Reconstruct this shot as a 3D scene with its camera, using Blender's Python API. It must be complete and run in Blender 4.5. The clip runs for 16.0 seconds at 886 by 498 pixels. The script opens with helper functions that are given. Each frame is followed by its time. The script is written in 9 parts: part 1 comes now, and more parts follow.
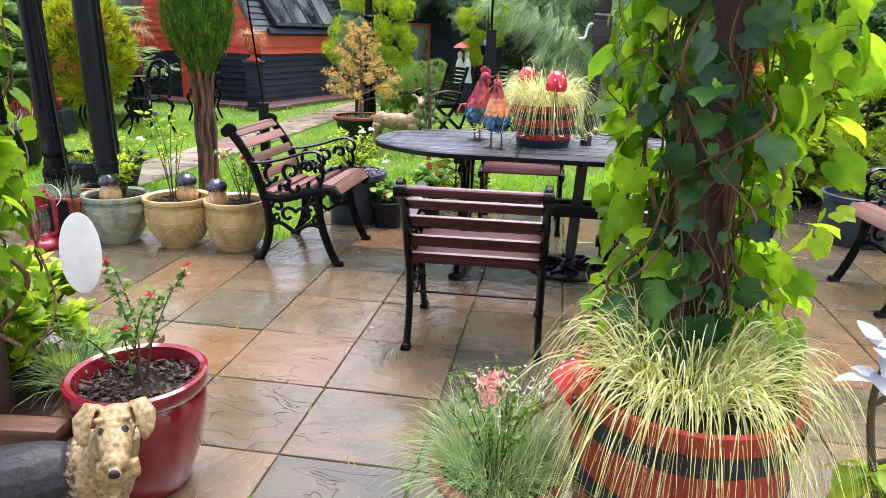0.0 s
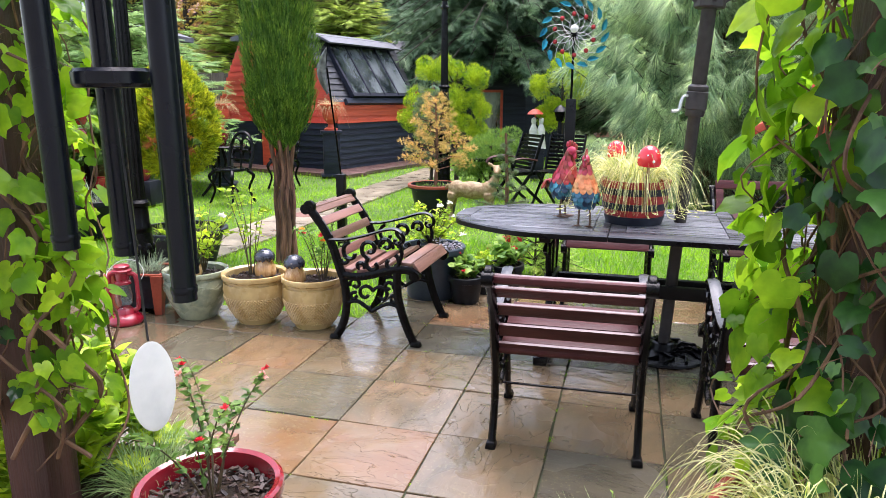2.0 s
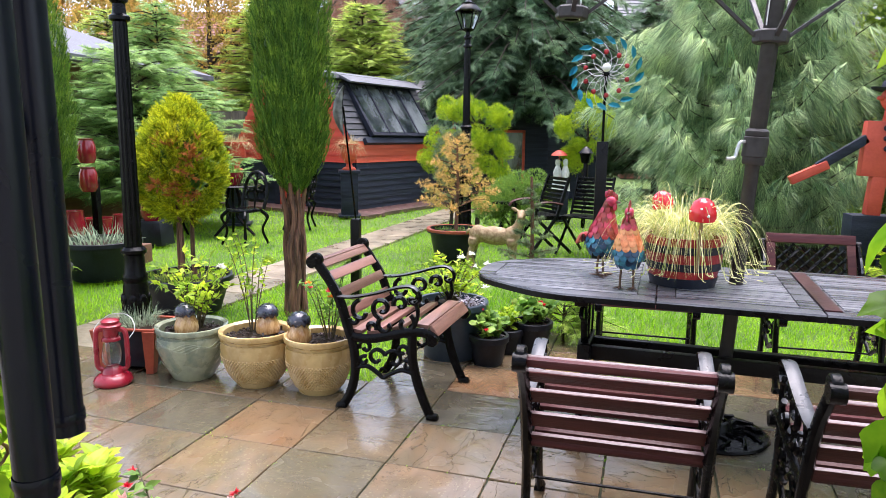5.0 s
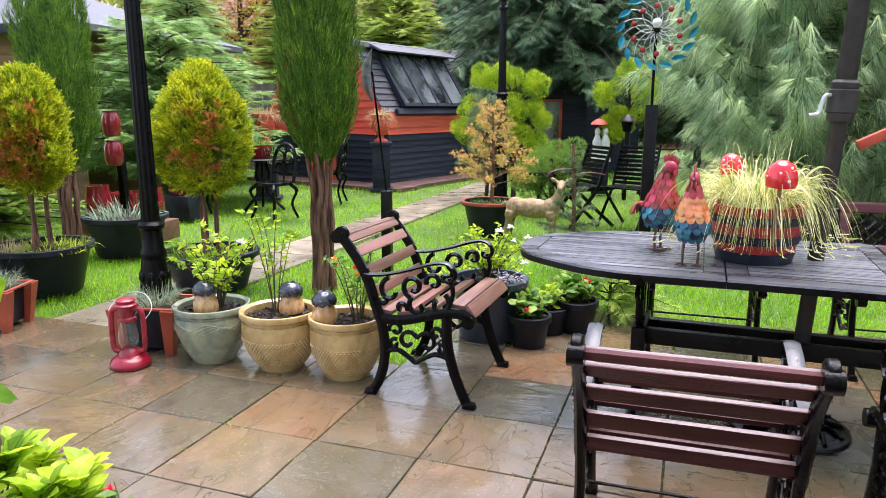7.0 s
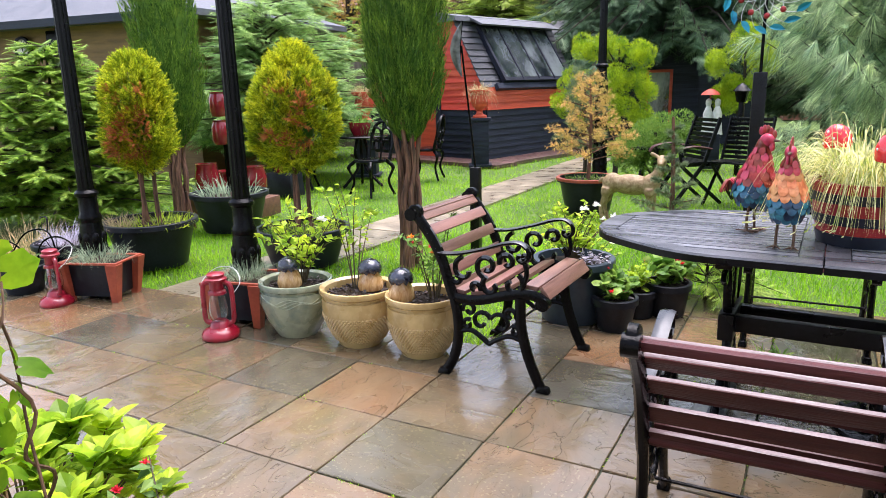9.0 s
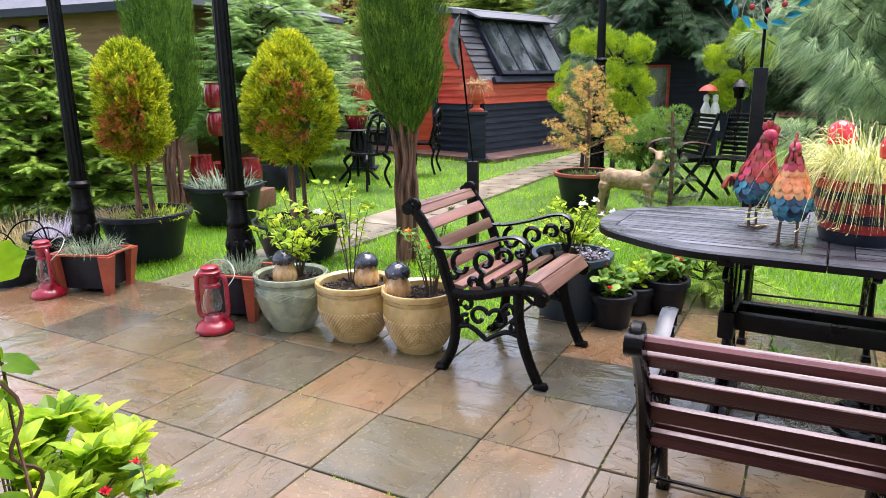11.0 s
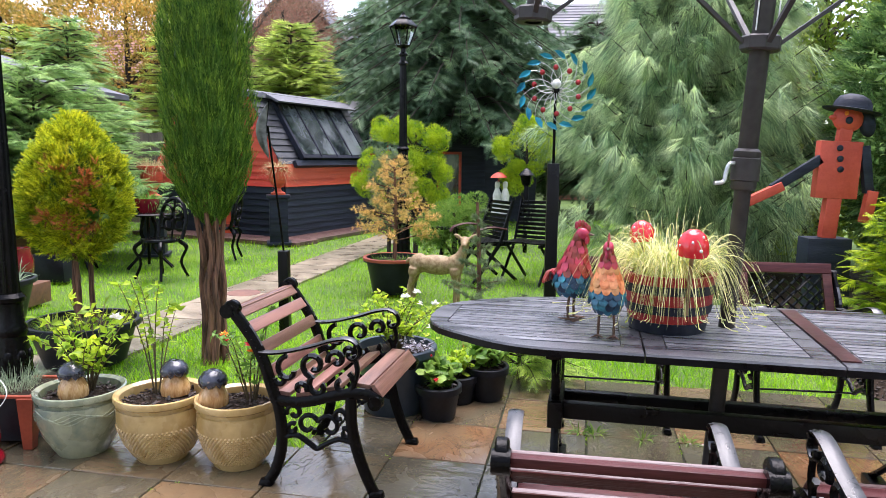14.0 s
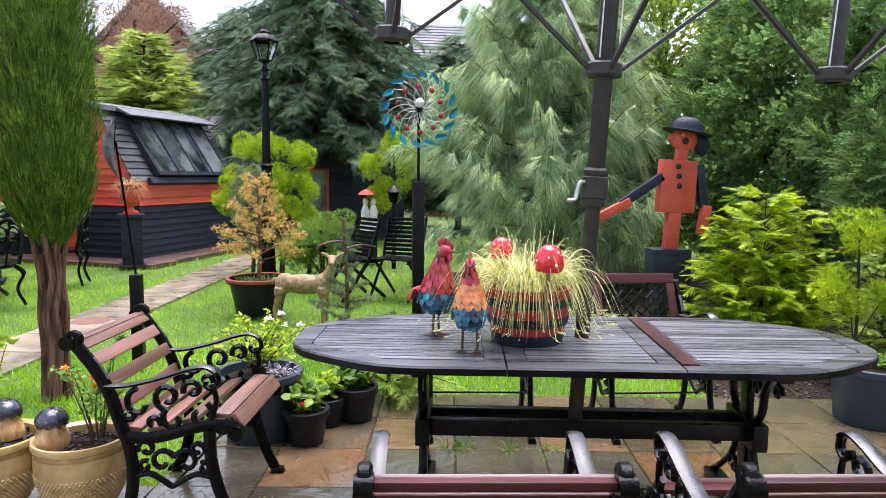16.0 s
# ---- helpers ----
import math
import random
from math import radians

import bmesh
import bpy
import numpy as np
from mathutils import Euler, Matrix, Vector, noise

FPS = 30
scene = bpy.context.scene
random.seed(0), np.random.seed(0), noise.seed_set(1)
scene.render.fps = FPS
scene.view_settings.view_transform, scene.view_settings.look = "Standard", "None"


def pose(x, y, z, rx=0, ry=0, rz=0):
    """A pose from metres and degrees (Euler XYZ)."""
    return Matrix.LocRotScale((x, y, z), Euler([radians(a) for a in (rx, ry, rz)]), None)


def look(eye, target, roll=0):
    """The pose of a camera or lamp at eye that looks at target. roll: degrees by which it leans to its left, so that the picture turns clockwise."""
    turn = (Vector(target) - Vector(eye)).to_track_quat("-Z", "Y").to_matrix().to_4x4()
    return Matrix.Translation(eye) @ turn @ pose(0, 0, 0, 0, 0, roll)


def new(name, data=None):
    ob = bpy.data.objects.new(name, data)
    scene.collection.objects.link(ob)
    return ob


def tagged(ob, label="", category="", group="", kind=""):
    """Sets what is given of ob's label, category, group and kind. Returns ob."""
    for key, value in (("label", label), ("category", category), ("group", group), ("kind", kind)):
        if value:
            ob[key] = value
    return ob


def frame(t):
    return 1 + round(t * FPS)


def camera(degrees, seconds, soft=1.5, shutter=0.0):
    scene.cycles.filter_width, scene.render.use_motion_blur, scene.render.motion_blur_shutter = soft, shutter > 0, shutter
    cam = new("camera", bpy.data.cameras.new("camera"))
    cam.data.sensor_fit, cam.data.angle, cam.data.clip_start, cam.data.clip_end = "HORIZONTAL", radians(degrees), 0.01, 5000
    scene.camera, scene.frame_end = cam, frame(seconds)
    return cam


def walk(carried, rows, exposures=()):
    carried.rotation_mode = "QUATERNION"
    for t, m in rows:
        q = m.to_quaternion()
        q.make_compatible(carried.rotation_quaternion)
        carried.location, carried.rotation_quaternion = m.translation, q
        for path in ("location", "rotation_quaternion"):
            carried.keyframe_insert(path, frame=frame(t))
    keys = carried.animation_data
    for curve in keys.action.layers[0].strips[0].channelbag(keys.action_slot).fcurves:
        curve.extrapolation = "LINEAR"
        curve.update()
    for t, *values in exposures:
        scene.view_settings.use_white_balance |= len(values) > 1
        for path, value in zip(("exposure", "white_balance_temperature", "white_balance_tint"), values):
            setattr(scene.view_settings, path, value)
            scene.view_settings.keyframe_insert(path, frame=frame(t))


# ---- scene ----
cam = camera(65.4, 16.0, soft=0.85)
PATH = [
    (0, (0.403, -0.228, 1.32), (0.303, 1.678, 0.723), 1.5),
    (0.5, (0.421, -0.181, 1.34), (0.246, 1.734, 0.789), 1.6),
    (1, (0.415, -0.142, 1.349), (0.173, 1.777, 0.837), 1.5),
    (1.5, (0.364, -0.092, 1.363), (0.078, 1.83, 0.887), 1.0),
    (2, (0.309, -0.033, 1.379), (0.005, 1.896, 0.946), 0.3),
    (2.5, (0.255, 0.017, 1.389), (-0.04, 1.956, 0.996), -0.2),
    (3, (0.219, 0.052, 1.395), (-0.066, 1.998, 1.033), -0.3),
    (3.5, (0.217, 0.115, 1.401), (-0.075, 2.064, 1.058), 0.1),
    (4, (0.243, 0.208, 1.417), (-0.077, 2.155, 1.09), 0.5),
    (4.2, (0.258, 0.237, 1.423), (-0.078, 2.182, 1.099), 0.6),
    (6.3, (0.134, 0.638, 1.346), (-0.246, 2.568, 0.985), 0.5),
    (6.5, (0.128, 0.66, 1.347), (-0.262, 2.586, 0.97), 0.3),
    (7, (0.151, 0.702, 1.336), (-0.303, 2.608, 0.936), 0.0),
    (7.5, (0.205, 0.744, 1.335), (-0.355, 2.618, 0.916), -0.3),
    (8, (0.237, 0.773, 1.334), (-0.401, 2.619, 0.901), -0.6),
    (8.5, (0.253, 0.793, 1.329), (-0.445, 2.613, 0.88), -1.0),
    (9, (0.27, 0.818, 1.331), (-0.474, 2.615, 0.867), -1.4),
    (9.2, (0.274, 0.822, 1.331), (-0.485, 2.612, 0.862), -1.6),
    (11.3, (0.227, 0.865, 1.324), (-0.485, 2.669, 0.837), -0.4),
    (11.5, (0.209, 0.879, 1.337), (-0.469, 2.697, 0.852), -0.3),
    (12, (0.168, 0.896, 1.353), (-0.415, 2.755, 0.902), 0.4),
    (12.5, (0.13, 0.901, 1.37), (-0.358, 2.797, 0.965), 0.7),
    (13, (0.115, 0.91, 1.386), (-0.275, 2.841, 1.038), 0.6),
    (13.5, (0.106, 0.91, 1.397), (-0.186, 2.866, 1.096), 0.4),
    (14, (0.092, 0.912, 1.398), (-0.084, 2.887, 1.135), 0.5),
    (14.5, (0.088, 0.912, 1.406), (0.019, 2.897, 1.172), 0.6),
    (15, (0.093, 0.919, 1.408), (0.119, 2.907, 1.197), 0.6),
    (15.5, (0.11, 0.925, 1.407), (0.22, 2.912, 1.205), 0.5),
    (16, (0.12, 0.927, 1.407), (0.316, 2.906, 1.194), 0.5),
]
walk(cam, [(t, look(eye, target, roll)) for t, eye, target, roll in PATH], [(t, stops, 6420, 15) for t, stops in ((0, 2.22), (1, 2.32), (2.5, 2.32), (4.2, 2.27), (7, 2.22), (9.2, 2.19), (12, 2.16), (16, 2.08))])

# ---- world, sun, exposure ----
world = bpy.data.worlds.new("overcast_sky")
scene.world = world
world.use_nodes = True
wn, wl = world.node_tree.nodes, world.node_tree.links
SUN_EL, SUN_AZ = radians(78), radians(20)
sky = wn.new("ShaderNodeTexSky")
sky.sky_type = 'NISHITA'
sky.sun_disc = False
sky.sun_elevation, sky.sun_rotation = SUN_EL, SUN_AZ
sky.air_density, sky.dust_density, sky.ozone_density = 1.0, 1.5, 1.0
soft = wn.new("ShaderNodeHueSaturation")
soft.inputs["Saturation"].default_value = 0.58
wl.new(sky.outputs[0], soft.inputs["Color"])
wl.new(soft.outputs[0], wn["Background"].inputs["Color"])
wn["Background"].inputs["Strength"].default_value = 0.110
sun = new("sun", bpy.data.lights.new("sun", 'SUN'))
sun.data.energy, sun.data.angle, sun.data.color = 1.7, radians(50), (1.0, 0.935, 0.985)
sun.matrix_world = look((0, 0, 0), (-math.sin(SUN_AZ) * math.cos(SUN_EL), -math.cos(SUN_AZ) * math.cos(SUN_EL), -math.sin(SUN_EL)))

# ---- mesh helpers ----
rnd = np.random.default_rng(7)


def npmesh(name, V, F, smooth=False):
    """A mesh from arrays of corners and of faces with the same number of corners."""
    V, F = np.asarray(V, dtype=np.float32).reshape(-1, 3), np.asarray(F, dtype=np.int32)
    me = bpy.data.meshes.new(name)
    m, k = F.shape
    me.vertices.add(len(V))
    me.vertices.foreach_set("co", V.ravel())
    me.loops.add(m * k)
    me.loops.foreach_set("vertex_index", F.ravel())
    me.polygons.add(m)
    me.polygons.foreach_set("loop_start", np.arange(0, m * k, k, dtype=np.int32))
    me.polygons.foreach_set("use_smooth", np.full(m, smooth, dtype=bool))
    me.update(calc_edges=True)
    return me


def thing(name, label, category, at=(0, 0, 0), rz=0.0, group="", kind=""):
    """An Empty at the base of a thing with parts."""
    ob = tagged(new(name), label, category, group, kind)
    ob.empty_display_size = 0.1
    ob.matrix_basis = pose(*at, 0, 0, rz)
    return ob


def part(name, bm, material, parent=None, label="", smooth=True):
    """Links a bmesh or mesh as one object under a thing or a part."""
    if isinstance(bm, bmesh.types.BMesh):
        me = bpy.data.meshes.new(name)
        bmesh.ops.recalc_face_normals(bm, faces=bm.faces)
        bm.to_mesh(me)
        bm.free()
        if smooth:
            me.polygons.foreach_set("use_smooth", np.ones(len(me.polygons), dtype=bool))
            me.set_sharp_from_angle(angle=radians(38))
    else:
        me = bm
    if not me.materials:
        me.materials.append(material)
    ob = new(name, me)
    if parent is not None:
        ob.parent = parent
    return tagged(ob, label)


def solo(name, bm, material, label, category, at=(0, 0, 0), rz=0.0, group="", kind="", smooth=True):
    """A thing of one mesh."""
    ob = part(name, bm, material, None, label, smooth)
    ob.matrix_basis = pose(*at, 0, 0, rz)
    return tagged(ob, label, category, group, kind)


def box(bm, cx, cy, cz, sx, sy, sz, bevel=0.0, m=None, taper=1.0):
    """A box by its centre and size; taper narrows its top."""
    made = bmesh.ops.create_cube(bm, size=1.0)["verts"]
    for v in made:
        k = taper if v.co.z > 0 else 1.0
        v.co = Vector((v.co.x * sx * k, v.co.y * sy * k, v.co.z * sz))
    if bevel:
        es = {e for v in made for e in v.link_edges}
        got = bmesh.ops.bevel(bm, geom=list(es), offset=bevel, segments=2, profile=0.6, affect='EDGES')
        made = list({v for f in got["faces"] for v in f.verts} | {v for v in made if v.is_valid})
    shift = Matrix.Translation((cx, cy, cz))
    bmesh.ops.transform(bm, matrix=shift if m is None else m @ shift, verts=made)
    return made


def lathe(bm, profile, n=24, at=(0, 0, 0), squash=1.0):
    """Turns (radius, height) pairs about the upright axis."""
    rings = []
    for r, z in profile:
        if r < 1e-5:
            rings.append([bm.verts.new((at[0], at[1], at[2] + z))])
        else:
            rings.append([bm.verts.new((at[0] + r * math.cos(2 * math.pi * i / n), at[1] + r * squash * math.sin(2 * math.pi * i / n), at[2] + z)) for i in range(n)])
    for a, b in zip(rings, rings[1:]):
        for i in range(n):
            j = (i + 1) % n
            if len(a) == 1 and len(b) == 1:
                continue
            if len(a) == 1:
                bm.faces.new((a[0], b[i], b[j]))
            elif len(b) == 1:
                bm.faces.new((a[i], a[j], b[0]))
            else:
                bm.faces.new((a[i], a[j], b[j], b[i]))
    return rings


def sweep(bm, pts, w, h=None, n=8, side=None, ends=True):
    """A bar along a line of points: w and h are its half sizes across; side, where given, is the way of h."""
    pts = [Vector(p) for p in pts]
    h = w if h is None else h
    k = len(pts)
    ws = w if isinstance(w, (list, tuple)) else [w] * k
    hs = h if isinstance(h, (list, tuple)) else [h] * k
    rings, prev = [], None
    for i, p in enumerate(pts):
        d = (pts[min(i + 1, k - 1)] - pts[max(i - 1, 0)]).normalized()
        if side is not None:
            b = Vector(side)
        else:
            b = prev if prev is not None else (Vector((0, 0, 1)) if abs(d.z) < 0.9 else Vector((1, 0, 0)))
        a = d.cross(b)
        a.normalize()
        b = a.cross(d).normalized()
        prev = b
        ring = []
        for j in range(n):
            t = 2 * math.pi * (j + 0.5) / n
            ring.append(bm.verts.new(p + a * ws[i] * math.cos(t) + b * hs[i] * math.sin(t)))
        rings.append(ring)
    for r, s in zip(rings, rings[1:]):
        for j in range(n):
            q = (j + 1) % n
            bm.faces.new((r[j], r[q], s[q], s[j]))
    if ends:
        bm.faces.new(rings[0])
        bm.faces.new(rings[-1])
    return rings


def smooth_line(pts, n=6):
    """A Catmull-Rom line through the points."""
    P = [np.array(p, dtype=float) for p in pts]
    P = [2 * P[0] - P[1]] + P + [2 * P[-1] - P[-2]]
    out = []
    for i in range(1, len(P) - 2):
        for s in range(n):
            t = s / n
            out.append(0.5 * (2 * P[i] + (P[i + 1] - P[i - 1]) * t + (2 * P[i - 1] - 5 * P[i] + 4 * P[i + 1] - P[i + 2]) * t * t + (3 * P[i] - P[i - 1] - 3 * P[i + 1] + P[i + 2]) * t ** 3))
    out.append(P[-2])
    return [tuple(p) for p in out]


def prism(bm, outline, z0, z1, bevel=0.0):
    """A flat plate with the given outline."""
    lo = [bm.verts.new((x, y, z0)) for x, y in outline]
    hi = [bm.verts.new((x, y, z1)) for x, y in outline]
    n = len(outline)
    bm.faces.new(lo[::-1])
    top = bm.faces.new(hi)
    for i in range(n):
        bm.faces.new((lo[i], lo[(i + 1) % n], hi[(i + 1) % n], hi[i]))
    if bevel:
        bmesh.ops.bevel(bm, geom=list(top.edges), offset=bevel, segments=2, profile=0.6, affect='EDGES')
    return lo + hi


# ---- foliage helpers ----
def unit(v):
    return v / np.maximum(np.linalg.norm(v, axis=-1, keepdims=True), 1e-9)


def blades(base, way, length, width, droop, seg=4, rng=rnd, bend=2.0):
    """Bent tapering strips: grass, sedge, long needles."""
    n = len(base)
    base, way = np.asarray(base, float), unit(np.asarray(way, float))
    length, width, droop = (np.broadcast_to(np.asarray(a, float), (n,)) for a in (length, width, droop))
    side = unit(np.cross(way, np.tile([0, 0, 1.0], (n, 1))) + rng.normal(0, 0.35, (n, 3)))
    V = np.zeros((n, seg + 1, 2, 3))
    for i in range(seg + 1):
        s = i / seg
        p = base + way * (length * s)[:, None]
        p[:, 2] -= droop * length * s ** bend
        w = width * (1.0 - 0.92 * s ** 1.6) * (0.6 + 0.4 * min(1, s * 4))
        V[:, i, 0], V[:, i, 1] = p - side * w[:, None] / 2, p + side * w[:, None] / 2
    one = np.array([[2 * i, 2 * i + 1, 2 * i + 3, 2 * i + 2] for i in range(seg)])
    F = (one[None] + (np.arange(n) * (seg + 1) * 2)[:, None, None]).reshape(-1, 4)
    return V.reshape(-1, 3), F


def scatter(tv, tf, at, way, normal, size, aspect=None):
    """Copies of a small template (x across, y along, z out of its plane) at points, along their ways."""
    at, way = np.asarray(at, float), unit(np.asarray(way, float))
    side = unit(np.cross(way, normal))
    nor = np.cross(side, way)
    n = len(at)
    size = np.broadcast_to(np.asarray(size, float), (n,))
    asp = np.ones(n) if aspect is None else aspect
    tv, tf = np.asarray(tv, float), np.asarray(tf)
    V = at[:, None] + size[:, None, None] * (tv[None, :, 0:1] * asp[:, None, None] * side[:, None] + tv[None, :, 1:2] * way[:, None] + tv[None, :, 2:3] * nor[:, None])
    F = (tf[None] + (np.arange(n) * len(tv))[:, None, None]).reshape(-1, tf.shape[1])
    return V.reshape(-1, 3), F


def merge(*pairs):
    V, F, k = [], [], 0
    for v, f in pairs:
        V.append(v)
        F.append(f + k)
        k += len(v)
    return np.concatenate(V), np.concatenate(F)


LEAF = ([(0, 0, 0), (-0.27, 0.42, 0.07), (0, 0.5, 0), (0.27, 0.42, 0.07), (0, 1, -0.1)], [(0, 2, 1), (0, 3, 2), (1, 2, 4), (2, 3, 4)])
LONG_LEAF = ([(0, 0, 0), (-0.15, 0.42, 0.05), (0, 0.5, 0), (0.15, 0.42, 0.05), (0, 1, -0.12)], [(0, 2, 1), (0, 3, 2), (1, 2, 4), (2, 3, 4)])


def lobed(radii, angles, cup=0.12, fold=0.05):
    """A flat lobed leaf as a fan round its middle."""
    v = [(0, 0.42, 0)]
    for r, a in zip(radii, angles):
        x, y = r * math.sin(radians(a)), 0.42 + r * math.cos(radians(a))
        v.append((x, y, -cup * (x * x + (y - 0.42) ** 2) * 2 + fold * abs(x)))
    k = len(radii)
    return v, [(0, 1 + i, 1 + (i + 1) % k) for i in range(k)]


IVY_HALF = ((14, 0.54), (30, 0.47), (45, 0.49), (57, 0.54), (72, 0.49), (90, 0.44), (112, 0.46), (131, 0.47), (151, 0.41), (168, 0.30))
IVY = lobed((0.66, *(r for a, r in IVY_HALF), 0.16, *(r for a, r in IVY_HALF[::-1])), (0, *(a for a, r in IVY_HALF), 180, *(-a for a, r in IVY_HALF[::-1])), 0.26, 0.24)
BROAD_LEAF = lobed((0.58, 0.48, 0.38, 0.32, 0.30, 0.32, 0.36, 0.42, 0.36, 0.32, 0.30, 0.32, 0.38, 0.48), (0, 14, 32, 56, 88, 120, 150, 180, -150, -120, -88, -56, -32, -14), 0.22, 0.20)
ROUND_LEAF = lobed((0.5, 0.44, 0.5, 0.44, 0.5, 0.3, 0.5, 0.44, 0.5, 0.44), (0, 36, 72, 108, 144, 180, -144, -108, -72, -36), 0.3)


def feather(k, spread, narrow, length=0.45):
    """A flat spray: a stem with narrow leaflets to both sides."""
    v, f = [], []
    for i in range(k):
        y = 0.05 + 0.75 * i / max(1, k - 1)
        l = length * (1 - 0.62 * i / max(1, k - 1))
        for s in (-1, 1):
            b = len(v)
            a = radians(spread)
            tip = (s * l * math.sin(a), y + l * math.cos(a), -0.10 * l)
            v += [(0, y - narrow, 0), (0, y + narrow, 0), tip]
            f.append((b, b + 1, b + 2))
    b = len(v)
    v += [(-narrow * 0.8, 0, 0), (narrow * 0.8, 0, 0), (0, 1, -0.08)]
    f.append((b, b + 1, b + 2))
    return v, f


SPRAY = feather(5, 42, 0.055)
DROOP = feather(6, 34, 0.045, 0.5)
THREAD = feather(3, 20, 0.075, 0.50)
FROND = feather(4, 36, 0.095, 0.52)
FERN = feather(9, 52, 0.042, 0.36)


def tuft(k, spread, narrow, seed):
    """Needles splayed round a shoot."""
    g = np.random.default_rng(seed)
    v, f = [], []
    for i in range(k):
        a, t = 2 * math.pi * (i * 0.618), radians(spread) * (0.25 + 0.75 * g.random())
        d = np.array([math.sin(t) * math.cos(a), math.cos(t), math.sin(t) * math.sin(a)])
        p = np.array([-d[1], d[0], 0.3 * g.normal()])
        p = p / np.linalg.norm(p) * narrow
        l = 0.75 + 0.35 * g.random()
        b = len(v)
        v += [tuple(-p), tuple(p), tuple(d * l)]
        f.append((b, b + 1, b + 2))
    return v, f


PINE = tuft(22, 36, 0.013, 3)
NEEDLES = tuft(12, 55, 0.035, 5)


def sphere_ways(n, rng=rnd):
    return unit(rng.normal(0, 1, (n, 3)))


# ---- materials ----
def surface(name, c1, c2, scale=6.0, rough=0.6, rough2=None, metal=0.0, bump=0.15, bscale=40.0, island=0.0, each=0.0, coat=0.0, stretch=(1, 1, 1), spots=None, translucent=0.0, c3=None, distort=0.4, spec=0.5):
    """A procedural surface: two colours mixed by noise at two scales, uneven gloss, fine relief, and a shift per piece."""
    m = bpy.data.materials.new(name)
    m.use_nodes = True
    n, l = m.node_tree.nodes, m.node_tree.links
    p = n["Principled BSDF"]
    tc, mp = n.new("ShaderNodeTexCoord"), n.new("ShaderNodeMapping")
    mp.inputs["Scale"].default_value = stretch
    l.new(tc.outputs["Object"], mp.inputs["Vector"])
    vec = mp.outputs["Vector"]
    if each:
        oi, add = n.new("ShaderNodeObjectInfo"), n.new("ShaderNodeVectorMath")
        add.operation = 'MULTIPLY_ADD'
        l.new(oi.outputs["Random"], add.inputs[0])
        add.inputs[1].default_value = (37.0, 19.0, 53.0)
        l.new(vec, add.inputs[2])
        vec = add.outputs[0]
    big, fine = n.new("ShaderNodeTexNoise"), n.new("ShaderNodeTexNoise")
    big.inputs["Scale"].default_value, fine.inputs["Scale"].default_value = scale, bscale
    big.inputs["Detail"].default_value, fine.inputs["Detail"].default_value = 5.0, 4.0
    big.inputs["Distortion"].default_value = distort
    l.new(vec, big.inputs["Vector"])
    l.new(vec, fine.inputs["Vector"])
    ramp = n.new("ShaderNodeValToRGB")
    ramp.color_ramp.elements[0].position, ramp.color_ramp.elements[1].position = 0.34, 0.66
    ramp.color_ramp.elements[0].color, ramp.color_ramp.elements[1].color = (*c1, 1), (*c2, 1)
    if c3:
        e = ramp.color_ramp.elements.new(0.78)
        e.color = (*c3, 1)
    mixf = n.new("ShaderNodeMath")
    mixf.operation = 'MULTIPLY_ADD'
    mixf.inputs[1].default_value = 0.35
    l.new(fine.outputs["Fac"], mixf.inputs[0])
    sub = n.new("ShaderNodeMath")
    sub.operation = 'SUBTRACT'
    sub.inputs[1].default_value = 0.175
    l.new(big.outputs["Fac"], sub.inputs[0])
    l.new(sub.outputs[0], mixf.inputs[2])
    l.new(mixf.outputs[0], ramp.inputs["Fac"])
    col = ramp.outputs["Color"]
    if island or each:
        hs = n.new("ShaderNodeHueSaturation")
        src = n.new("ShaderNodeNewGeometry").outputs["Random Per Island"] if island else oi.outputs["Random"]
        mr = n.new("ShaderNodeMapRange")
        k = island or each
        mr.inputs["To Min"].default_value, mr.inputs["To Max"].default_value = 1 - k, 1 + k
        l.new(src, mr.inputs["Value"])
        l.new(mr.outputs[0], hs.inputs["Value"])
        mh = n.new("ShaderNodeMapRange")
        mh.inputs["To Min"].default_value, mh.inputs["To Max"].default_value = 0.5 + 0.045 * k, 0.5 - 0.045 * k
        l.new(src, mh.inputs["Value"])
        l.new(mh.outputs[0], hs.inputs["Hue"])
        l.new(col, hs.inputs["Color"])
        col = hs.outputs["Color"]
    l.new(col, p.inputs["Base Color"])
    rr = n.new("ShaderNodeMapRange")
    rr.inputs["From Min"].default_value, rr.inputs["From Max"].default_value = 0.35, 0.65
    rr.inputs["To Min"].default_value, rr.inputs["To Max"].default_value = rough, rough2 if rough2 is not None else min(1.0, rough + 0.12)
    l.new(big.outputs["Fac"], rr.inputs["Value"])
    l.new(rr.outputs[0], p.inputs["Roughness"])
    p.inputs["Metallic"].default_value = metal
    p.inputs["Coat Weight"].default_value = coat
    p.inputs["Coat Roughness"].default_value = 0.08
    p.inputs["Specular IOR Level"].default_value = spec
    if bump:
        b = n.new("ShaderNodeBump")
        b.inputs["Strength"].default_value, b.inputs["Distance"].default_value = bump, 0.01
        l.new(fine.outputs["Fac"], b.inputs["Height"])
        l.new(b.outputs[0], p.inputs["Normal"])
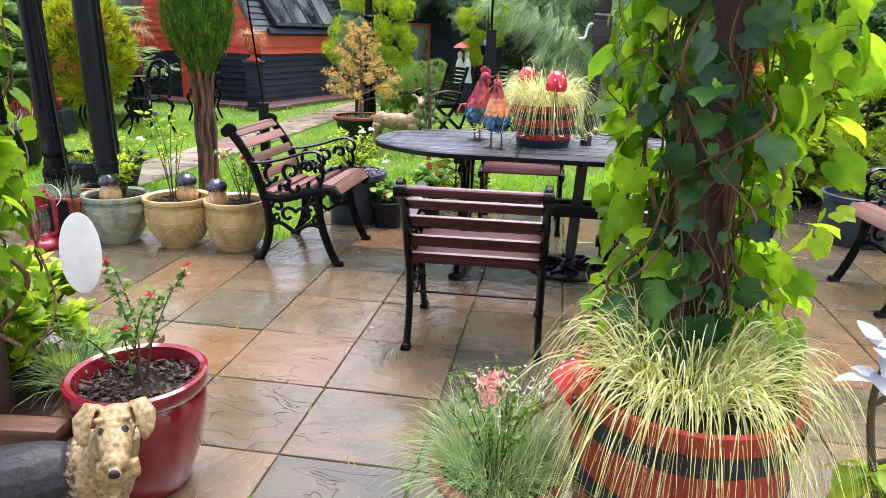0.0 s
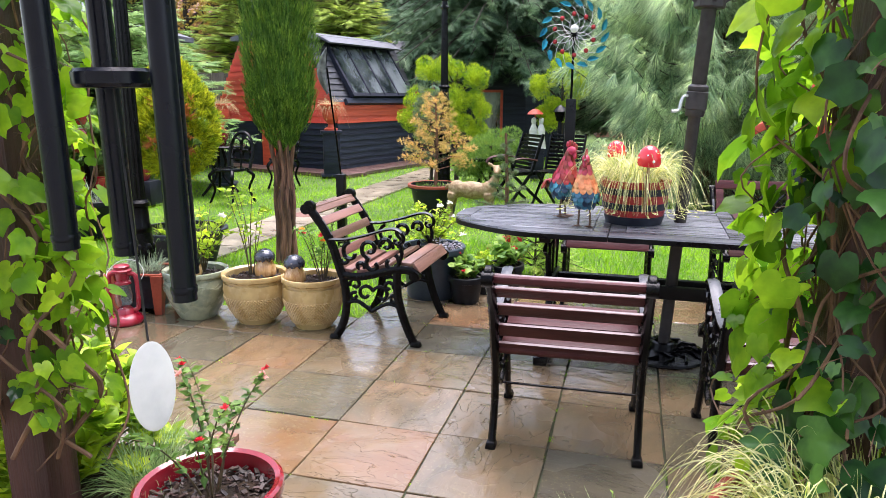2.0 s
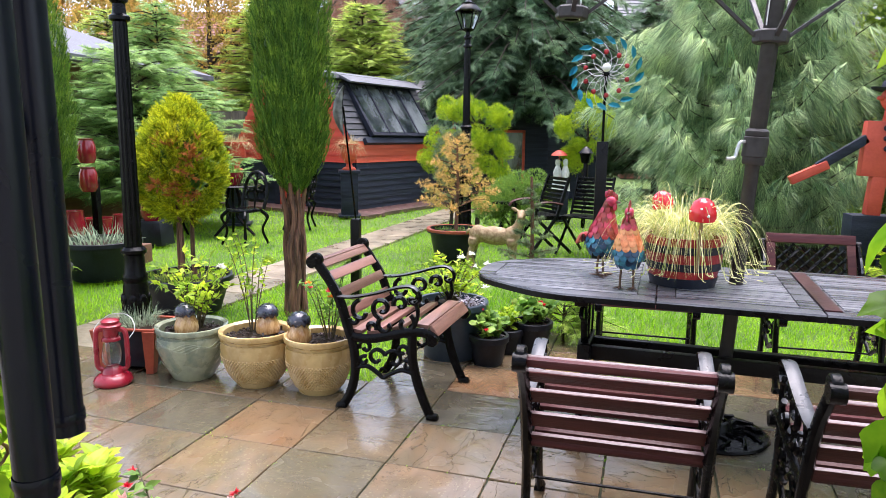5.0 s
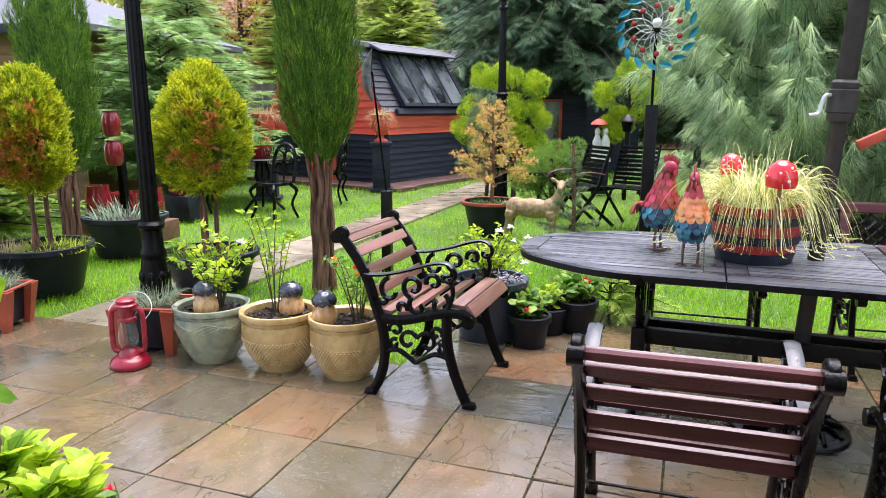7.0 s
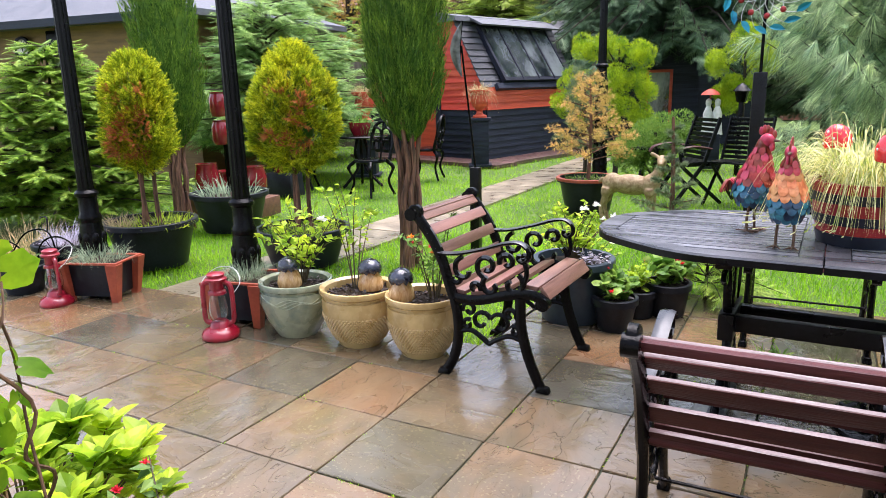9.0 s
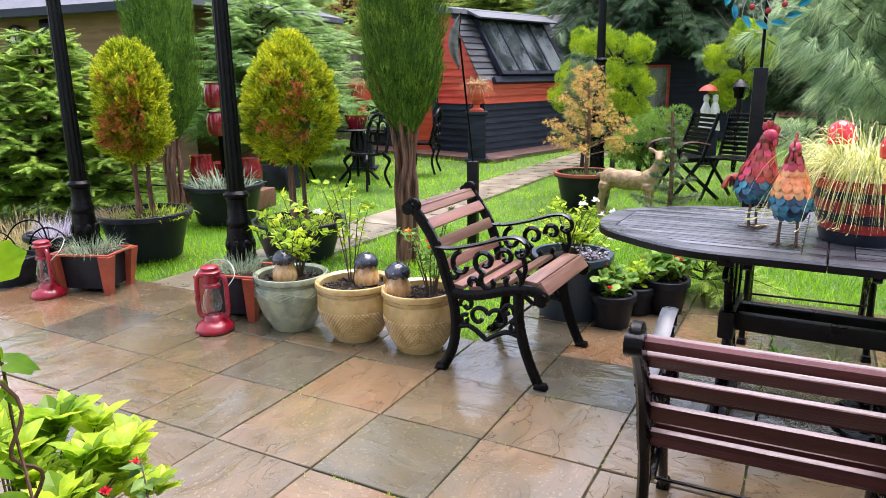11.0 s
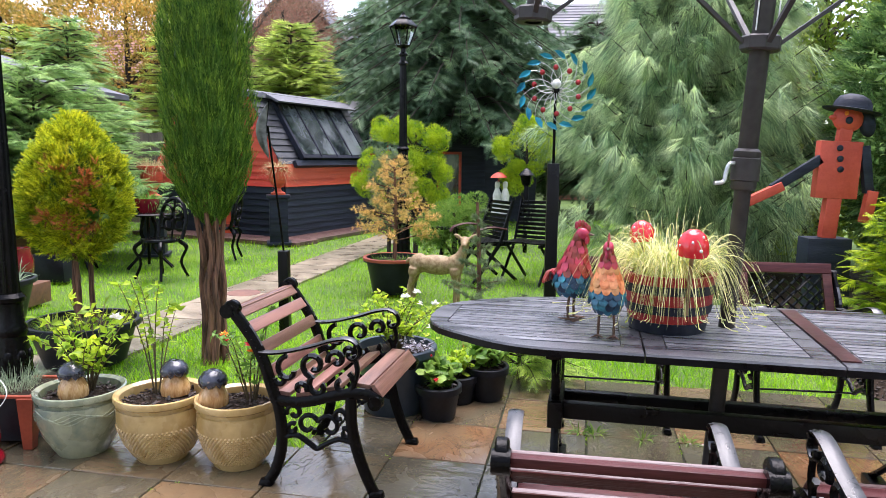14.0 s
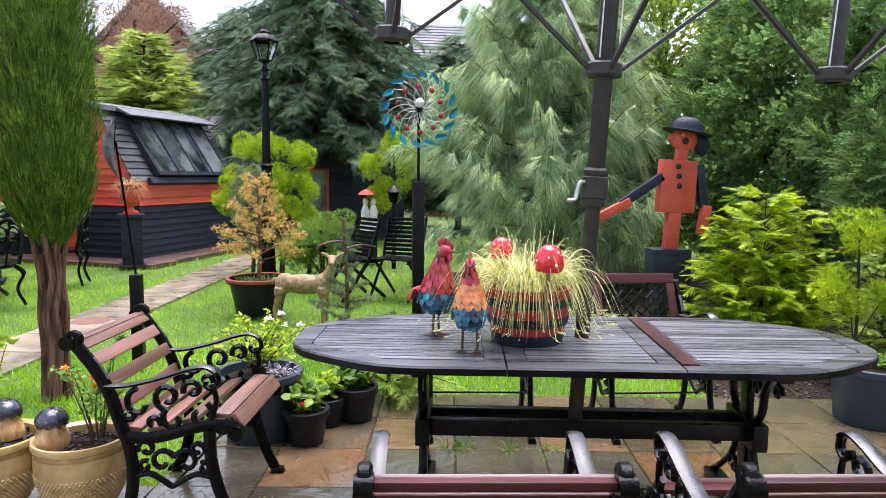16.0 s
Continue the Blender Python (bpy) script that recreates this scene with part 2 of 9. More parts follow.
    if translucent:
        t, mx = n.new("ShaderNodeBsdfTranslucent"), n.new("ShaderNodeMixShader")
        bright = n.new("ShaderNodeHueSaturation")
        bright.inputs["Value"].default_value = 1.5
        l.new(col, bright.inputs["Color"])
        l.new(bright.outputs[0], t.inputs["Color"])
        mx.inputs[0].default_value = translucent
        l.new(p.outputs[0], mx.inputs[1])
        l.new(t.outputs[0], mx.inputs[2])
        l.new(mx.outputs[0], n["Material Output"].inputs["Surface"])
    return m


def leafy(name, c1, c2, scale=3.0, c3=None, translucent=0.36, rough=0.45, island=0.45):
    c1, c2, c3 = ((1.12 * c[0], 1.04 * c[1], 1.35 * c[2]) if c else None for c in (c1, c2, c3))
    return surface(name, c1, c2, scale=scale, rough=rough, bump=0.0, island=island, translucent=translucent, c3=c3, spec=0.24)


def stone_slab():
    """Wet riven sandstone: each slab its own mix of buff, rust and grey, with split ridges and uneven wetness."""
    m = bpy.data.materials.new("wet_sandstone")
    m.use_nodes = True
    n, l = m.node_tree.nodes, m.node_tree.links
    p = n["Principled BSDF"]
    tc, oi, off = n.new("ShaderNodeTexCoord"), n.new("ShaderNodeObjectInfo"), n.new("ShaderNodeVectorMath")
    off.operation = 'MULTIPLY_ADD'
    l.new(oi.outputs["Random"], off.inputs[0])
    off.inputs[1].default_value = (31.0, 47.0, 13.0)
    l.new(tc.outputs["Object"], off.inputs[2])

    def noise_tex(scale, detail, distort, stretch=None):
        t = n.new("ShaderNodeTexNoise")
        t.inputs["Scale"].default_value, t.inputs["Detail"].default_value, t.inputs["Distortion"].default_value = scale, detail, distort
        src = off.outputs[0]
        if stretch:
            mp = n.new("ShaderNodeMapping")
            mp.inputs["Scale"].default_value = stretch
            mp.inputs["Rotation"].default_value = (0, 0, 0.5)
            l.new(src, mp.inputs["Vector"])
            src = mp.outputs[0]
        l.new(src, t.inputs["Vector"])
        return t.outputs["Fac"]

    broad, riven, grain, film = noise_tex(3.0, 4, 0.5, (1, 1.6, 1)), noise_tex(4.0, 6, 0.7, (1, 1.8, 1)), noise_tex(160, 3, 0), noise_tex(3.2, 3, 0.5)
    vein, where, dots = noise_tex(4.0, 4, 0.6, (1, 2.4, 1)), noise_tex(2.4, 2, 0.2), noise_tex(70, 2, 0)
    kind = n.new("ShaderNodeValToRGB")
    kind.color_ramp.interpolation = 'LINEAR'
    kind.color_ramp.elements[0].color, kind.color_ramp.elements[0].position = (0.080, 0.071, 0.050, 1), 0.0
    kind.color_ramp.elements[1].color, kind.color_ramp.elements[1].position = (0.177, 0.096, 0.047, 1), 1.0
    for pos, c in ((0.25, (0.105, 0.090, 0.057)), (0.45, (0.157, 0.109, 0.061)), (0.65, (0.118, 0.094, 0.057)), (0.85, (0.185, 0.123, 0.068))):
        e = kind.color_ramp.elements.new(pos)
        e.color = (*c, 1)
    shifted = n.new("ShaderNodeMath")
    shifted.operation = 'MULTIPLY_ADD'
    shifted.inputs[1].default_value = 0.62
    less = n.new("ShaderNodeMath")
    less.operation = 'SUBTRACT'
    less.inputs[1].default_value = 0.31
    l.new(broad, shifted.inputs[0])
    l.new(oi.outputs["Random"], less.inputs[0])
    l.new(less.outputs[0], shifted.inputs[2])
    l.new(shifted.outputs[0], kind.inputs["Fac"])
    mix = n.new("ShaderNodeMix")
    mix.data_type, mix.blend_type = 'RGBA', 'MULTIPLY'
    mix.inputs[0].default_value = 0.38
    g = n.new("ShaderNodeValToRGB")
    g.color_ramp.elements[0].position, g.color_ramp.elements[1].position = 0.3, 0.6
    g.color_ramp.elements[0].color, g.color_ramp.elements[1].color = (0.45, 0.42, 0.38, 1), (1.0, 0.95, 0.88, 1)
    l.new(riven, g.inputs["Fac"])
    l.new(kind.outputs["Color"], mix.inputs[6])
    l.new(g.outputs["Color"], mix.inputs[7])

    def math_node(op, a, b=None, clamp=False):
        q = n.new("ShaderNodeMath")
        q.operation, q.use_clamp = op, clamp
        for k, v in enumerate((a, b)):
            if v is None:
                continue
            if isinstance(v, float):
                q.inputs[k].default_value = v
            else:
                l.new(v, q.inputs[k])
        return q.outputs[0]

    def band(v, lo, hi):
        q = n.new("ShaderNodeMapRange")
        q.inputs["From Min"].default_value, q.inputs["From Max"].default_value = lo, hi
        l.new(v, q.inputs["Value"])
        return q.outputs[0]

    # thin split lines that come and go, and pale lichen specks in patches
    line = math_node('MULTIPLY', band(math_node('ABSOLUTE', math_node('SUBTRACT', vein, 0.5)), 0.006, 0.001), band(where, 0.48, 0.62))
    lichen = math_node('MULTIPLY', band(dots, 0.60, 0.66), band(where, 0.56, 0.44))
    mix2, mix3 = n.new("ShaderNodeMix"), n.new("ShaderNodeMix")
    mix2.data_type, mix3.data_type = 'RGBA', 'RGBA'
    l.new(math_node('MULTIPLY', line, 0.16), mix2.inputs[0])
    l.new(mix.outputs[2], mix2.inputs[6])
    mix2.inputs[7].default_value = (0.025, 0.020, 0.014, 1)
    l.new(math_node('MULTIPLY', lichen, 0.2), mix3.inputs[0])
    l.new(mix2.outputs[2], mix3.inputs[6])
    mix3.inputs[7].default_value = (0.34, 0.31, 0.15, 1)
    l.new(mix3.outputs[2], p.inputs["Base Color"])
    rr = n.new("ShaderNodeMapRange")
    rr.inputs["From Min"].default_value, rr.inputs["From Max"].default_value = 0.38, 0.66
    rr.inputs["To Min"].default_value, rr.inputs["To Max"].default_value = 0.10, 0.34
    l.new(film, rr.inputs["Value"])
    l.new(rr.outputs[0], p.inputs["Roughness"])
    steps = n.new("ShaderNodeMath")
    steps.operation = 'SNAP'
    steps.inputs[1].default_value = 0.085
    l.new(riven, steps.inputs[0])
    hsum = n.new("ShaderNodeMath")
    hsum.operation = 'MULTIPLY_ADD'
    hsum.inputs[1].default_value = 0.5
    l.new(riven, hsum.inputs[0])
    l.new(steps.outputs[0], hsum.inputs[2])
    b1, b2 = n.new("ShaderNodeBump"), n.new("ShaderNodeBump")
    b1.inputs["Strength"].default_value, b1.inputs["Distance"].default_value = 1.0, 0.016
    b2.inputs["Strength"].default_value, b2.inputs["Distance"].default_value = 0.12, 0.003
    l.new(math_node('SUBTRACT', hsum.outputs[0], math_node('MULTIPLY', line, 0.22)), b1.inputs["Height"])
    l.new(grain, b2.inputs["Height"])
    l.new(b1.outputs[0], b2.inputs["Normal"])
    l.new(b2.outputs[0], p.inputs["Normal"])
    p.inputs["Coat Weight"].default_value, p.inputs["Coat Roughness"].default_value = 0.6, 0.16
    l.new(b2.outputs[0], p.inputs["Coat Normal"])
    return m


M_SLAB = stone_slab()
M_SOIL = surface("dark_soil", (0.012, 0.008, 0.005), (0.040, 0.026, 0.016), 30, 0.8, bump=0.8, bscale=90, spec=0.15)
M_GROUND = surface("turf_soil", (0.045, 0.090, 0.012), (0.09, 0.15, 0.02), 2, 0.9, bump=0.6, bscale=60)
M_JOINT = surface("mossy_joint", (0.010, 0.013, 0.006), (0.035, 0.045, 0.014), 9, 0.85, bump=0.7, bscale=120)
M_BARK_CHIP = surface("bark_mulch", (0.012, 0.007, 0.005), (0.050, 0.029, 0.019), 25, 0.55, bump=0.5, island=0.5)
M_IRON = surface("black_cast_iron", (0.0010, 0.0010, 0.0014), (0.003, 0.003, 0.0036), 14, 0.14, 0.28, bump=0.25, bscale=90, spec=0.13)
# wet iron: real gloss, plus a paler base that adds sky sheen by colour
M_IRONW = surface("wet_black_iron", (0.006, 0.006, 0.008), (0.030, 0.031, 0.036), 30, 0.26, 0.42, bump=0.12, bscale=220, spec=0.95)
M_WOOD = surface("stained_hardwood", (0.125, 0.060, 0.043), (0.235, 0.122, 0.090), 5, 0.32, 0.5, bump=0.25, bscale=45, each=0.22, stretch=(0.35, 6, 6))
M_WOODP = surface("wet_mahogany_slat", (0.036, 0.009, 0.009), (0.072, 0.020, 0.018), 5, 0.32, 0.5, bump=0.2, bscale=45, each=0.18, stretch=(0.35, 6, 6), spec=0.22)
# black paint with the sky's sheen lifted into the slats' base colour
M_TABLE = surface("sheened_black_slat", (0.050, 0.050, 0.058), (0.165, 0.165, 0.188), 3, 0.22, 0.40, bump=0.22, bscale=55, each=0.35, stretch=(0.3, 6, 6), spec=1.0)
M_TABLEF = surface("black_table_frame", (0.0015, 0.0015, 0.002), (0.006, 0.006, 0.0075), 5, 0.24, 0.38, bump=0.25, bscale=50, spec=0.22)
# top border, its grey base holding the same painted sheen
M_TABLEB = surface("sheened_black_border", (0.030, 0.030, 0.036), (0.095, 0.095, 0.108), 4, 0.22, 0.40, bump=0.2, bscale=50, stretch=(0.5, 4, 4), spec=1.0)
# pinkish pale colour standing in for sky sheen on wet slat tops
M_SLATSHEEN = surface("slat_top_sheen", (0.10, 0.062, 0.064), (0.175, 0.12, 0.122), 9, 0.28, 0.45, bump=0.2, bscale=45, stretch=(0.35, 6, 6), spec=0.5)
M_MAROON = surface("maroon_strip", (0.022, 0.005, 0.006), (0.060, 0.012, 0.013), 8, 0.3, bump=0.1)
M_POLE = surface("bronze_parasol_metal", (0.028, 0.024, 0.024), (0.046, 0.040, 0.039), 12, 0.4, bump=0.05, spec=0.3)
M_ALU = surface("dull_weathered_metal", (0.16, 0.17, 0.16), (0.36, 0.37, 0.35), 14, 0.4, metal=0.5, bump=0.1)
M_STEEL = surface("pale_aluminium", (0.5, 0.5, 0.5), (0.65, 0.65, 0.65), 10, 0.35, metal=0.9, bump=0.05)
M_TAN = surface("buff_glazed_stoneware", (0.40, 0.265, 0.095), (0.60, 0.43, 0.19), 5, 0.2, 0.35, bump=0.08, bscale=30, coat=0.4)
M_SAGE = surface("sage_glazed_stoneware", (0.15, 0.19, 0.145), (0.40, 0.41, 0.26), 4, 0.2, 0.35, bump=0.1, bscale=30, coat=0.4)
M_REDGLAZE = surface("oxblood_glaze", (0.16, 0.006, 0.012), (0.26, 0.014, 0.024), 5, 0.12, 0.25, bump=0.05, bscale=20, coat=0.6)
M_PINKGLAZE = surface("rose_glaze", (0.22, 0.035, 0.05), (0.36, 0.08, 0.09), 6, 0.2, bump=0.2, bscale=40, coat=0.4)
M_BLACKPOT = surface("charcoal_plastic", (0.005, 0.006, 0.009), (0.014, 0.017, 0.024), 6, 0.35, 0.5, bump=0.06, bscale=60, spec=0.25)
M_BLUEPOT = surface("slate_blue_plastic", (0.02, 0.035, 0.055), (0.04, 0.06, 0.085), 6, 0.35, 0.5, bump=0.05)
M_TERRA = surface("terracotta_wood", (0.26, 0.045, 0.02), (0.38, 0.075, 0.032), 6, 0.5, bump=0.2, bscale=60)
M_TUBRED = surface("rust_painted_barrel", (0.21, 0.024, 0.016), (0.36, 0.046, 0.025), 4, 0.35, 0.5, bump=0.25, bscale=50, each=0.15, stretch=(3, 3, 0.5))
M_TUBRED2 = surface("scarlet_painted_barrel", (0.26, 0.014, 0.018), (0.42, 0.030, 0.030), 4, 0.3, 0.45, bump=0.2, bscale=50, each=0.12, stretch=(3, 3, 0.5))
M_TUBBAND = surface("dark_barrel_hoop", (0.004, 0.006, 0.014), (0.010, 0.015, 0.028), 8, 0.35, bump=0.1)
M_LANT = surface("red_enamel", (0.18, 0.003, 0.012), (0.31, 0.010, 0.026), 6, 0.22, 0.36, bump=0.06, coat=0.2)
M_BROWN = surface("brown_stained_post", (0.035, 0.014, 0.012), (0.075, 0.030, 0.024), 4, 0.5, 0.65, bump=0.35, bscale=35, stretch=(5, 5, 0.4))
M_BOXWOOD = surface("planter_boards", (0.10, 0.045, 0.028), (0.19, 0.09, 0.055), 4, 0.4, 0.6, bump=0.3, bscale=35, stretch=(0.4, 5, 5))
M_CHIME = surface("black_anodised_tube", (0.002, 0.003, 0.006), (0.004, 0.005, 0.010), 6, 0.22, 0.3, bump=0.0, spec=0.22)
M_CLOTH = surface("black_rubber", (0.01, 0.01, 0.011), (0.02, 0.02, 0.022), 20, 0.6, bump=0.1)
M_SAIL = surface("pearly_white_shell", (0.62, 0.63, 0.62), (0.80, 0.80, 0.78), 9, 0.3, 0.4, bump=0.1, bscale=30)
M_BARK = surface("red_brown_bark", (0.045, 0.022, 0.014), (0.24, 0.115, 0.07), 9, 0.85, bump=0.9, bscale=22, stretch=(5, 5, 0.45))
M_BARKG = surface("grey_brown_bark", (0.022, 0.016, 0.012), (0.06, 0.042, 0.03), 6, 0.95, bump=0.8, bscale=25, stretch=(5, 5, 0.5))
M_STEM = surface("green_brown_stem", (0.05, 0.045, 0.02), (0.11, 0.07, 0.035), 8, 0.7, bump=0.3)
M_VINE = surface("brown_ivy_stem", (0.075, 0.036, 0.020), (0.19, 0.10, 0.055), 12, 0.7, bump=0.5)
M_THUJA = leafy("cypress_column_green", (0.050, 0.13, 0.014), (0.125, 0.245, 0.022), 9, (0.22, 0.36, 0.034), island=0.7)
M_GOLD = leafy("golden_thuja", (0.17, 0.27, 0.010), (0.44, 0.50, 0.016), 6, (0.56, 0.47, 0.03), island=0.6)
M_RUST = leafy("rust_autumn_spray", (0.26, 0.10, 0.02), (0.46, 0.20, 0.045), 5)
M_LIME = leafy("lime_cypress", (0.12, 0.26, 0.008), (0.42, 0.56, 0.014), 6, translucent=0.22)
M_LARCH = leafy("straw_gold_needles", (0.32, 0.29, 0.05), (0.62, 0.44, 0.12), 5, (0.26, 0.36, 0.055))
M_FIR = leafy("fir_needles", (0.12, 0.24, 0.025), (0.29, 0.44, 0.06), 4)
M_SPRUCE = leafy("grey_spruce_needles", (0.08, 0.13, 0.05), (0.17, 0.24, 0.09), 5)
M_CEDAR = leafy("dark_blue_cedar", (0.050, 0.110, 0.046), (0.135, 0.225, 0.090), 1.2, (0.20, 0.32, 0.12))
M_BLUECON = leafy("blue_green_juniper", (0.12, 0.25, 0.055), (0.29, 0.45, 0.115), 1.5)
M_MIDCON = leafy("mid_green_cypress", (0.18, 0.30, 0.04), (0.40, 0.52, 0.085), 1.0)
M_PINE = leafy("long_pine_needles", (0.13, 0.25, 0.10), (0.46, 0.60, 0.25), 3.0, (0.60, 0.70, 0.28), translucent=0.45, island=0.7)
M_HEDGE = leafy("dark_hedge_leaf", (0.08, 0.18, 0.045), (0.25, 0.41, 0.10), 2, rough=0.32)
M_LAUREL = leafy("laurel_leaf", (0.16, 0.28, 0.03), (0.38, 0.50, 0.07), 2, rough=0.3)
M_AUTUMN = leafy("autumn_birch_leaf", (0.24, 0.20, 0.035), (0.44, 0.31, 0.055), 0.8, (0.26, 0.30, 0.07))
M_TWIG = leafy("brown_twiggy_leaf", (0.13, 0.085, 0.045), (0.24, 0.16, 0.085), 0.8)
M_IVY = leafy("bright_ivy_leaf", (0.10, 0.245, 0.008), (0.27, 0.46, 0.014), 6, translucent=0.6, rough=0.3, island=0.45)
# ivy on its unlit side, the shade put into the leaf colour
M_IVYD = surface("shaded_ivy_leaf", (0.012, 0.050, 0.010), (0.045, 0.140, 0.022), scale=14, rough=0.3, bump=0.0, island=0.55, translucent=0.3, spec=0.4)
M_SHRUB = leafy("yellow_green_shrub", (0.16, 0.31, 0.015), (0.40, 0.53, 0.035), 5, translucent=0.45, rough=0.3)
M_HERB = leafy("fresh_green_leaf", (0.08, 0.19, 0.02), (0.20, 0.34, 0.05), 7, translucent=0.35, rough=0.35)
M_ROSE = leafy("rose_leaf", (0.06, 0.15, 0.02), (0.17, 0.29, 0.05), 7, rough=0.35)
M_CAREX = leafy("variegated_sedge", (0.28, 0.38, 0.055), (0.76, 0.77, 0.34), 25, translucent=0.4, rough=0.4, island=0.45)
M_FESCUE = leafy("blue_fescue", (0.13, 0.21, 0.10), (0.30, 0.39, 0.20), 20, translucent=0.25, rough=0.5)
M_FINE = leafy("fine_green_fescue", (0.15, 0.28, 0.07), (0.34, 0.48, 0.17), 20, translucent=0.3, rough=0.5)
M_STRAW = leafy("straw_grass", (0.30, 0.26, 0.10), (0.50, 0.42, 0.17), 20, translucent=0.3)
M_GRASS = leafy("lawn_grass", (0.12, 0.31, 0.006), (0.26, 0.50, 0.012), 1.3, (0.37, 0.56, 0.020), translucent=0.38, island=0.4)
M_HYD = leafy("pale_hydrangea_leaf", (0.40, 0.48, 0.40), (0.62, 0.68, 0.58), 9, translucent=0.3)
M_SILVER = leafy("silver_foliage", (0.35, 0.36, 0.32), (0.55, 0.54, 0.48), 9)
M_PETALR = surface("red_petal", (0.55, 0.012, 0.03), (0.75, 0.04, 0.07), 20, 0.5, bump=0, translucent=0.25)
M_PETALP = surface("pink_petal", (0.72, 0.30, 0.28), (0.86, 0.55, 0.48), 20, 0.5, bump=0, translucent=0.25)
M_PETALO = surface("orange_petal", (0.75, 0.22, 0.02), (0.85, 0.35, 0.04), 20, 0.5, bump=0, translucent=0.25)
M_PETALW = surface("white_petal", (0.70, 0.70, 0.64), (0.85, 0.85, 0.8), 20, 0.5, bump=0, translucent=0.25)
M_SHEDRED = surface("orange_red_boards", (0.48, 0.048, 0.022), (0.68, 0.085, 0.040), 3, 0.5, 0.65, bump=0.25, bscale=40, each=0.12, stretch=(0.5, 0.5, 5))
M_SHEDBLK = surface("blue_black_boards", (0.009, 0.011, 0.020), (0.021, 0.026, 0.042), 3, 0.5, 0.6, spec=0.25, bump=0.3, bscale=40, each=0.25, stretch=(0.5, 0.5, 5))
M_ROOFSL = surface("weathered_roof_boards", (0.020, 0.021, 0.026), (0.060, 0.062, 0.070), 3, 0.45, 0.65, bump=0.3, bscale=40, each=0.35, stretch=(0.6, 0.6, 4))
M_FELT = surface("grey_roof_felt", (0.075, 0.078, 0.092), (0.125, 0.128, 0.145), 5, 0.5, 0.7, bump=0.4, bscale=120)
M_FELTD = surface("dark_shed_felt", (0.060, 0.063, 0.074), (0.115, 0.118, 0.132), 5, 0.45, 0.65, bump=0.4, bscale=120)
M_PATH = surface("pale_path_stone", (0.130, 0.112, 0.076), (0.265, 0.222, 0.150), 4, 0.25, 0.45, bump=0.5, bscale=30, each=0.18)
M_DECK = surface("brown_deck", (0.07, 0.035, 0.03), (0.13, 0.07, 0.058), 5, 0.4, 0.55, bump=0.25, each=0.2)
M_BRICK = surface("tan_clad_wall", (0.15, 0.085, 0.036), (0.23, 0.135, 0.056), 4, 0.7, bump=0.3, bscale=50, stretch=(0.5, 0.5, 5))
M_TILE = surface("red_brown_roof_tile", (0.14, 0.065, 0.05), (0.24, 0.11, 0.08), 3, 0.75, bump=0.4, bscale=30, each=0.2)
M_TILEG = surface("grey_roof_tile", (0.10, 0.10, 0.115), (0.19, 0.185, 0.20), 3, 0.7, bump=0.4, bscale=30, each=0.2)
M_HOUSEBR = surface("red_house_brick", (0.24, 0.10, 0.065), (0.36, 0.16, 0.11), 5, 0.8, bump=0.4, bscale=40)
M_FENCE = surface("weathered_fence", (0.11, 0.085, 0.065), (0.20, 0.16, 0.12), 4, 0.8, bump=0.4, each=0.2, stretch=(4, 4, 0.5))
M_RENDER = surface("pale_render", (0.60, 0.57, 0.52), (0.70, 0.67, 0.62), 3, 0.85, bump=0.3, bscale=80)
M_WHITE = surface("white_stone", (0.62, 0.61, 0.58), (0.78, 0.77, 0.74), 12, 0.6, bump=0.3, bscale=40)
M_DEER = surface("fawn_resin", (0.17, 0.10, 0.045), (0.32, 0.21, 0.11), 7, 0.5, bump=0.3, bscale=50)
M_FAWN = surface("spotted_fawn_resin", (0.19, 0.115, 0.045), (0.36, 0.26, 0.14), 26, 0.55, bump=0.4, bscale=60)
M_CAPRED = surface("red_toadstool_gloss", (0.62, 0.012, 0.022), (0.74, 0.03, 0.04), 8, 0.12, 0.2, bump=0.0, coat=0.5)
M_CAPDARK = surface("drip_glazed_cap", (0.005, 0.007, 0.016), (0.045, 0.05, 0.075), 26, 0.12, 0.25, bump=0.25, bscale=60, coat=0.5, c3=(0.34, 0.26, 0.20))
M_STALK = surface("amber_glazed_stalk", (0.36, 0.17, 0.055), (0.60, 0.38, 0.17), 12, 0.18, bump=0.1, coat=0.5, stretch=(4, 4, 1))
M_TEAL = surface("teal_metal_leaf", (0.012, 0.16, 0.24), (0.03, 0.32, 0.40), 12, 0.3, metal=0.4, bump=0.05)
M_RUBY = surface("ruby_metal_cup", (0.22, 0.012, 0.018), (0.36, 0.03, 0.03), 12, 0.25, metal=0.4, bump=0.05)
M_FIGRED = surface("painted_red_timber", (0.46, 0.055, 0.03), (0.58, 0.085, 0.05), 5, 0.5, bump=0.2, bscale=50)
M_RBLUE = surface("petrol_blue_tin", (0.010, 0.06, 0.115), (0.03, 0.17, 0.26), 30, 0.3, metal=0.3, bump=0.1, island=0.6, coat=0.3)
M_RORANGE = surface("copper_orange_tin", (0.52, 0.15, 0.045), (0.78, 0.33, 0.13), 30, 0.33, metal=0.2, bump=0.1, island=0.32, coat=0.3)
M_RRED = surface("crimson_tin", (0.26, 0.012, 0.020), (0.46, 0.04, 0.045), 30, 0.3, metal=0.2, bump=0.1, island=0.4, coat=0.3)
M_RLEG = surface("brown_tin_leg", (0.09, 0.05, 0.03), (0.16, 0.09, 0.06), 20, 0.45, metal=0.4, bump=0.1)
M_DIAL = surface("ivory_dial", (0.62, 0.58, 0.48), (0.7, 0.66, 0.56), 5, 0.5, bump=0.0)


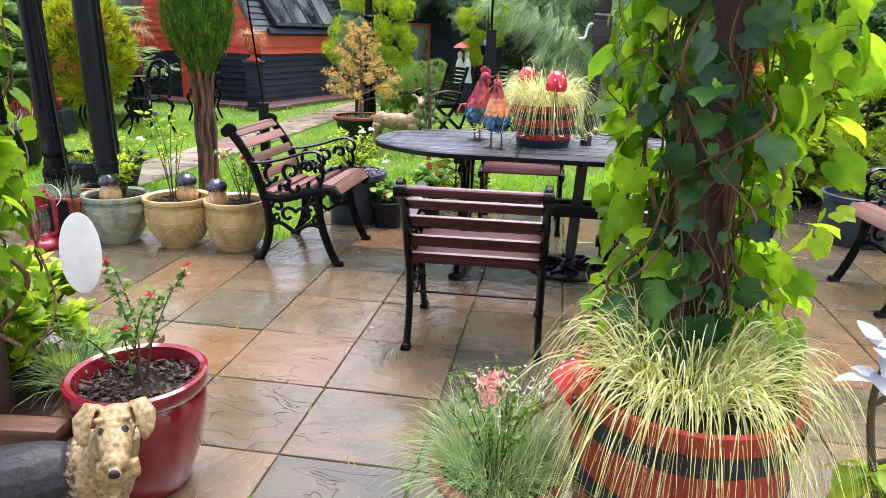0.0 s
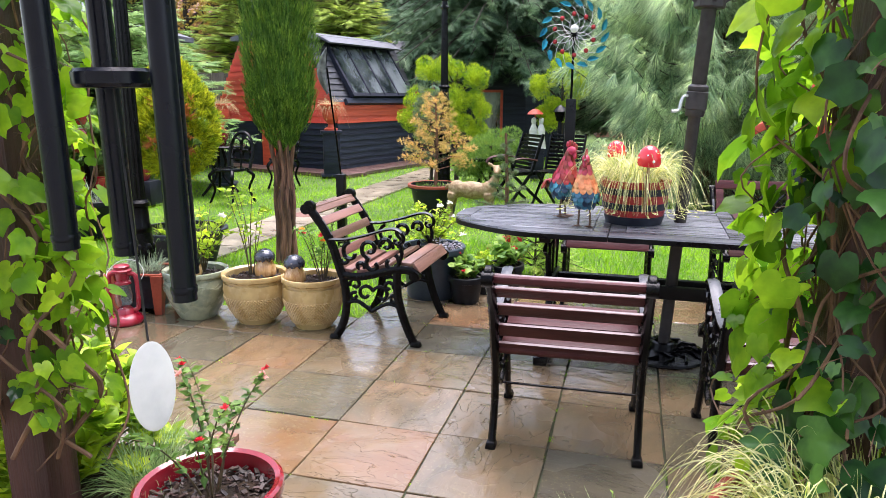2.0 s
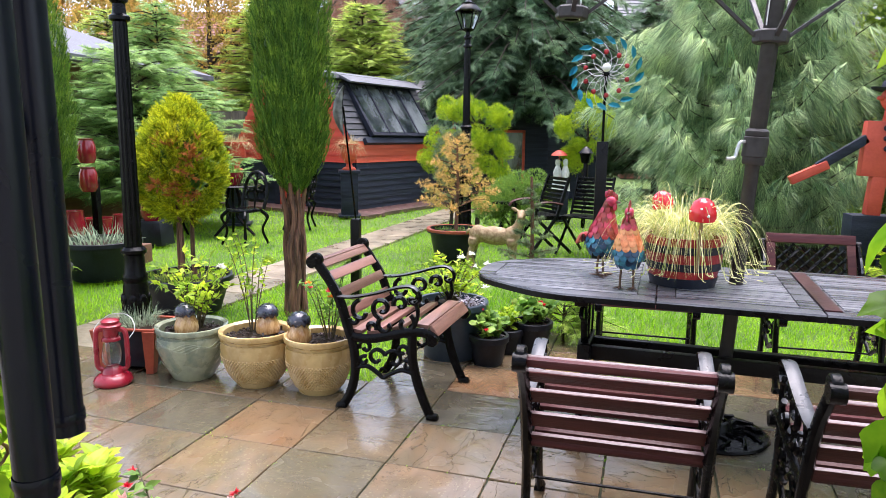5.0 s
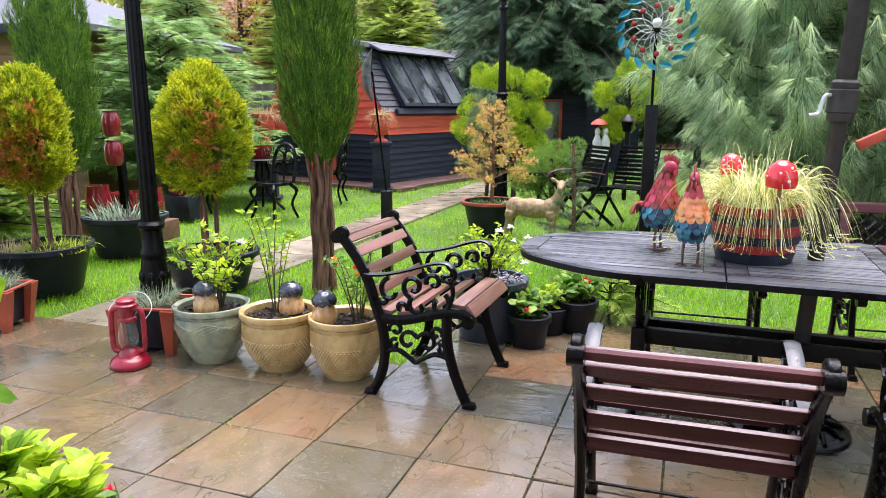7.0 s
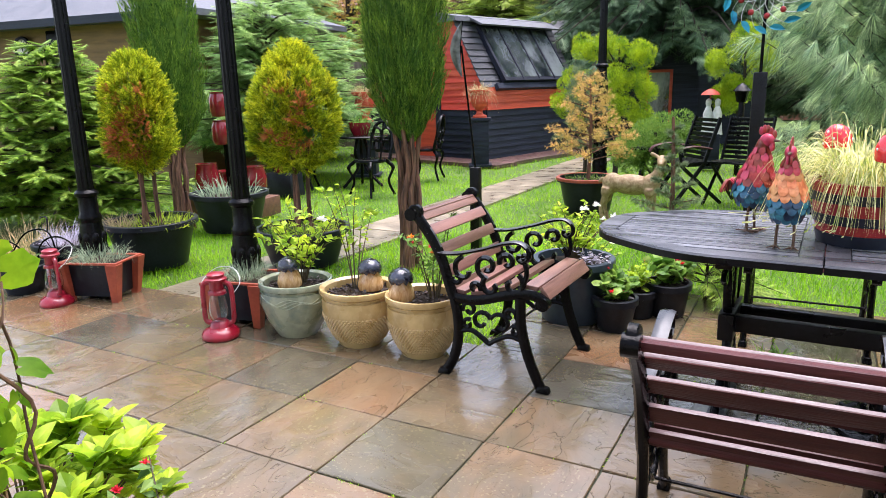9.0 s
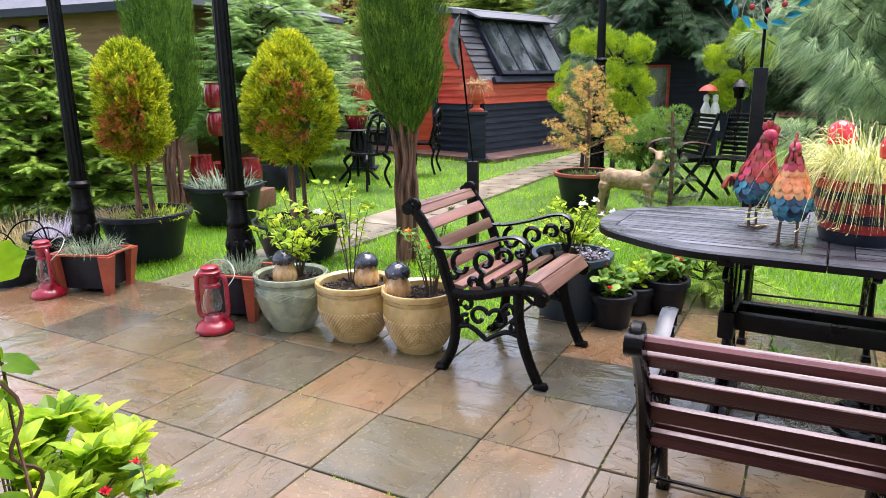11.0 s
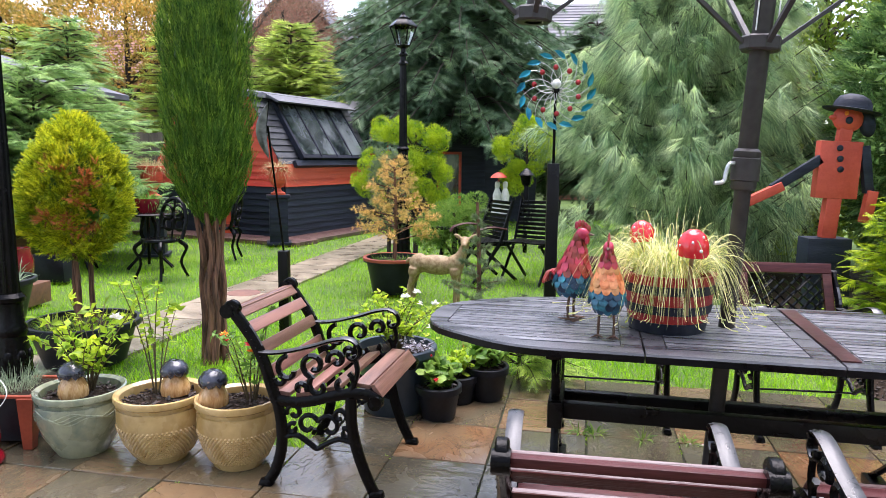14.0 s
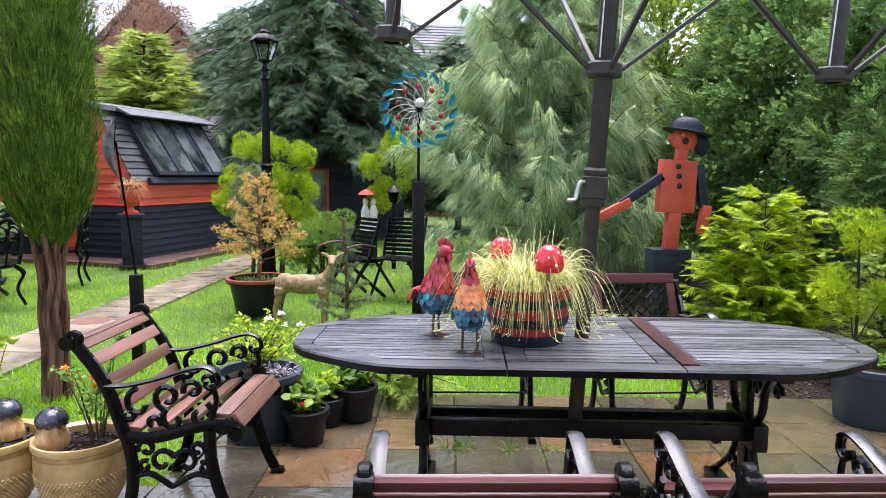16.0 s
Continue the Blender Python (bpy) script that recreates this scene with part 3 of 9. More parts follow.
def glass(name, tint, rough=0.02):
    m = bpy.data.materials.new(name)
    m.use_nodes = True
    p = m.node_tree.nodes["Principled BSDF"]
    p.inputs["Base Color"].default_value = (*tint, 1)
    p.inputs["Transmission Weight"].default_value = 1.0
    p.inputs["Roughness"].default_value = rough
    p.inputs["IOR"].default_value = 1.45
    return m


M_GLASS = glass("clear_glass", (0.95, 0.97, 0.96))
# pale upright streaks in the base colour stand in for reflected sky
M_GHGLASS = surface("sky_streaked_glass", (0.010, 0.014, 0.018), (0.17, 0.19, 0.20), 2.6, 0.05, 0.25, bump=0.04, spec=1.0, coat=1.0, stretch=(1, 1, 0.35))

# ---- setting ----
UX, UY = Vector((0.9941, -0.1082, 0)), Vector((0.1082, 0.9941, 0))
PITCH, ORIGIN, TURN_SLAB = 0.4519, Vector((-0.966, 3.130, 0)), -6.21


def grid_point(i, j):
    return ORIGIN + UX * (i * PITCH) + UY * (j * PITCH)


def grid_of(x, y):
    d = Vector((x, y, 0)) - ORIGIN
    return d.dot(UX) / PITCH, d.dot(UY) / PITCH


def paved(i, j):
    """Whether the slab in column i and row j belongs to the patio."""
    return -8 <= i <= 9 and -9 <= j < (5 if i >= 0 else 2)


# rolling ground as one sheet to the horizon
bm = bmesh.new()
xs = [-400, -120, -50, -25, -14, -9, -5, 0, 5, 9, 14, 25, 50, 120, 400]
ys = [-400, -120, -40, -12, -4, 0, 4, 8, 12, 16, 22, 35, 60, 140, 400]
gv = [[bm.verts.new((x, y, -0.035)) for x in xs] for y in ys]
for a in range(len(ys) - 1):
    for b in range(len(xs) - 1):
        bm.faces.new((gv[a][b], gv[a][b + 1], gv[a + 1][b + 1], gv[a + 1][b]))
solo("ground", bm, M_GROUND, "mossy lawn soil reaching to the horizon", "ground", kind="structure")

# patio bed with a joint colour, slabs on it
patio = thing("patio", "wet buff and grey riven stone slabs with mossy joints", "paving", kind="structure")
bm = bmesh.new()
for (i0, i1, j0, j1) in ((-8, 10, -9, 2), (0, 10, 2, 5)):
    c = [grid_point(i0, j0), grid_point(i1, j0), grid_point(i1, j1), grid_point(i0, j1)]
    prism(bm, [(p.x, p.y) for p in c], -0.034, -0.009)
part("joint_bed", bm, M_JOINT, patio, smooth=False)


def slab_mesh(seed, sx, sy):
    g = random.Random(seed)
    bm = bmesh.new()
    n = 5
    ring = []
    corners = [(-1, -1), (1, -1), (1, 1), (-1, 1)]
    for a in range(4):
        (x0, y0), (x1, y1) = corners[a], corners[(a + 1) % 4]
        for s in range(n - 1):
            t = s / (n - 1)
            ring.append(((x0 + (x1 - x0) * t) * sx / 2 + g.uniform(-0.0018, 0.0018), (y0 + (y1 - y0) * t) * sy / 2 + g.uniform(-0.0018, 0.0018)))
    k = len(ring)
    low = [bm.verts.new((x, y, -0.03)) for x, y in ring]
    mid = [bm.verts.new((x, y, -0.0035 + g.uniform(-0.0015, 0.0005))) for x, y in ring]
    top = [bm.verts.new((x * 0.991, y * 0.991, g.uniform(-0.0012, 0.0008))) for x, y in ring]
    for a in range(k):
        b = (a + 1) % k
        bm.faces.new((low[a], low[b], mid[b], mid[a]))
        bm.faces.new((mid[a], mid[b], top[b], top[a]))
    bm.faces.new(top)
    me = bpy.data.meshes.new("slab")
    bmesh.ops.recalc_face_normals(bm, faces=bm.faces)
    bm.to_mesh(me)
    bm.free()
    me.materials.append(M_SLAB)
    return me


SLABS = [slab_mesh(s, PITCH - 0.007, PITCH - 0.007) for s in range(6)]
PATH_SLABS = [slab_mesh(s + 20, 0.62, 0.60) for s in range(3)]
for me in PATH_SLABS:
    me.materials[0] = M_PATH


def path_middle(y):
    return -2.79 + (y - 6.0) * 0.125


def bare(x, y):
    """Where no grass grows."""
    i, j = grid_of(x, y)
    if paved(math.floor(i), math.floor(j)):
        return True
    if y > 4.1 and abs(x - path_middle(y)) < 0.33 and y < 13.6:
        return True
    if x > 2.15 + 0.25 * math.sin(y * 1.3) + max(0.0, y - 6.0) * 0.05 and y > 4.2:
        return True
    return False


# plain wall added out of view behind the camera: closes the patio, cuts sky light
bm = bmesh.new()
box(bm, 0, -1.75, 1.3, 9.0, 0.25, 2.6)
solo("wall_added", bm, M_RENDER, "plain pale wall added out of view to close the patio", "wall", kind="structure", smooth=False)

# pergola posts with a beam and rafters
PIL_L, PIL_R = (-0.98, 1.43), (0.93, 1.43)
pergola = thing("pergola", "brown stained timber pergola overgrown with ivy", "pergola", kind="structure")
for x, y in (PIL_L, PIL_R):
    bm = bmesh.new()
    box(bm, x, y, 1.15, 0.115, 0.115, 2.3, 0.008)
    part("post", bm, M_BROWN, pergola)
bm = bmesh.new()
box(bm, 0, 1.43, 2.37, 2.6, 0.07, 0.14, 0.006)
part("beam", bm, M_BROWN, pergola)
for x in (-0.98, -0.33, 0.3, 0.93):
    bm = bmesh.new()
    box(bm, x, -0.03, 2.50, 0.05, 3.1, 0.12, 0.005)
    part("rafter", bm, M_BROWN, pergola)


# ---- cast-iron chairs ----
ZK = 1.0


def chair_line(pts, n=5):
    return smooth_line([(y, z * ZK) for y, z in pts], n)


BACK = chair_line([(0.055, 0.375), (0.030, 0.45), (0.0, 0.545), (-0.045, 0.635), (-0.10, 0.71), (-0.142, 0.76)])
RAIL = chair_line([(0.045, 0.385), (0.10, 0.378), (0.19, 0.385), (0.33, 0.425), (0.43, 0.440), (0.485, 0.425), (0.505, 0.395)])


def spiral(cy, cz, r0, r1, a0, a1, n=14):
    """A scroll about (cy, cz); angles in degrees."""
    return [(cy + (r0 + (r1 - r0) * i / n) * math.cos(radians(a0 + (a1 - a0) * i / n)), cz + (r0 + (r1 - r0) * i / n) * math.sin(radians(a0 + (a1 - a0) * i / n))) for i in range(n + 1)]


def iron_bar(bm, line, x, w, h, n=6):
    sweep(bm, [(x, y, z) for y, z in line], w, h, n, side=(1, 0, 0))


def chair_side(x):
    """One cast side: legs with feet, curved back, seat rail, scrolled arm and scrollwork."""
    bm = bmesh.new()
    iron_bar(bm, BACK, x, 0.026, 0.018, 8)
    iron_bar(bm, RAIL, x, 0.024, 0.016, 8)
    for y, z in RAIL[2:-4:2] + BACK[3:-2:2]:
        for s in (-1, 1):
            bmesh.ops.create_uvsphere(bm, u_segments=6, v_segments=4, radius=0.0065, matrix=Matrix.Translation((x + s * 0.014, y, z)))
    # rolled ends of the back and the rail
    for (cy, cz, r) in ((-0.155, 0.752 * ZK, 0.030), (0.492, 0.408 * ZK, 0.030)):
        made = bmesh.ops.create_cone(bm, cap_ends=True, segments=16, radius1=r, radius2=r, depth=0.042)["verts"]
        bmesh.ops.transform(bm, matrix=pose(x, cy, cz, 0, 90, 0), verts=made)
    # legs
    iron_bar(bm, chair_line([(0.055, 0.39), (0.075, 0.28), (0.072, 0.17), (0.045, 0.075), (0.008, 0.012)]), x, 0.025, 0.016, 8)
    iron_bar(bm, chair_line([(0.385, 0.42), (0.388, 0.30), (0.412, 0.19), (0.448, 0.09), (0.485, 0.012)]), x, 0.025, 0.016, 8)
    for fy, d in ((0.0, -1), (0.495, 1)):
        box(bm, x, fy, 0.014, 0.046, 0.066, 0.028, 0.008, taper=0.72)
    # brace between the legs
    iron_bar(bm, chair_line([(0.070, 0.215), (0.14, 0.235), (0.20, 0.205), (0.232, 0.185), (0.265, 0.205), (0.33, 0.235), (0.395, 0.225)]), x, 0.012, 0.011)
    # scrollwork under the seat
    for cy, cz, r0, a0, a1 in ((0.135, 0.335, 0.036, 200, -160), (0.195, 0.285, 0.050, 20, 330), (0.290, 0.285, 0.052, 160, -150), (0.335, 0.335, 0.032, -20, 300), (0.125, 0.262, 0.026, 60, 400), (0.36, 0.262, 0.024, 120, -220)):
        iron_bar(bm, spiral(cy, cz * ZK, r0, r0 * 0.35, a0, a1), x, 0.0105, 0.011)
    # arm with its curl, and the scrolls that carry it
    arm = chair_line([(-0.015, 0.585), (0.045, 0.585), (0.12, 0.598), (0.22, 0.625), (0.31, 0.655), (0.375, 0.665), (0.415, 0.645), (0.425, 0.605), (0.40, 0.580), (0.375, 0.592), (0.378, 0.612)])
    k = len(arm)
    sweep(bm, [(x, y, z) for y, z in arm], [0.009 if i < k * 0.62 else 0.010 for i in range(k)], [0.025 if i < k * 0.6 else 0.016 for i in range(k)], 8, side=(1, 0, 0))
    for cy, cz, r0, a0, a1 in ((0.115, 0.515, 0.062, 100, 350), (0.075, 0.475, 0.028, 180, 480), (0.225, 0.545, 0.055, 250, -120), (0.245, 0.455, 0.048, 120, 400), (0.325, 0.575, 0.040, 200, -140), (0.350, 0.475, 0.055, 60, -230), (0.165, 0.440, 0.030, -20, 250)):
        iron_bar(bm, spiral(cy, cz * ZK, r0, r0 * 0.32, a0, a1), x, 0.0125, 0.012)
    iron_bar(bm, chair_line([(0.40, 0.60), (0.415, 0.53), (0.395, 0.47), (0.35, 0.425)]), x, 0.011, 0.011)
    return bm


def sheen_top(ob):
    """Puts the pale sky sheen of wet slat tops into the colour of upward faces."""
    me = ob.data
    me.materials.append(M_SLATSHEEN)
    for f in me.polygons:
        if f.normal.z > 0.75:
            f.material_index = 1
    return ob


def iron_chair(label, at, rz, lattice=False, wood=M_WOOD, half=0.272):
    ch = thing("garden_armchair", label, "chair", at, rz, group="iron armchairs round the table")
    for s in (-1, 1):
        side = part("side_frame", chair_side(s * half), M_IRON, ch)
        # upward arm faces get the glossier wet iron with its paler base
        side.data.materials.append(M_IRONW)
        for f in side.data.polygons:
            if f.normal.z > 0.45 and 0.46 * ZK < f.center.z < 0.70 * ZK:
                f.material_index = 1
    if lattice:
        # wooden surround with a woven cast panel
        def on_back(t):
            i = t * (len(BACK) - 1)
            k = min(int(i), len(BACK) - 2)
            f = i - k
            return BACK[k][0] * (1 - f) + BACK[k + 1][0] * f, BACK[k][1] * (1 - f) + BACK[k + 1][1] * f
        y0, z0 = on_back(0.12)
        y1, z1 = on_back(0.985)
        z1 += 0.055
        tilt = math.degrees(math.atan2(y0 - y1, z1 - z0))
        m = pose(0, (y0 + y1) / 2, (z0 + z1) / 2, tilt, 0, 0)
        h = math.hypot(y1 - y0, z1 - z0)
        for nm, cx, cz, sx, sz in (("top_rail", 0, h / 2 - 0.025, 2 * half - 0.036, 0.06), ("bottom_rail", 0, -h / 2 + 0.025, 2 * half - 0.036, 0.05), ("stile", -half + 0.045, 0, 0.05, h - 0.115), ("stile", half - 0.045, 0, 0.05, h - 0.115)):
            bm = bmesh.new()
            box(bm, cx, 0, cz, sx, 0.026, sz, 0.004, m)
            part(nm, bm, M_WOODP, ch)
        w2, h2 = half - 0.075, h / 2 - 0.055
        for sgn in (-1, 1):
            for k in range(-6, 7):
                c = k * 0.062
                lo, hi = max(-w2, -h2 * sgn + c if sgn > 0 else -h2 + c), min(w2, h2 + c)
                pts = []
                for s in range(9):
                    x = -w2 + (2 * w2) * s / 8
                    z = sgn * (x - c)
                    if abs(z) <= h2:
                        pts.append((x, 0.006 * sgn * (1 if s % 2 else -1), z))
                if len(pts) > 1:
                    bm = bmesh.new()
                    sweep(bm, [m @ Vector(p) for p in pts], 0.013, 0.006, 6)
                    part("lattice_strip", bm, M_IRON, ch)
    else:
        for i, t in enumerate((0.10, 0.30, 0.50, 0.70, 0.90)):
            k = t * (len(BACK) - 1)
            a = int(k)
            f = k - a
            y = BACK[a][0] * (1 - f) + BACK[a + 1][0] * f
            z = BACK[a][1] * (1 - f) + BACK[a + 1][1] * f
            dy, dz = BACK[a + 1][0] - BACK[a][0], BACK[a + 1][1] - BACK[a][1]
            tilt = math.degrees(math.atan2(-dy, dz))
            bm = bmesh.new()
            box(bm, 0, 0.012, 0, 2 * half - 0.028, 0.017, 0.053, 0.004, pose(0, y, z, tilt, 0, 0))
            sheen_top(part("back_slat", bm, wood, ch))
        bm = bmesh.new()
        box(bm, 0, -0.135, 0.752 * ZK, 2 * half - 0.036, 0.045, 0.024, 0.005, None)
        part("top_rail", bm, wood, ch)
        for sx in (-1, 1):
            bm = bmesh.new()
            lathe(bm, [(0, -0.019), (0.012, -0.019), (0.014, -0.015), (0.031, -0.015), (0.036, -0.011), (0.036, 0.011), (0.031, 0.015), (0.014, 0.015), (0.012, 0.019), (0, 0.019)], 24)
            bmesh.ops.transform(bm, matrix=pose(sx * half, -0.135, 0.752 * ZK + 0.012, 0, 90, 0), verts=bm.verts)
            part("finial", bm, M_IRON, ch)
    for i in range(5):
        t = 0.12 + 0.86 * i / 4
        k = t * (len(RAIL) - 4)
        a = int(k)
        y, z = RAIL[a][0], RAIL[a][1]
        bm = bmesh.new()
        tilt = math.degrees(math.atan2(RAIL[a + 1][1] - z, RAIL[a + 1][0] - y))
        box(bm, 0, 0, 0, 2 * half - 0.026, 0.066, 0.020, 0.004, pose(0, y, z + 0.028, tilt, 0, 0))
        part("seat_slat", bm, wood, ch)
    bm = bmesh.new()
    sweep(bm, [(-half, 0.232, 0.185 * ZK), (half, 0.232, 0.185 * ZK)], 0.006, None, 6)
    part("tie_rod", bm, M_IRON, ch)
    return ch


iron_chair("black scrolled cast-iron armchair with faded wooden slats", (-0.866, 3.918, 0), -97.4, half=0.280)
low_chair = iron_chair("black cast-iron armchair with wet mahogany slats", (0.391, 2.49, 0), -4.6, wood=M_WOODP, half=0.284)
low_chair.scale = (1, 1, 0.98)
low_chair = iron_chair("black cast-iron armchair with wet mahogany slats", (1.225, 2.425, 0), -4.0, wood=M_WOODP, half=0.280)
low_chair.scale = (1, 1, 0.98)
iron_chair("black scrolled cast-iron armchair with brown slats", (2.965, 3.40, 0), 88.0)
iron_chair("cast-iron armchair with woven lattice back panel", (0.72, 4.92, 0), 175.0, lattice=True, wood=M_WOODP)
iron_chair("cast-iron armchair with woven lattice back panel", (1.68, 4.84, 0), 178.0, lattice=True, wood=M_WOODP)

# ---- extending table ----
TX, TY, TR, TZ = 0.952, 3.679, -7.3, 0.738


def octagon(a, b, ca, cb, r=0.07):
    """An oblong with cut and rounded corners, half sizes a and b, cut by ca along and cb across."""
    pts = [(a, -b + cb), (a, b - cb), (a - ca, b), (-a + ca, b), (-a, b - cb), (-a, -b + cb), (-a + ca, -b), (a - ca, -b)]
    out = []
    n = len(pts)
    for i in range(n):
        p, q, s = np.array(pts[i - 1]), np.array(pts[i]), np.array(pts[(i + 1) % n])
        u, v = (p - q), (s - q)
        k = min(r, np.linalg.norm(u) * 0.45, np.linalg.norm(v) * 0.45)
        u, v = q + u / np.linalg.norm(u) * k, q + v / np.linalg.norm(v) * k
        for t in (0, 0.25, 0.5, 0.75, 1):
            out.append(tuple((1 - t) ** 2 * u + 2 * t * (1 - t) * q + t * t * v))
    return out


def clip(poly, x0, x1):
    """The part of an outline between two x."""
    for lim, sgn in ((x0, 1), (x1, -1)):
        out = []
        for i in range(len(poly)):
            a, b = poly[i - 1], poly[i]
            ia, ib = sgn * (a[0] - lim) >= 0, sgn * (b[0] - lim) >= 0
            if ia != ib:
                t = (lim - a[0]) / (b[0] - a[0])
                out.append((lim, a[1] + t * (b[1] - a[1])))
            if ib:
                out.append(b)
        poly = out
    return poly


def row_span(poly, y):
    """Where an outline is crossed at y."""
    xs = []
    for i in range(len(poly)):
        a, b = poly[i - 1], poly[i]
        if (a[1] - y) * (b[1] - y) < 0:
            xs.append(a[0] + (y - a[1]) / (b[1] - a[1]) * (b[0] - a[0]))
    return (min(xs), max(xs)) if len(xs) > 1 else None


table = thing("extending_table", "black slatted wooden extending table with rounded ends", "table", (TX, TY, 0), TR)
OUT, INN = octagon(1.165, 0.464, 0.38, 0.26, 0.16), octagon(1.075, 0.379, 0.32, 0.21, 0.02)
for nm, x0, x1 in (("leaf_frame", -1.3, -0.3155), ("centre_frame", -0.3125, 0.3125), ("leaf_frame", 0.3155, 1.3)):
    bm = bmesh.new()
    outer = clip(OUT, x0, x1)
    prism(bm, outer, TZ - 0.034, TZ - 0.010, 0.0)
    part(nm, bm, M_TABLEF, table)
    # raised border boards round the slats
    bm = bmesh.new()
    xa, xb = (-1.3, x1 - 0.075) if x0 < -1 else (x0 + 0.075, x1 - 0.075) if x1 < 1 else (x0 + 0.075, 1.3)
    inner = clip(INN, xa, xb)
    cen = (sum(p[0] for p in inner) / len(inner), 0.0)
    oa = sorted(outer, key=lambda p: math.atan2(p[1], p[0] - cen[0]))
    n = 96

    def cast(poly, ang):
        d = (math.cos(ang), math.sin(ang))
        best = 0.0
        for i in range(len(poly)):
            a, b = poly[i - 1], poly[i]
            ex, ey = b[0] - a[0], b[1] - a[1]
            det = d[0] * -ey + ex * d[1]
            if abs(det) < 1e-9:
                continue
            rx, ry = a[0] - cen[0], a[1] - cen[1]
            t, s = (rx * -ey + ex * ry) / det, (d[0] * ry - d[1] * rx) / det
            if t > best and -1e-6 <= s <= 1 + 1e-6:
                best = t
        return (cen[0] + d[0] * best, d[1] * best)

    angs = sorted(set([2 * math.pi * i / n for i in range(n)] + [math.atan2(p[1], p[0] - cen[0]) % (2 * math.pi) for p in inner + outer]))
    ro, ri = [cast(outer, a) for a in angs], [cast(inner, a) for a in angs]
    vo = [bm.verts.new((*p, TZ - 0.012)) for p in ro]
    vt = [bm.verts.new((p[0] * 0.994 + cen[0] * 0.006, p[1] * 0.988, TZ - 0.002)) for p in ro]
    vi = [bm.verts.new((*p, TZ - 0.001)) for p in ri]
    vd = [bm.verts.new((*p, TZ - 0.012)) for p in ri]
    for i in range(len(angs)):
        j = (i + 1) % len(angs)
        for a, b in ((vo, vt), (vt, vi), (vi, vd)):
            if (a[i].co - a[j].co).length > 1e-6:
                bm.faces.new((a[i], a[j], b[j], b[i]))
    bmesh.ops.remove_doubles(bm, verts=bm.verts, dist=1e-5)
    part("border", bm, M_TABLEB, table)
    y = -0.345
    while y < 0.36:
        a, b = row_span(inner, y - 0.018), row_span(inner, y + 0.018)
        if a and b and abs(y) > 0.0:
            xl, xr = max(a[0], b[0]) + 0.004, min(a[1], b[1]) - 0.004
            if xr - xl > 0.05:
                bm = bmesh.new()
                prism(bm, [(a[0] + 0.004, y - 0.018), (a[1] - 0.004, y - 0.018), (b[1] - 0.004, y + 0.018), (b[0] + 0.004, y + 0.018)], TZ - 0.014, TZ - 0.001, 0.002)
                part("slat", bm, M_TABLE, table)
        y += 0.0435
bm = bmesh.new()
box(bm, 0.347, 0, TZ + 0.001, 0.062, 0.80, 0.006)
part("filler_strip", bm, M_MAROON, table, "worn maroon strip beside the seam")
for s in (-1, 1):
    bm = bmesh.new()
    box(bm, 0, s * 0.19, TZ - 0.058, 1.50, 0.026, 0.044, 0.004)
    part("apron", bm, M_TABLEF, table)
    bm = bmesh.new()
    box(bm, 0.05, s * 0.075, 0.375, 1.42, 0.045, 0.068, 0.006)
    part("stretcher", bm, M_TABLEF, table)
for x in (-0.63, 0.72):
    # cast scrolled end frame standing across the table
    bm = bmesh.new()
    box(bm, x, 0, 0.37, 0.030, 0.075, 0.66, 0.006)
    part("post", bm, M_IRON, table)
    for s in (-1, 1):
        bm = bmesh.new()
        sweep(bm, smooth_line([(x, s * 0.31, 0.665), (x, s * 0.24, 0.66), (x, s * 0.165, 0.58), (x, s * 0.145, 0.48), (x, s * 0.09, 0.40), (x, s * 0.075, 0.31), (x, s * 0.13, 0.20), (x, s * 0.25, 0.10), (x, s * 0.34, 0.04)], 5), 0.017, 0.013, 8)
        part("leg", bm, M_IRON, table)
        for cy, cz, r in ((0.085, 0.565, 0.042), (0.27, 0.60, 0.038), (0.10, 0.16, 0.05)):
            bm = bmesh.new()
            sweep(bm, [(x, s * (cy + r * (1 - 0.11 * t) * math.cos(t * 0.8)), cz + r * (1 - 0.11 * t) * math.sin(t * 0.8)) for t in range(10)], 0.011, None, 6)
            part("scroll", bm, M_IRON, table)
    bm = bmesh.new()
    box(bm, x, 0, 0.37, 0.06, 0.30, 0.11, 0.008)
    part("cross_block", bm, M_TABLEF, table)
    bm = bmesh.new()
    box(bm, x, 0, 0.022, 0.075, 0.72, 0.044, 0.010)
    part("foot", bm, M_TABLEF, table)
    bm = bmesh.new()
    box(bm, x, 0, TZ - 0.060, 0.06, 0.66, 0.05, 0.006)
    part("bearer", bm, M_TABLEF, table)

# ---- triple parasol frame ----
PX, PY = 0.945, 3.70
para = thing("parasol", "bronze metal triple parasol frame with crank, standing through the table", "parasol", (PX, PY, 0), -4)
para.matrix_basis = pose(PX, PY, 0, 0, 3.0, -4)
bm = bmesh.new()
lathe(bm, [(0.0, 0.0), (0.031, 0.0), (0.031, 1.36), (0.036, 1.37), (0.036, 3.0), (0.0, 3.0)], 20)
part("pole", bm, M_POLE, para)
bm = bmesh.new()
lathe(bm, [(0.031, 1.285), (0.042, 1.285), (0.047, 1.292), (0.047, 1.318), (0.053, 1.322), (0.053, 1.405), (0.048, 1.409), (0.050, 1.414), (0.050, 1.432), (0.042, 1.442), (0.036, 1.444)], 22)
collar = part("crank_collar", bm, M_POLE, para)
bm = bmesh.new()
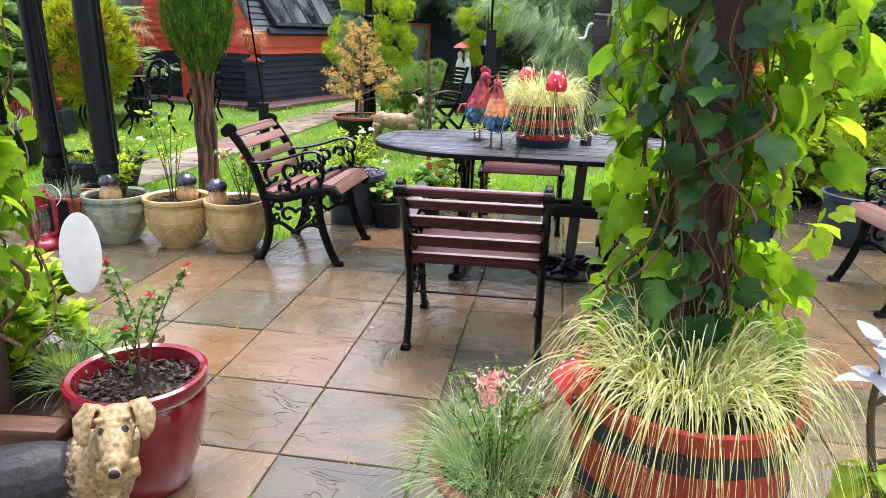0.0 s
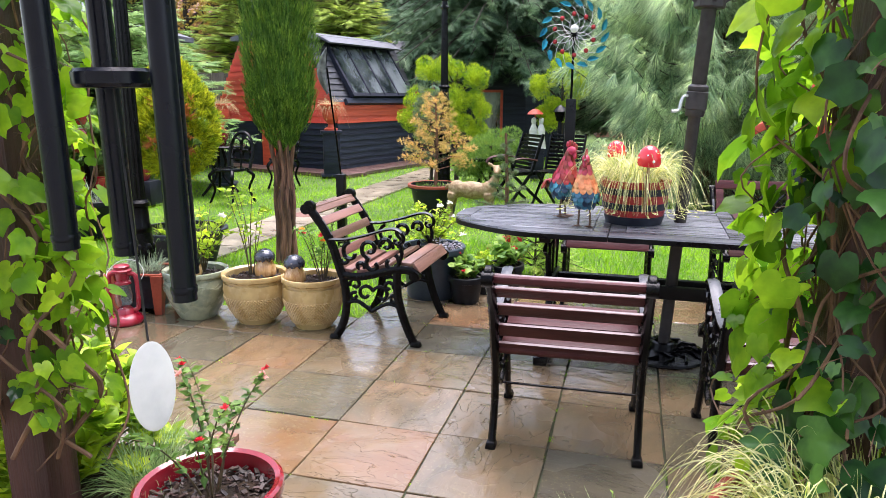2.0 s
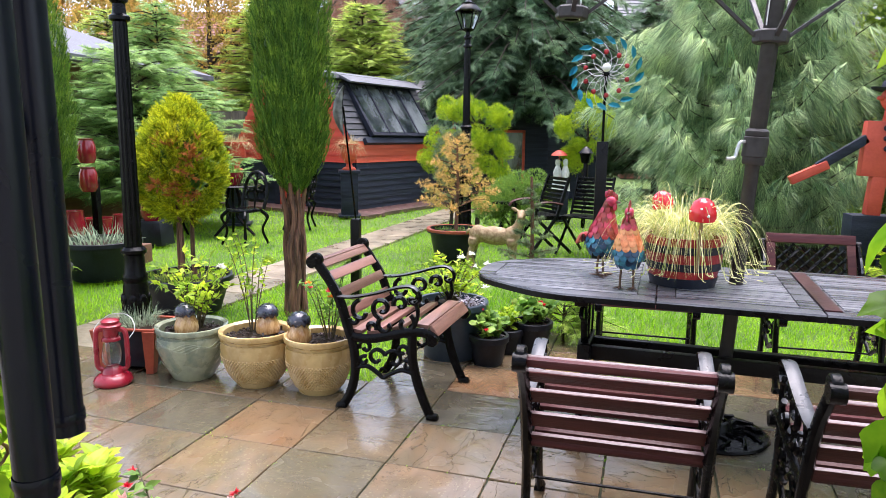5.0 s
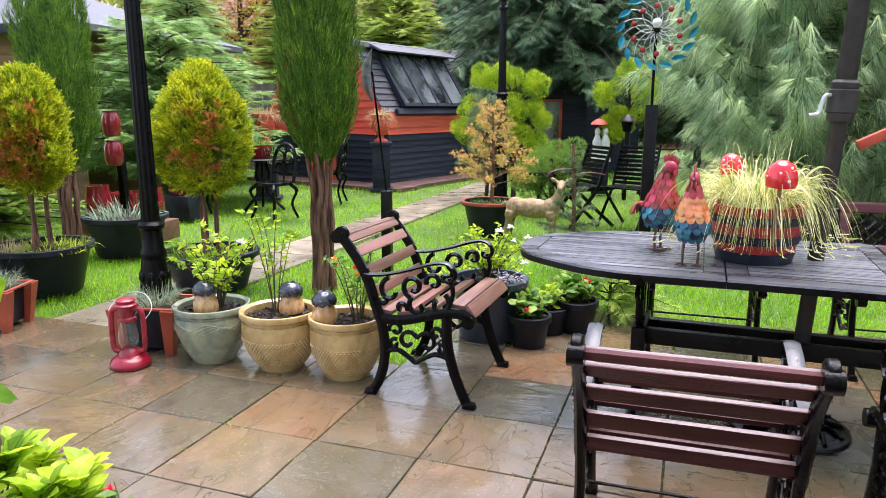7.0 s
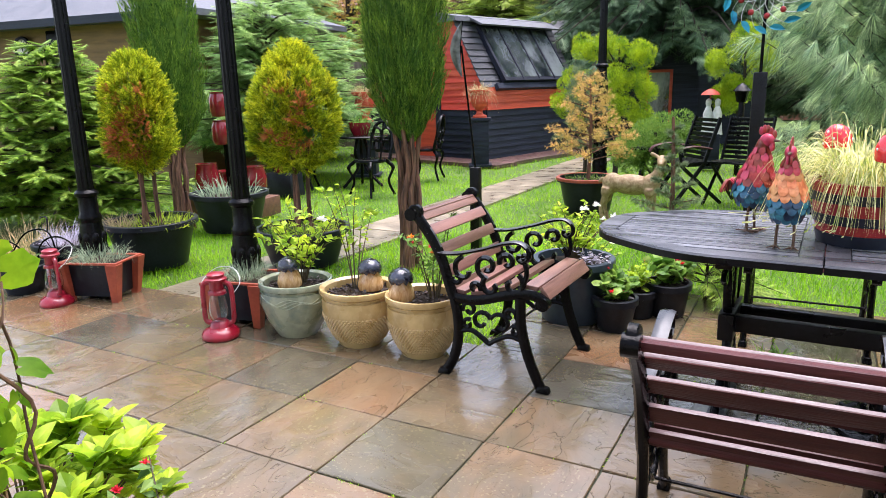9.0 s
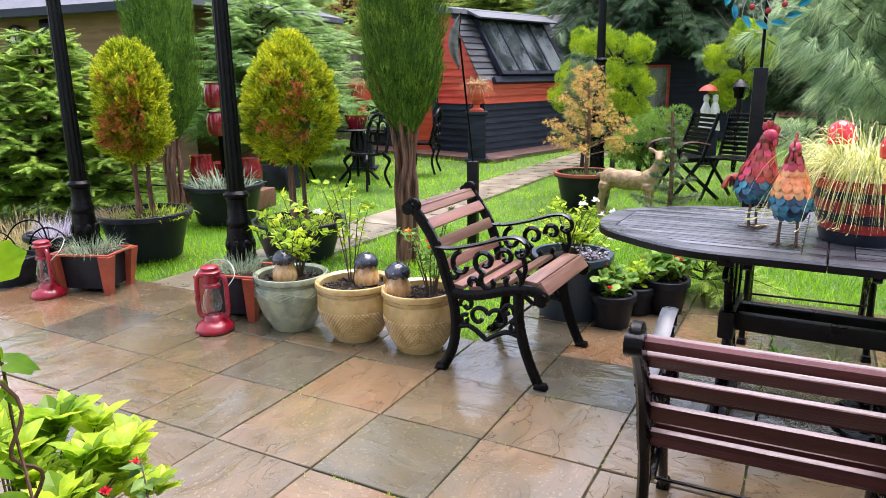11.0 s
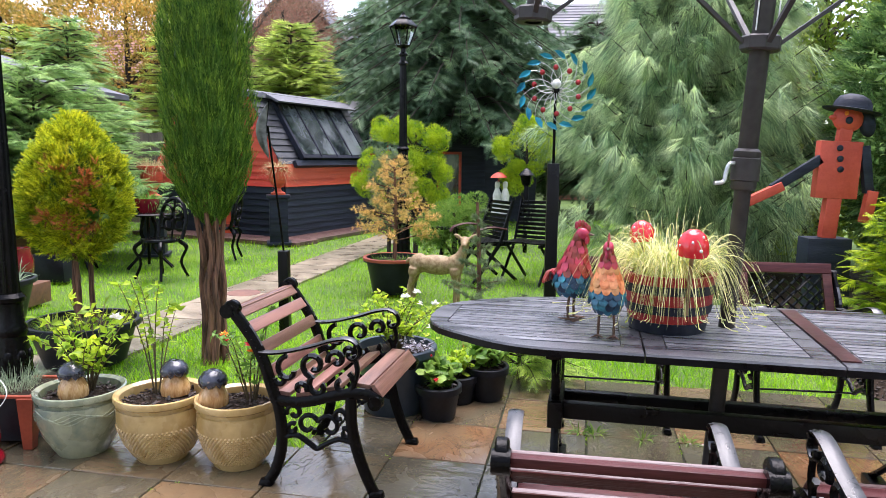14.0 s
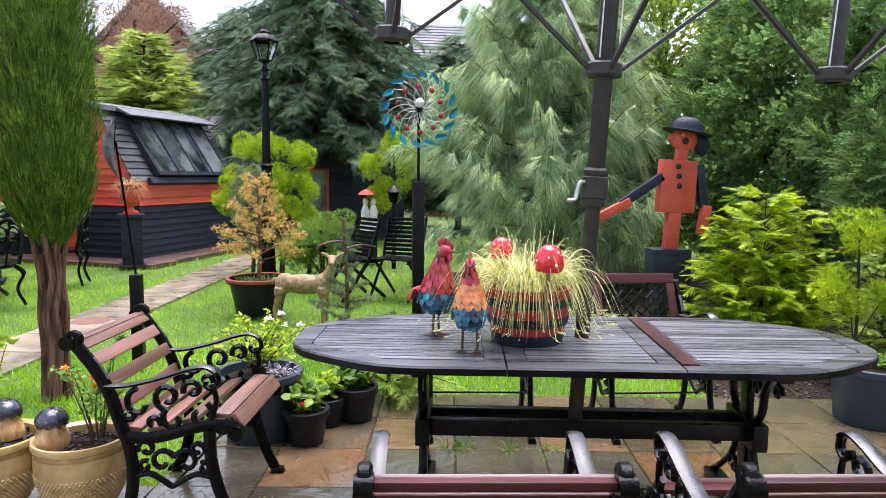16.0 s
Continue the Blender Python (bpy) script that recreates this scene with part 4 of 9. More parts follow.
sweep(bm, smooth_line([(-0.045, -0.02, 1.385), (-0.068, -0.03, 1.380), (-0.078, -0.035, 1.345), (-0.085, -0.04, 1.312), (-0.120, -0.05, 1.305)], 4), 0.008, 0.008, 8)
part("crank_handle", bm, M_STEEL, collar, "pale metal crank handle")


def runner(cx, cy, z, reach):
    """A hub with struts rising to the canopy ribs."""
    bm = bmesh.new()
    lathe(bm, [(0.034, z - 0.028), (0.068, z - 0.028), (0.075, z - 0.02), (0.075, z + 0.022), (0.065, z + 0.03), (0.034, z + 0.03)], 8, (cx, cy, 0))
    hub = part("runner_hub", bm, M_POLE, para)
    for k in range(4):
        a = radians(k * 90 + 9)
        bm = bmesh.new()
        d = Vector((math.cos(a), math.sin(a), 0))
        p, q = Vector((cx, cy, z)) + d * 0.065, Vector((cx, cy, z + reach * 0.74)) + d * reach
        sweep(bm, [p, q], 0.010, 0.014, 4, side=(-d.y, d.x, 0))
        part("strut", bm, M_POLE, hub)


runner(0.0, 0.0, 1.835, 0.80)
for sx, z in ((-0.86, 1.915), (0.94, 1.875)):
    runner(sx, 0.0, z, 0.70)
    bm = bmesh.new()
    lathe(bm, [(0.0, z - 0.02), (0.03, z - 0.02), (0.03, 2.9), (0.0, 2.9)], 14, (sx, 0, 0))
    part("side_mast", bm, M_POLE, para)
for sx in (-0.03, 0.045, -0.86 + 0.04, 0.94 - 0.04):
    bm = bmesh.new()
    sweep(bm, [(sx, -0.03, 1.88), (sx * 1.02, -0.03, 2.9)], 0.003, None, 5)
    part("cord", bm, M_WHITE, para, "pale cord")
bm = bmesh.new()
box(bm, 0.04, 0, 2.93, 2.1, 0.06, 0.05, 0.005)
part("arm", bm, M_POLE, para)

# cast base at the pole's foot
bm = bmesh.new()
lathe(bm, [(0.045, 0.0), (0.235, 0.0), (0.24, 0.008), (0.235, 0.018), (0.20, 0.026), (0.19, 0.02), (0.13, 0.028), (0.12, 0.022), (0.075, 0.034), (0.06, 0.07), (0.045, 0.075)], 36)
foot = part("cast_base", bm, M_IRON, para, "round black cast-iron base")
foot.matrix_basis = pose(0, 0, 0, 0, -3.0, 0)
for k in range(12):
    a = 2 * math.pi * k / 12
    bm = bmesh.new()
    sweep(bm, [(0.08 * math.cos(a), 0.08 * math.sin(a), 0.034), (0.155 * math.cos(a + 0.3), 0.155 * math.sin(a + 0.3), 0.034), (0.215 * math.cos(a), 0.215 * math.sin(a), 0.026)], 0.009, 0.009, 6)
    part("scroll", bm, M_IRON, foot)


# ---- joined figures and pots ----
def tri_arrays(bm):
    bmesh.ops.triangulate(bm, faces=bm.faces)
    bm.verts.index_update()
    V = np.array([v.co[:] for v in bm.verts])
    F = np.array([[v.index for v in f.verts] for f in bm.faces])
    bm.free()
    return V, F


def figure(name, pieces, label, category, at=(0, 0, 0), rz=0.0, group=""):
    """A statue as one mesh with several coats of paint."""
    V, F, M, mats, k = [], [], [], [], 0
    for geo, m in pieces:
        v, f = tri_arrays(geo) if isinstance(geo, bmesh.types.BMesh) else geo
        if m not in mats:
            mats.append(m)
        V.append(v)
        F.append(f + k)
        M.append(np.full(len(f), mats.index(m)))
        k += len(v)
    me = npmesh(name, np.concatenate(V), np.concatenate(F), True)
    for m in mats:
        me.materials.append(m)
    me.polygons.foreach_set("material_index", np.concatenate(M).astype(np.int32))
    me.set_sharp_from_angle(angle=radians(40))
    ob = tagged(new(name, me), label, category, group)
    ob.matrix_basis = pose(*at, 0, 0, rz)
    return ob


def blob(bm, at, r, scale=(1, 1, 1), turn=(0, 0, 0), seg=14):
    m = pose(*at, *turn) @ Matrix.Diagonal((*scale, 1))
    bmesh.ops.create_uvsphere(bm, u_segments=seg, v_segments=max(6, seg * 2 // 3), radius=r, matrix=m)


def soft_statue(name, bm, material, label, category, at, rz, voxel=0.008):
    """Limbs melted into one skin."""
    ob = solo(name, bm, material, label, category, at, rz)
    md = ob.modifiers.new("skin", 'REMESH')
    md.mode, md.voxel_size, md.use_smooth_shade = 'VOXEL', voxel, True
    sm = ob.modifiers.new("smooth", 'SMOOTH')
    sm.iterations, sm.factor = 4, 0.5
    return ob


def mulch(parent, r, z, n, seed, s=0.019):
    n = int(n * 1.8)
    g = np.random.default_rng(seed)
    a, q = g.uniform(0, 2 * np.pi, n), r * np.sqrt(g.random(n))
    at = np.column_stack([q * np.cos(a), q * np.sin(a), np.full(n, z) + g.uniform(0, 0.012, n)])
    way = unit(np.column_stack([g.normal(0, 1, n), g.normal(0, 1, n), g.normal(0, 0.35, n)]))
    nor = unit(g.normal(0, 0.4, (n, 3)) + [0, 0, 1])
    tv = [(-0.3, 0, 0), (0.3, 0, 0), (0.22, 1, 0), (-0.25, 1, 0), (-0.3, 0, 0.2), (0.3, 0, 0.2), (0.22, 1, 0.2), (-0.25, 1, 0.2)]
    tf = [(4, 5, 6, 7), (0, 1, 5, 4), (1, 2, 6, 5), (2, 3, 7, 6), (3, 0, 4, 7)]
    ob = part("bark_mulch", npmesh("bark_mulch", *scatter(tv, tf, at, way, nor, g.uniform(0.5, 1.3, n) * s)), M_BARK_CHIP, parent)
    return tagged(ob, "dark damp bark chips", kind="stuff")


def pot(name, label, at, profile, material, soil_r, soil_z, chips=0, n=40, group="", rz=0.0, seed=1, category="plant pot"):
    """A turned pot with an inner wall and its soil."""
    p = thing(name, label, category, at, rz, group)
    bm = bmesh.new()
    lathe(bm, profile, n)
    part("body", bm, material, p)
    bm = bmesh.new()
    lathe(bm, [(soil_r, soil_z - 0.015), (soil_r * 0.7, soil_z + 0.002), (soil_r * 0.3, soil_z + 0.010), (0, soil_z + 0.012)], 24)
    part("soil", bm, M_SOIL, p)
    if chips:
        mulch(p, soil_r * 0.95, soil_z, chips, seed)
    return p


def belly(r_rim, h, r_foot, r_belly, z_belly):
    """A jar with a rolled rim and rounded belly."""
    return [(0, 0.0), (r_foot, 0.0), (r_foot + 0.008, 0.012), (r_belly * 0.64 + r_foot * 0.36, z_belly * 0.45), (r_belly * 0.92 + r_foot * 0.08, z_belly * 0.78), (r_belly, z_belly), (r_belly * 0.985, z_belly + (h - z_belly) * 0.45), (r_rim * 0.90, h - 0.055), (r_rim * 0.90, h - 0.04), (r_rim * 0.985, h - 0.030), (r_rim, h - 0.014), (r_rim * 0.985, h - 0.002), (r_rim * 0.94, h), (r_rim * 0.86, h - 0.012), (r_rim * 0.84, h - 0.05), (r_rim * 0.86, h - 0.10)]


def flared(r_rim, h, r_foot, lip=0.012):
    """A plain plastic pot, wider to a lipped rim."""
    return [(0, 0.0), (r_foot, 0.0), (r_foot + 0.006, 0.008), (r_rim * 0.955, h - 0.045), (r_rim * 0.96, h - 0.042), (r_rim + lip, h - 0.038), (r_rim + lip, h - 0.004), (r_rim + lip - 0.004, h), (r_rim - 0.012, h), (r_rim - 0.018, h - 0.06)]


# three stoneware jars in a row
JARS = ((-1.890, 3.897, 0.204, 0.310, 0.112, 0.198, 0.215), (-1.482, 3.874, 0.207, 0.315, 0.112, 0.199, 0.215), (-1.103, 3.848, 0.191, 0.315, 0.112, 0.184, 0.21))


def body_radius(profile, z):
    for (r0, z0), (r1, z1) in zip(profile, profile[1:]):
        if z0 <= z <= z1 and z1 > z0:
            return r0 + (r1 - r0) * (z - z0) / (z1 - z0)
    return profile[4][0]


for k, (x, y, rr, h, rf, rb, zb) in enumerate(JARS):
    prof = belly(rr, h, rf, rb, zb)
    if k == 0:
        p = pot("stoneware_jar", "sage-green glazed stoneware jar with wavy relief", (x, y, 0), prof, M_SAGE, rr * 0.84, h - 0.045, 160, seed=k + 3)
        for a in range(4):
            bm = bmesh.new()
            line = []
            for i in range(121):
                t = 2 * math.pi * i / 120
                z = 0.205 + 0.007 * a + 0.016 * math.sin(6 * t + a * 0.8)
                r = body_radius(prof, z) + 0.001
                line.append((r * math.cos(t), r * math.sin(t), z))
            sweep(bm, line, 0.003, None, 5, ends=False)
            part("wavy_relief", bm, M_SAGE, p)
    else:
        p = pot("stoneware_jar", "buff glazed stoneware jar with dimpled band", (x, y, 0), prof, M_TAN, rr * 0.84, h - 0.045, 160, seed=k + 3)
        at, nor = [], []
        for row in range(14):
            z = 0.040 + row * 0.0105
            for i in range(60):
                t = 2 * math.pi * (i + 0.5 * (row % 2)) / 60
                r = body_radius(prof, z)
                at.append((r * math.cos(t), r * math.sin(t), z))
                nor.append((math.cos(t), math.sin(t), -0.25))
        tv = [(-0.5, 0, 0), (0, -0.5, 0), (0.5, 0, 0), (0, 0.5, 0), (0, 0, 0.42)]
        tf = [(0, 1, 4), (1, 2, 4), (2, 3, 4), (3, 0, 4)]
        ob = part("dimpled_band", npmesh("dimpled_band", *scatter(tv, tf, at, np.tile([0, 0, 1.0], (len(at), 1)), np.array(nor), 0.0155)), M_TAN, p)
        tagged(ob, "raised dimples", kind="stuff")

# glazed mushrooms standing in the jars
def mushroom(at, k, rz):
    p = thing("mushroom_ornament", "glazed pottery mushroom with dark dripped cap and amber stalk", "ornament", at, rz, "pottery mushrooms")
    bm = bmesh.new()
    lathe(bm, [(0, 0), (0.060 * k, 0), (0.063 * k, 0.020 * k), (0.058 * k, 0.05 * k), (0.042 * k, 0.080 * k), (0.036 * k, 0.115 * k), (0, 0.115 * k)], 20)
    part("stalk", bm, M_STALK, p)
    bm = bmesh.new()
    prof = [(0.022, 0.104), (0.046, 0.098), (0.058, 0.100), (0.061, 0.106), (0.053, 0.124), (0.036, 0.142), (0.014, 0.152), (0, 0.153)]
    rings = lathe(bm, [(r * k, z * k) for r, z in prof], 24)
    for i, v in enumerate(rings[1] + rings[2]):
        v.co.z -= 0.010 * k * (1 + math.sin(i * 2.4))
    part("cap", bm, M_CAPDARK, p)


mushroom((-1.895, 3.85, 0.281), 1.08, 0)
mushroom((-1.440, 3.93, 0.283), 1.08, 40)
mushroom((-1.205, 3.82, 0.279), 1.08, 80)


# ---- hurricane lanterns ----
def hurricane(at, rz):
    p = thing("hurricane_lantern", "red enamelled hurricane lantern with glass chimney", "lantern", at, rz, "red hurricane lanterns")
    bm = bmesh.new()
    lathe(bm, [(0, 0), (0.098, 0), (0.104, 0.008), (0.104, 0.022), (0.094, 0.040), (0.075, 0.055), (0.058, 0.062), (0.050, 0.085), (0.034, 0.098), (0.0, 0.10)], 28)
    part("fuel_tank", bm, M_LANT, p)
    bm = bmesh.new()
    lathe(bm, [(0.036, 0.100), (0.050, 0.125), (0.055, 0.155), (0.049, 0.20), (0.036, 0.245), (0.034, 0.245), (0.047, 0.20), (0.0525, 0.155), (0.048, 0.125), (0.034, 0.102)], 24)
    ob = part("glass_chimney", bm, M_GLASS, p)
    bm = bmesh.new()
    lathe(bm, [(0.030, 0.245), (0.050, 0.248), (0.048, 0.262), (0.038, 0.27), (0.038, 0.318), (0.056, 0.324), (0.058, 0.334), (0.045, 0.342), (0.048, 0.358), (0.036, 0.366), (0, 0.368)], 24)
    part("chimney_cap", bm, M_LANT, p)
    for s in (-1, 1):
        bm = bmesh.new()
        sweep(bm, smooth_line([(s * 0.052, 0, 0.075), (s * 0.080, 0, 0.095), (s * 0.084, 0, 0.17), (s * 0.082, 0, 0.27), (s * 0.068, 0, 0.305), (s * 0.036, 0, 0.31)], 5), 0.011, 0.014, 8)
        part("side_tube", bm, M_LANT, p)
    bm = bmesh.new()
    sweep(bm, smooth_line([(-0.085, 0, 0.24), (-0.11, 0.06, 0.30), (-0.05, 0.12, 0.36), (0.05, 0.12, 0.36), (0.11, 0.06, 0.30), (0.085, 0, 0.24)], 5), 0.0022, None, 5)
    part("bail", bm, M_STEEL, p)


hurricane((-2.262, 3.69, 0), 15)
hurricane((-3.70, 3.83, 0), -20)


# ---- square planters on splayed legs ----
def planter(at, rz, w, d, h=0.26):
    p = thing("trough_planter", "black trough planter with terracotta corner legs and rim", "planter", at, rz, "black and terracotta troughs")
    bm = bmesh.new()
    box(bm, 0, 0, h / 2 + 0.015, w * 0.86, d * 0.84, h - 0.03, 0.004)
    for v in bm.verts:
        k = 0.86 + 0.14 * (v.co.z / h)
        v.co.x *= k
        v.co.y *= k
    part("body", bm, M_BLACKPOT, p)
    for sx in (-1, 1):
        for sy in (-1, 1):
            bm = bmesh.new()
            lo, hi = Vector((sx * w * 0.40, sy * d * 0.40, 0.0)), Vector((sx * w * 0.46, sy * d * 0.46, h))
            v = [bm.verts.new(lo + Vector((a * 0.022, b * 0.022, 0))) for a, b in ((-1, -1), (1, -1), (1, 1), (-1, 1))]
            u = [bm.verts.new(hi + Vector((a * 0.038, b * 0.038, 0))) for a, b in ((-1, -1), (1, -1), (1, 1), (-1, 1))]
            bm.faces.new(v[::-1])
            bm.faces.new(u)
            for i in range(4):
                bm.faces.new((v[i], v[(i + 1) % 4], u[(i + 1) % 4], u[i]))
            part("corner_leg", bm, M_TERRA, p)
    for nm, cx, cy, sx, sy in (("rim", 0, -d / 2, w + 0.02, 0.022), ("rim", 0, d / 2, w + 0.02, 0.022), ("rim", -w / 2, 0, 0.022, d - 0.024), ("rim", w / 2, 0, 0.022, d - 0.024)):
        bm = bmesh.new()
        box(bm, cx, cy, h + 0.004, sx, sy, 0.012, 0.002)
        part(nm, bm, M_TERRA, p)
    bm = bmesh.new()
    box(bm, 0, 0, h - 0.004, w - 0.03, d - 0.03, 0.01)
    part("soil", bm, M_SOIL, p)


planter((-2.30, 3.985, 0), 6, 0.34, 0.30)
planter((-3.54, 4.06, 0), 14, 0.40, 0.28, 0.255)


# ---- lamp posts ----
def lamp_post(at, h, rz=0.0, base=0.74, k=1.0):
    p = thing("lamp_post", "black fluted cast-iron Victorian lamp post with glazed lantern", "lamp post", at, rz, "lamp posts")
    bm = bmesh.new()
    lathe(bm, [(0, 0), (0.125 * k, 0), (0.125 * k, 0.03), (0.112 * k, 0.045), (0.108 * k, 0.10), (0.098 * k, 0.16), (0.088 * k, 0.30), (0.074 * k, base - 0.24), (0.068 * k, base - 0.20), (0.074 * k, base - 0.19), (0.074 * k, base - 0.16), (0.062 * k, base - 0.14), (0.060 * k, base - 0.03), (0.074 * k, base - 0.02), (0.076 * k, base), (0.058 * k, base + 0.02)], 24)
    plinth = part("plinth", bm, M_IRON, p)
    for j in range(8):
        a = 2 * math.pi * j / 8
        for z, r, s in ((0.14, 0.098, 0.036), (0.25, 0.088, 0.032), (0.37, 0.078, 0.028)):
            if z < base - 0.25:
                bm = bmesh.new()
                blob(bm, (r * k * math.cos(a + z * 3), r * k * math.sin(a + z * 3), z), s * k, (0.5, 0.9, 1.5), (0, 0, math.degrees(a + z * 3)), 8)
                part("acanthus_boss", bm, M_IRON, plinth)
    bm = bmesh.new()
    n = 40
    rings = []
    for z, r in ((base + 0.01, 0.052), (base + 0.05, 0.050), (h - 0.62, 0.040), (h - 0.58, 0.038)):
        rings.append([bm.verts.new((r * k * (1.0 if i % 4 < 2 else 0.88) * math.cos(2 * math.pi * i / n), r * k * (1.0 if i % 4 < 2 else 0.88) * math.sin(2 * math.pi * i / n), z)) for i in range(n)])
    for a, b in zip(rings, rings[1:]):
        for i in range(n):
            bm.faces.new((a[i], a[(i + 1) % n], b[(i + 1) % n], b[i]))
    part("fluted_shaft", bm, M_IRON, p)
    bm = bmesh.new()
    q = h - 0.60
    lathe(bm, [(0.038, q), (0.058, q + 0.01), (0.058, q + 0.03), (0.040, q + 0.045), (0.034, q + 0.10), (0.050, q + 0.115), (0.050, q + 0.13), (0.03, q + 0.15), (0.026, q + 0.19), (0.075, q + 0.215), (0.08, q + 0.225), (0, q + 0.23)], 20)
    part("neck", bm, M_IRON, p)
    q = h - 0.37
    head = bmesh.new()
    lathe(head, [(0.155, q + 0.20), (0.170, q + 0.205), (0.165, q + 0.215), (0.12, q + 0.255), (0.085, q + 0.285), (0.088, q + 0.30), (0.05, q + 0.315), (0.03, q + 0.33), (0.018, q + 0.35), (0.020, q + 0.362), (0.0, q + 0.37)], 6)
    lid = part("lantern_roof", head, M_IRON, p)
    for j in range(6):
        a = radians(60 * j)
        b = radians(60 * j + 60)
        bm = bmesh.new()
        sweep(bm, [(0.078 * math.cos(a), 0.078 * math.sin(a), q), (0.155 * math.cos(a), 0.155 * math.sin(a), q + 0.205)], 0.008, None, 6)
        part("glazing_bar", bm, M_IRON, lid)
        bm = bmesh.new()
        pts = [(0.074 * math.cos(a), 0.074 * math.sin(a), q + 0.002), (0.074 * math.cos(b), 0.074 * math.sin(b), q + 0.002), (0.15 * math.cos(b), 0.15 * math.sin(b), q + 0.2), (0.15 * math.cos(a), 0.15 * math.sin(a), q + 0.2)]
        inner = [(x * 0.975, y * 0.975, z) for x, y, z in pts]
        v, u = [bm.verts.new(c) for c in pts], [bm.verts.new(c) for c in inner]
        bm.faces.new(v)
        bm.faces.new(u[::-1])
        for i in range(4):
            bm.faces.new((v[i], u[i], u[(i + 1) % 4], v[(i + 1) % 4]))
        ob = part("pane", bm, M_GLASS, lid, smooth=False)
        ob.visible_shadow = False


lamp_post((-2.40, 4.135, 0), 2.62, base=0.68)
lamp_post((-3.71, 4.175, 0), 2.62, base=0.68)
lamp_post((-1.115, 9.05, 0), 3.05, base=1.5, k=0.95)

# ---- on the table: roosters and the tub of sedge ----
TONGUE = ([(-0.30, 0, 0), (0.30, 0, 0), (0.42, 0.55, 0.10), (-0.42, 0.55, 0.10), (0.26, 0.88, 0.10), (-0.26, 0.88, 0.10), (0, 1, 0.06)], [(0, 1, 2), (0, 2, 3), (3, 2, 4), (3, 4, 5), (5, 4, 6)])


def rooster(at, rz, breast, cape, head, tall):
    """A tin cockerel clad in overlapping feather plates."""
    prof = [(0.0, 0.095), (0.030, 0.098), (0.052, 0.12), (0.064, 0.155), (0.062, 0.20), (0.052, 0.245), (0.037, 0.285), (0.026, 0.32), (0.022, 0.345), (0.018, 0.36), (0.0, 0.368)]

    def lean(z):
        return 0.03 * max(0.0, (z - 0.12) / 0.25) ** 1.5

    pieces = []
    for zlo, zhi, m in ((0.0, 0.20, breast), (0.20, 0.30, cape), (0.30, 0.40, head)):
        bm = bmesh.new()
        sub = [(r * 0.93, z) for r, z in prof if zlo - 0.051 <= z <= zhi + 0.051]
        lathe(bm, sub, 16, squash=1.15)
        for v in bm.verts:
            v.co.y += lean(v.co.z)
        pieces.append((bm, m))
    rows = ((0.135, breast, 11, 0.040), (0.155, breast, 12, 0.044), (0.178, breast, 13, 0.044), (0.200, breast, 13, 0.044), (0.222, cape, 12, 0.044), (0.245, cape, 11, 0.044), (0.268, cape, 10, 0.042), (0.290, cape, 9, 0.040), (0.310, head, 8, 0.036), (0.330, head, 7, 0.030))
    for q, (z, m, n, s) in enumerate(rows):
        r = body_radius(prof, z)
        a = 2 * np.pi * (np.arange(n) + 0.5 * (q % 2)) / n
        out = np.column_stack([np.cos(a), np.sin(a), np.zeros(n)])
        p = np.column_stack([r * np.cos(a), r * 1.15 * np.sin(a) + lean(z), np.full(n, z)])
        pieces.append((scatter(*TONGUE, p, out * np.where(z < 0.17, -0.35, 0.22) + [0, 0, -1.0], out, s), m))
    # tail fan, head, comb, wattle, beak
    bm = bmesh.new()
    for k in range(5):
        t = (k - 2) * 0.25
        line = smooth_line([(t * 0.05, -0.055, 0.17), (t * 0.08, -0.08, 0.20), (t * 0.11, -0.095, 0.19 - abs(t) * 0.04), (t * 0.12, -0.10, 0.15)], 4)
        sweep(bm, line, [0.012] * 6 + [0.014] * (len(line) - 7) + [0.006], 0.004, 6)
    pieces.append((bm, cape))
    bm = bmesh.new()
    blob(bm, (0, 0.042, 0.358), 0.026, (0.8, 1.15, 1.0))
    for k in range(5):
        blob(bm, (0, 0.015 + k * 0.013, 0.388 + 0.012 * math.sin(k * 0.9 + 0.3)), 0.013, (0.35, 0.7, 1.25), seg=8)
    blob(bm, (0.006, 0.062, 0.335), 0.012, (0.5, 0.7, 1.6), seg=8)
    blob(bm, (-0.006, 0.062, 0.335), 0.012, (0.5, 0.7, 1.6), seg=8)
    pieces.append((bm, M_RRED))
    bm = bmesh.new()
    made = bmesh.ops.create_cone(bm, cap_ends=True, segments=8, radius1=0.009, radius2=0.001, depth=0.03)["verts"]
    bmesh.ops.transform(bm, matrix=pose(0, 0.078, 0.357, -95, 0, 0), verts=made)
    for s in (-1, 1):
        sweep(bm, [(s * 0.026, 0.005, 0.115), (s * 0.030, 0.0, 0.05), (s * 0.030, 0.004, 0.004)], 0.0055, None, 7)
        for a in (-32, 0, 32, 180):
            sweep(bm, [(s * 0.030, 0.004, 0.006), (s * 0.030 + 0.045 * math.sin(radians(a)), 0.004 + 0.045 * math.cos(radians(a)), 0.004)], [0.005, 0.002], None, 6)
    pieces.append((bm, M_RLEG))
    ob = figure("rooster_statue", pieces, "painted tin cockerel with overlapping feathers standing on the table", "statue", at, rz, "tin cockerels")
    ob.scale = (tall, tall, tall)
    return ob


rooster((0.478, 3.475, TZ), 168, M_RBLUE, M_RORANGE, M_RRED, 0.95)
rooster((0.372, 3.755, TZ), -118, M_RBLUE, M_RRED, M_RRED, 1.0)


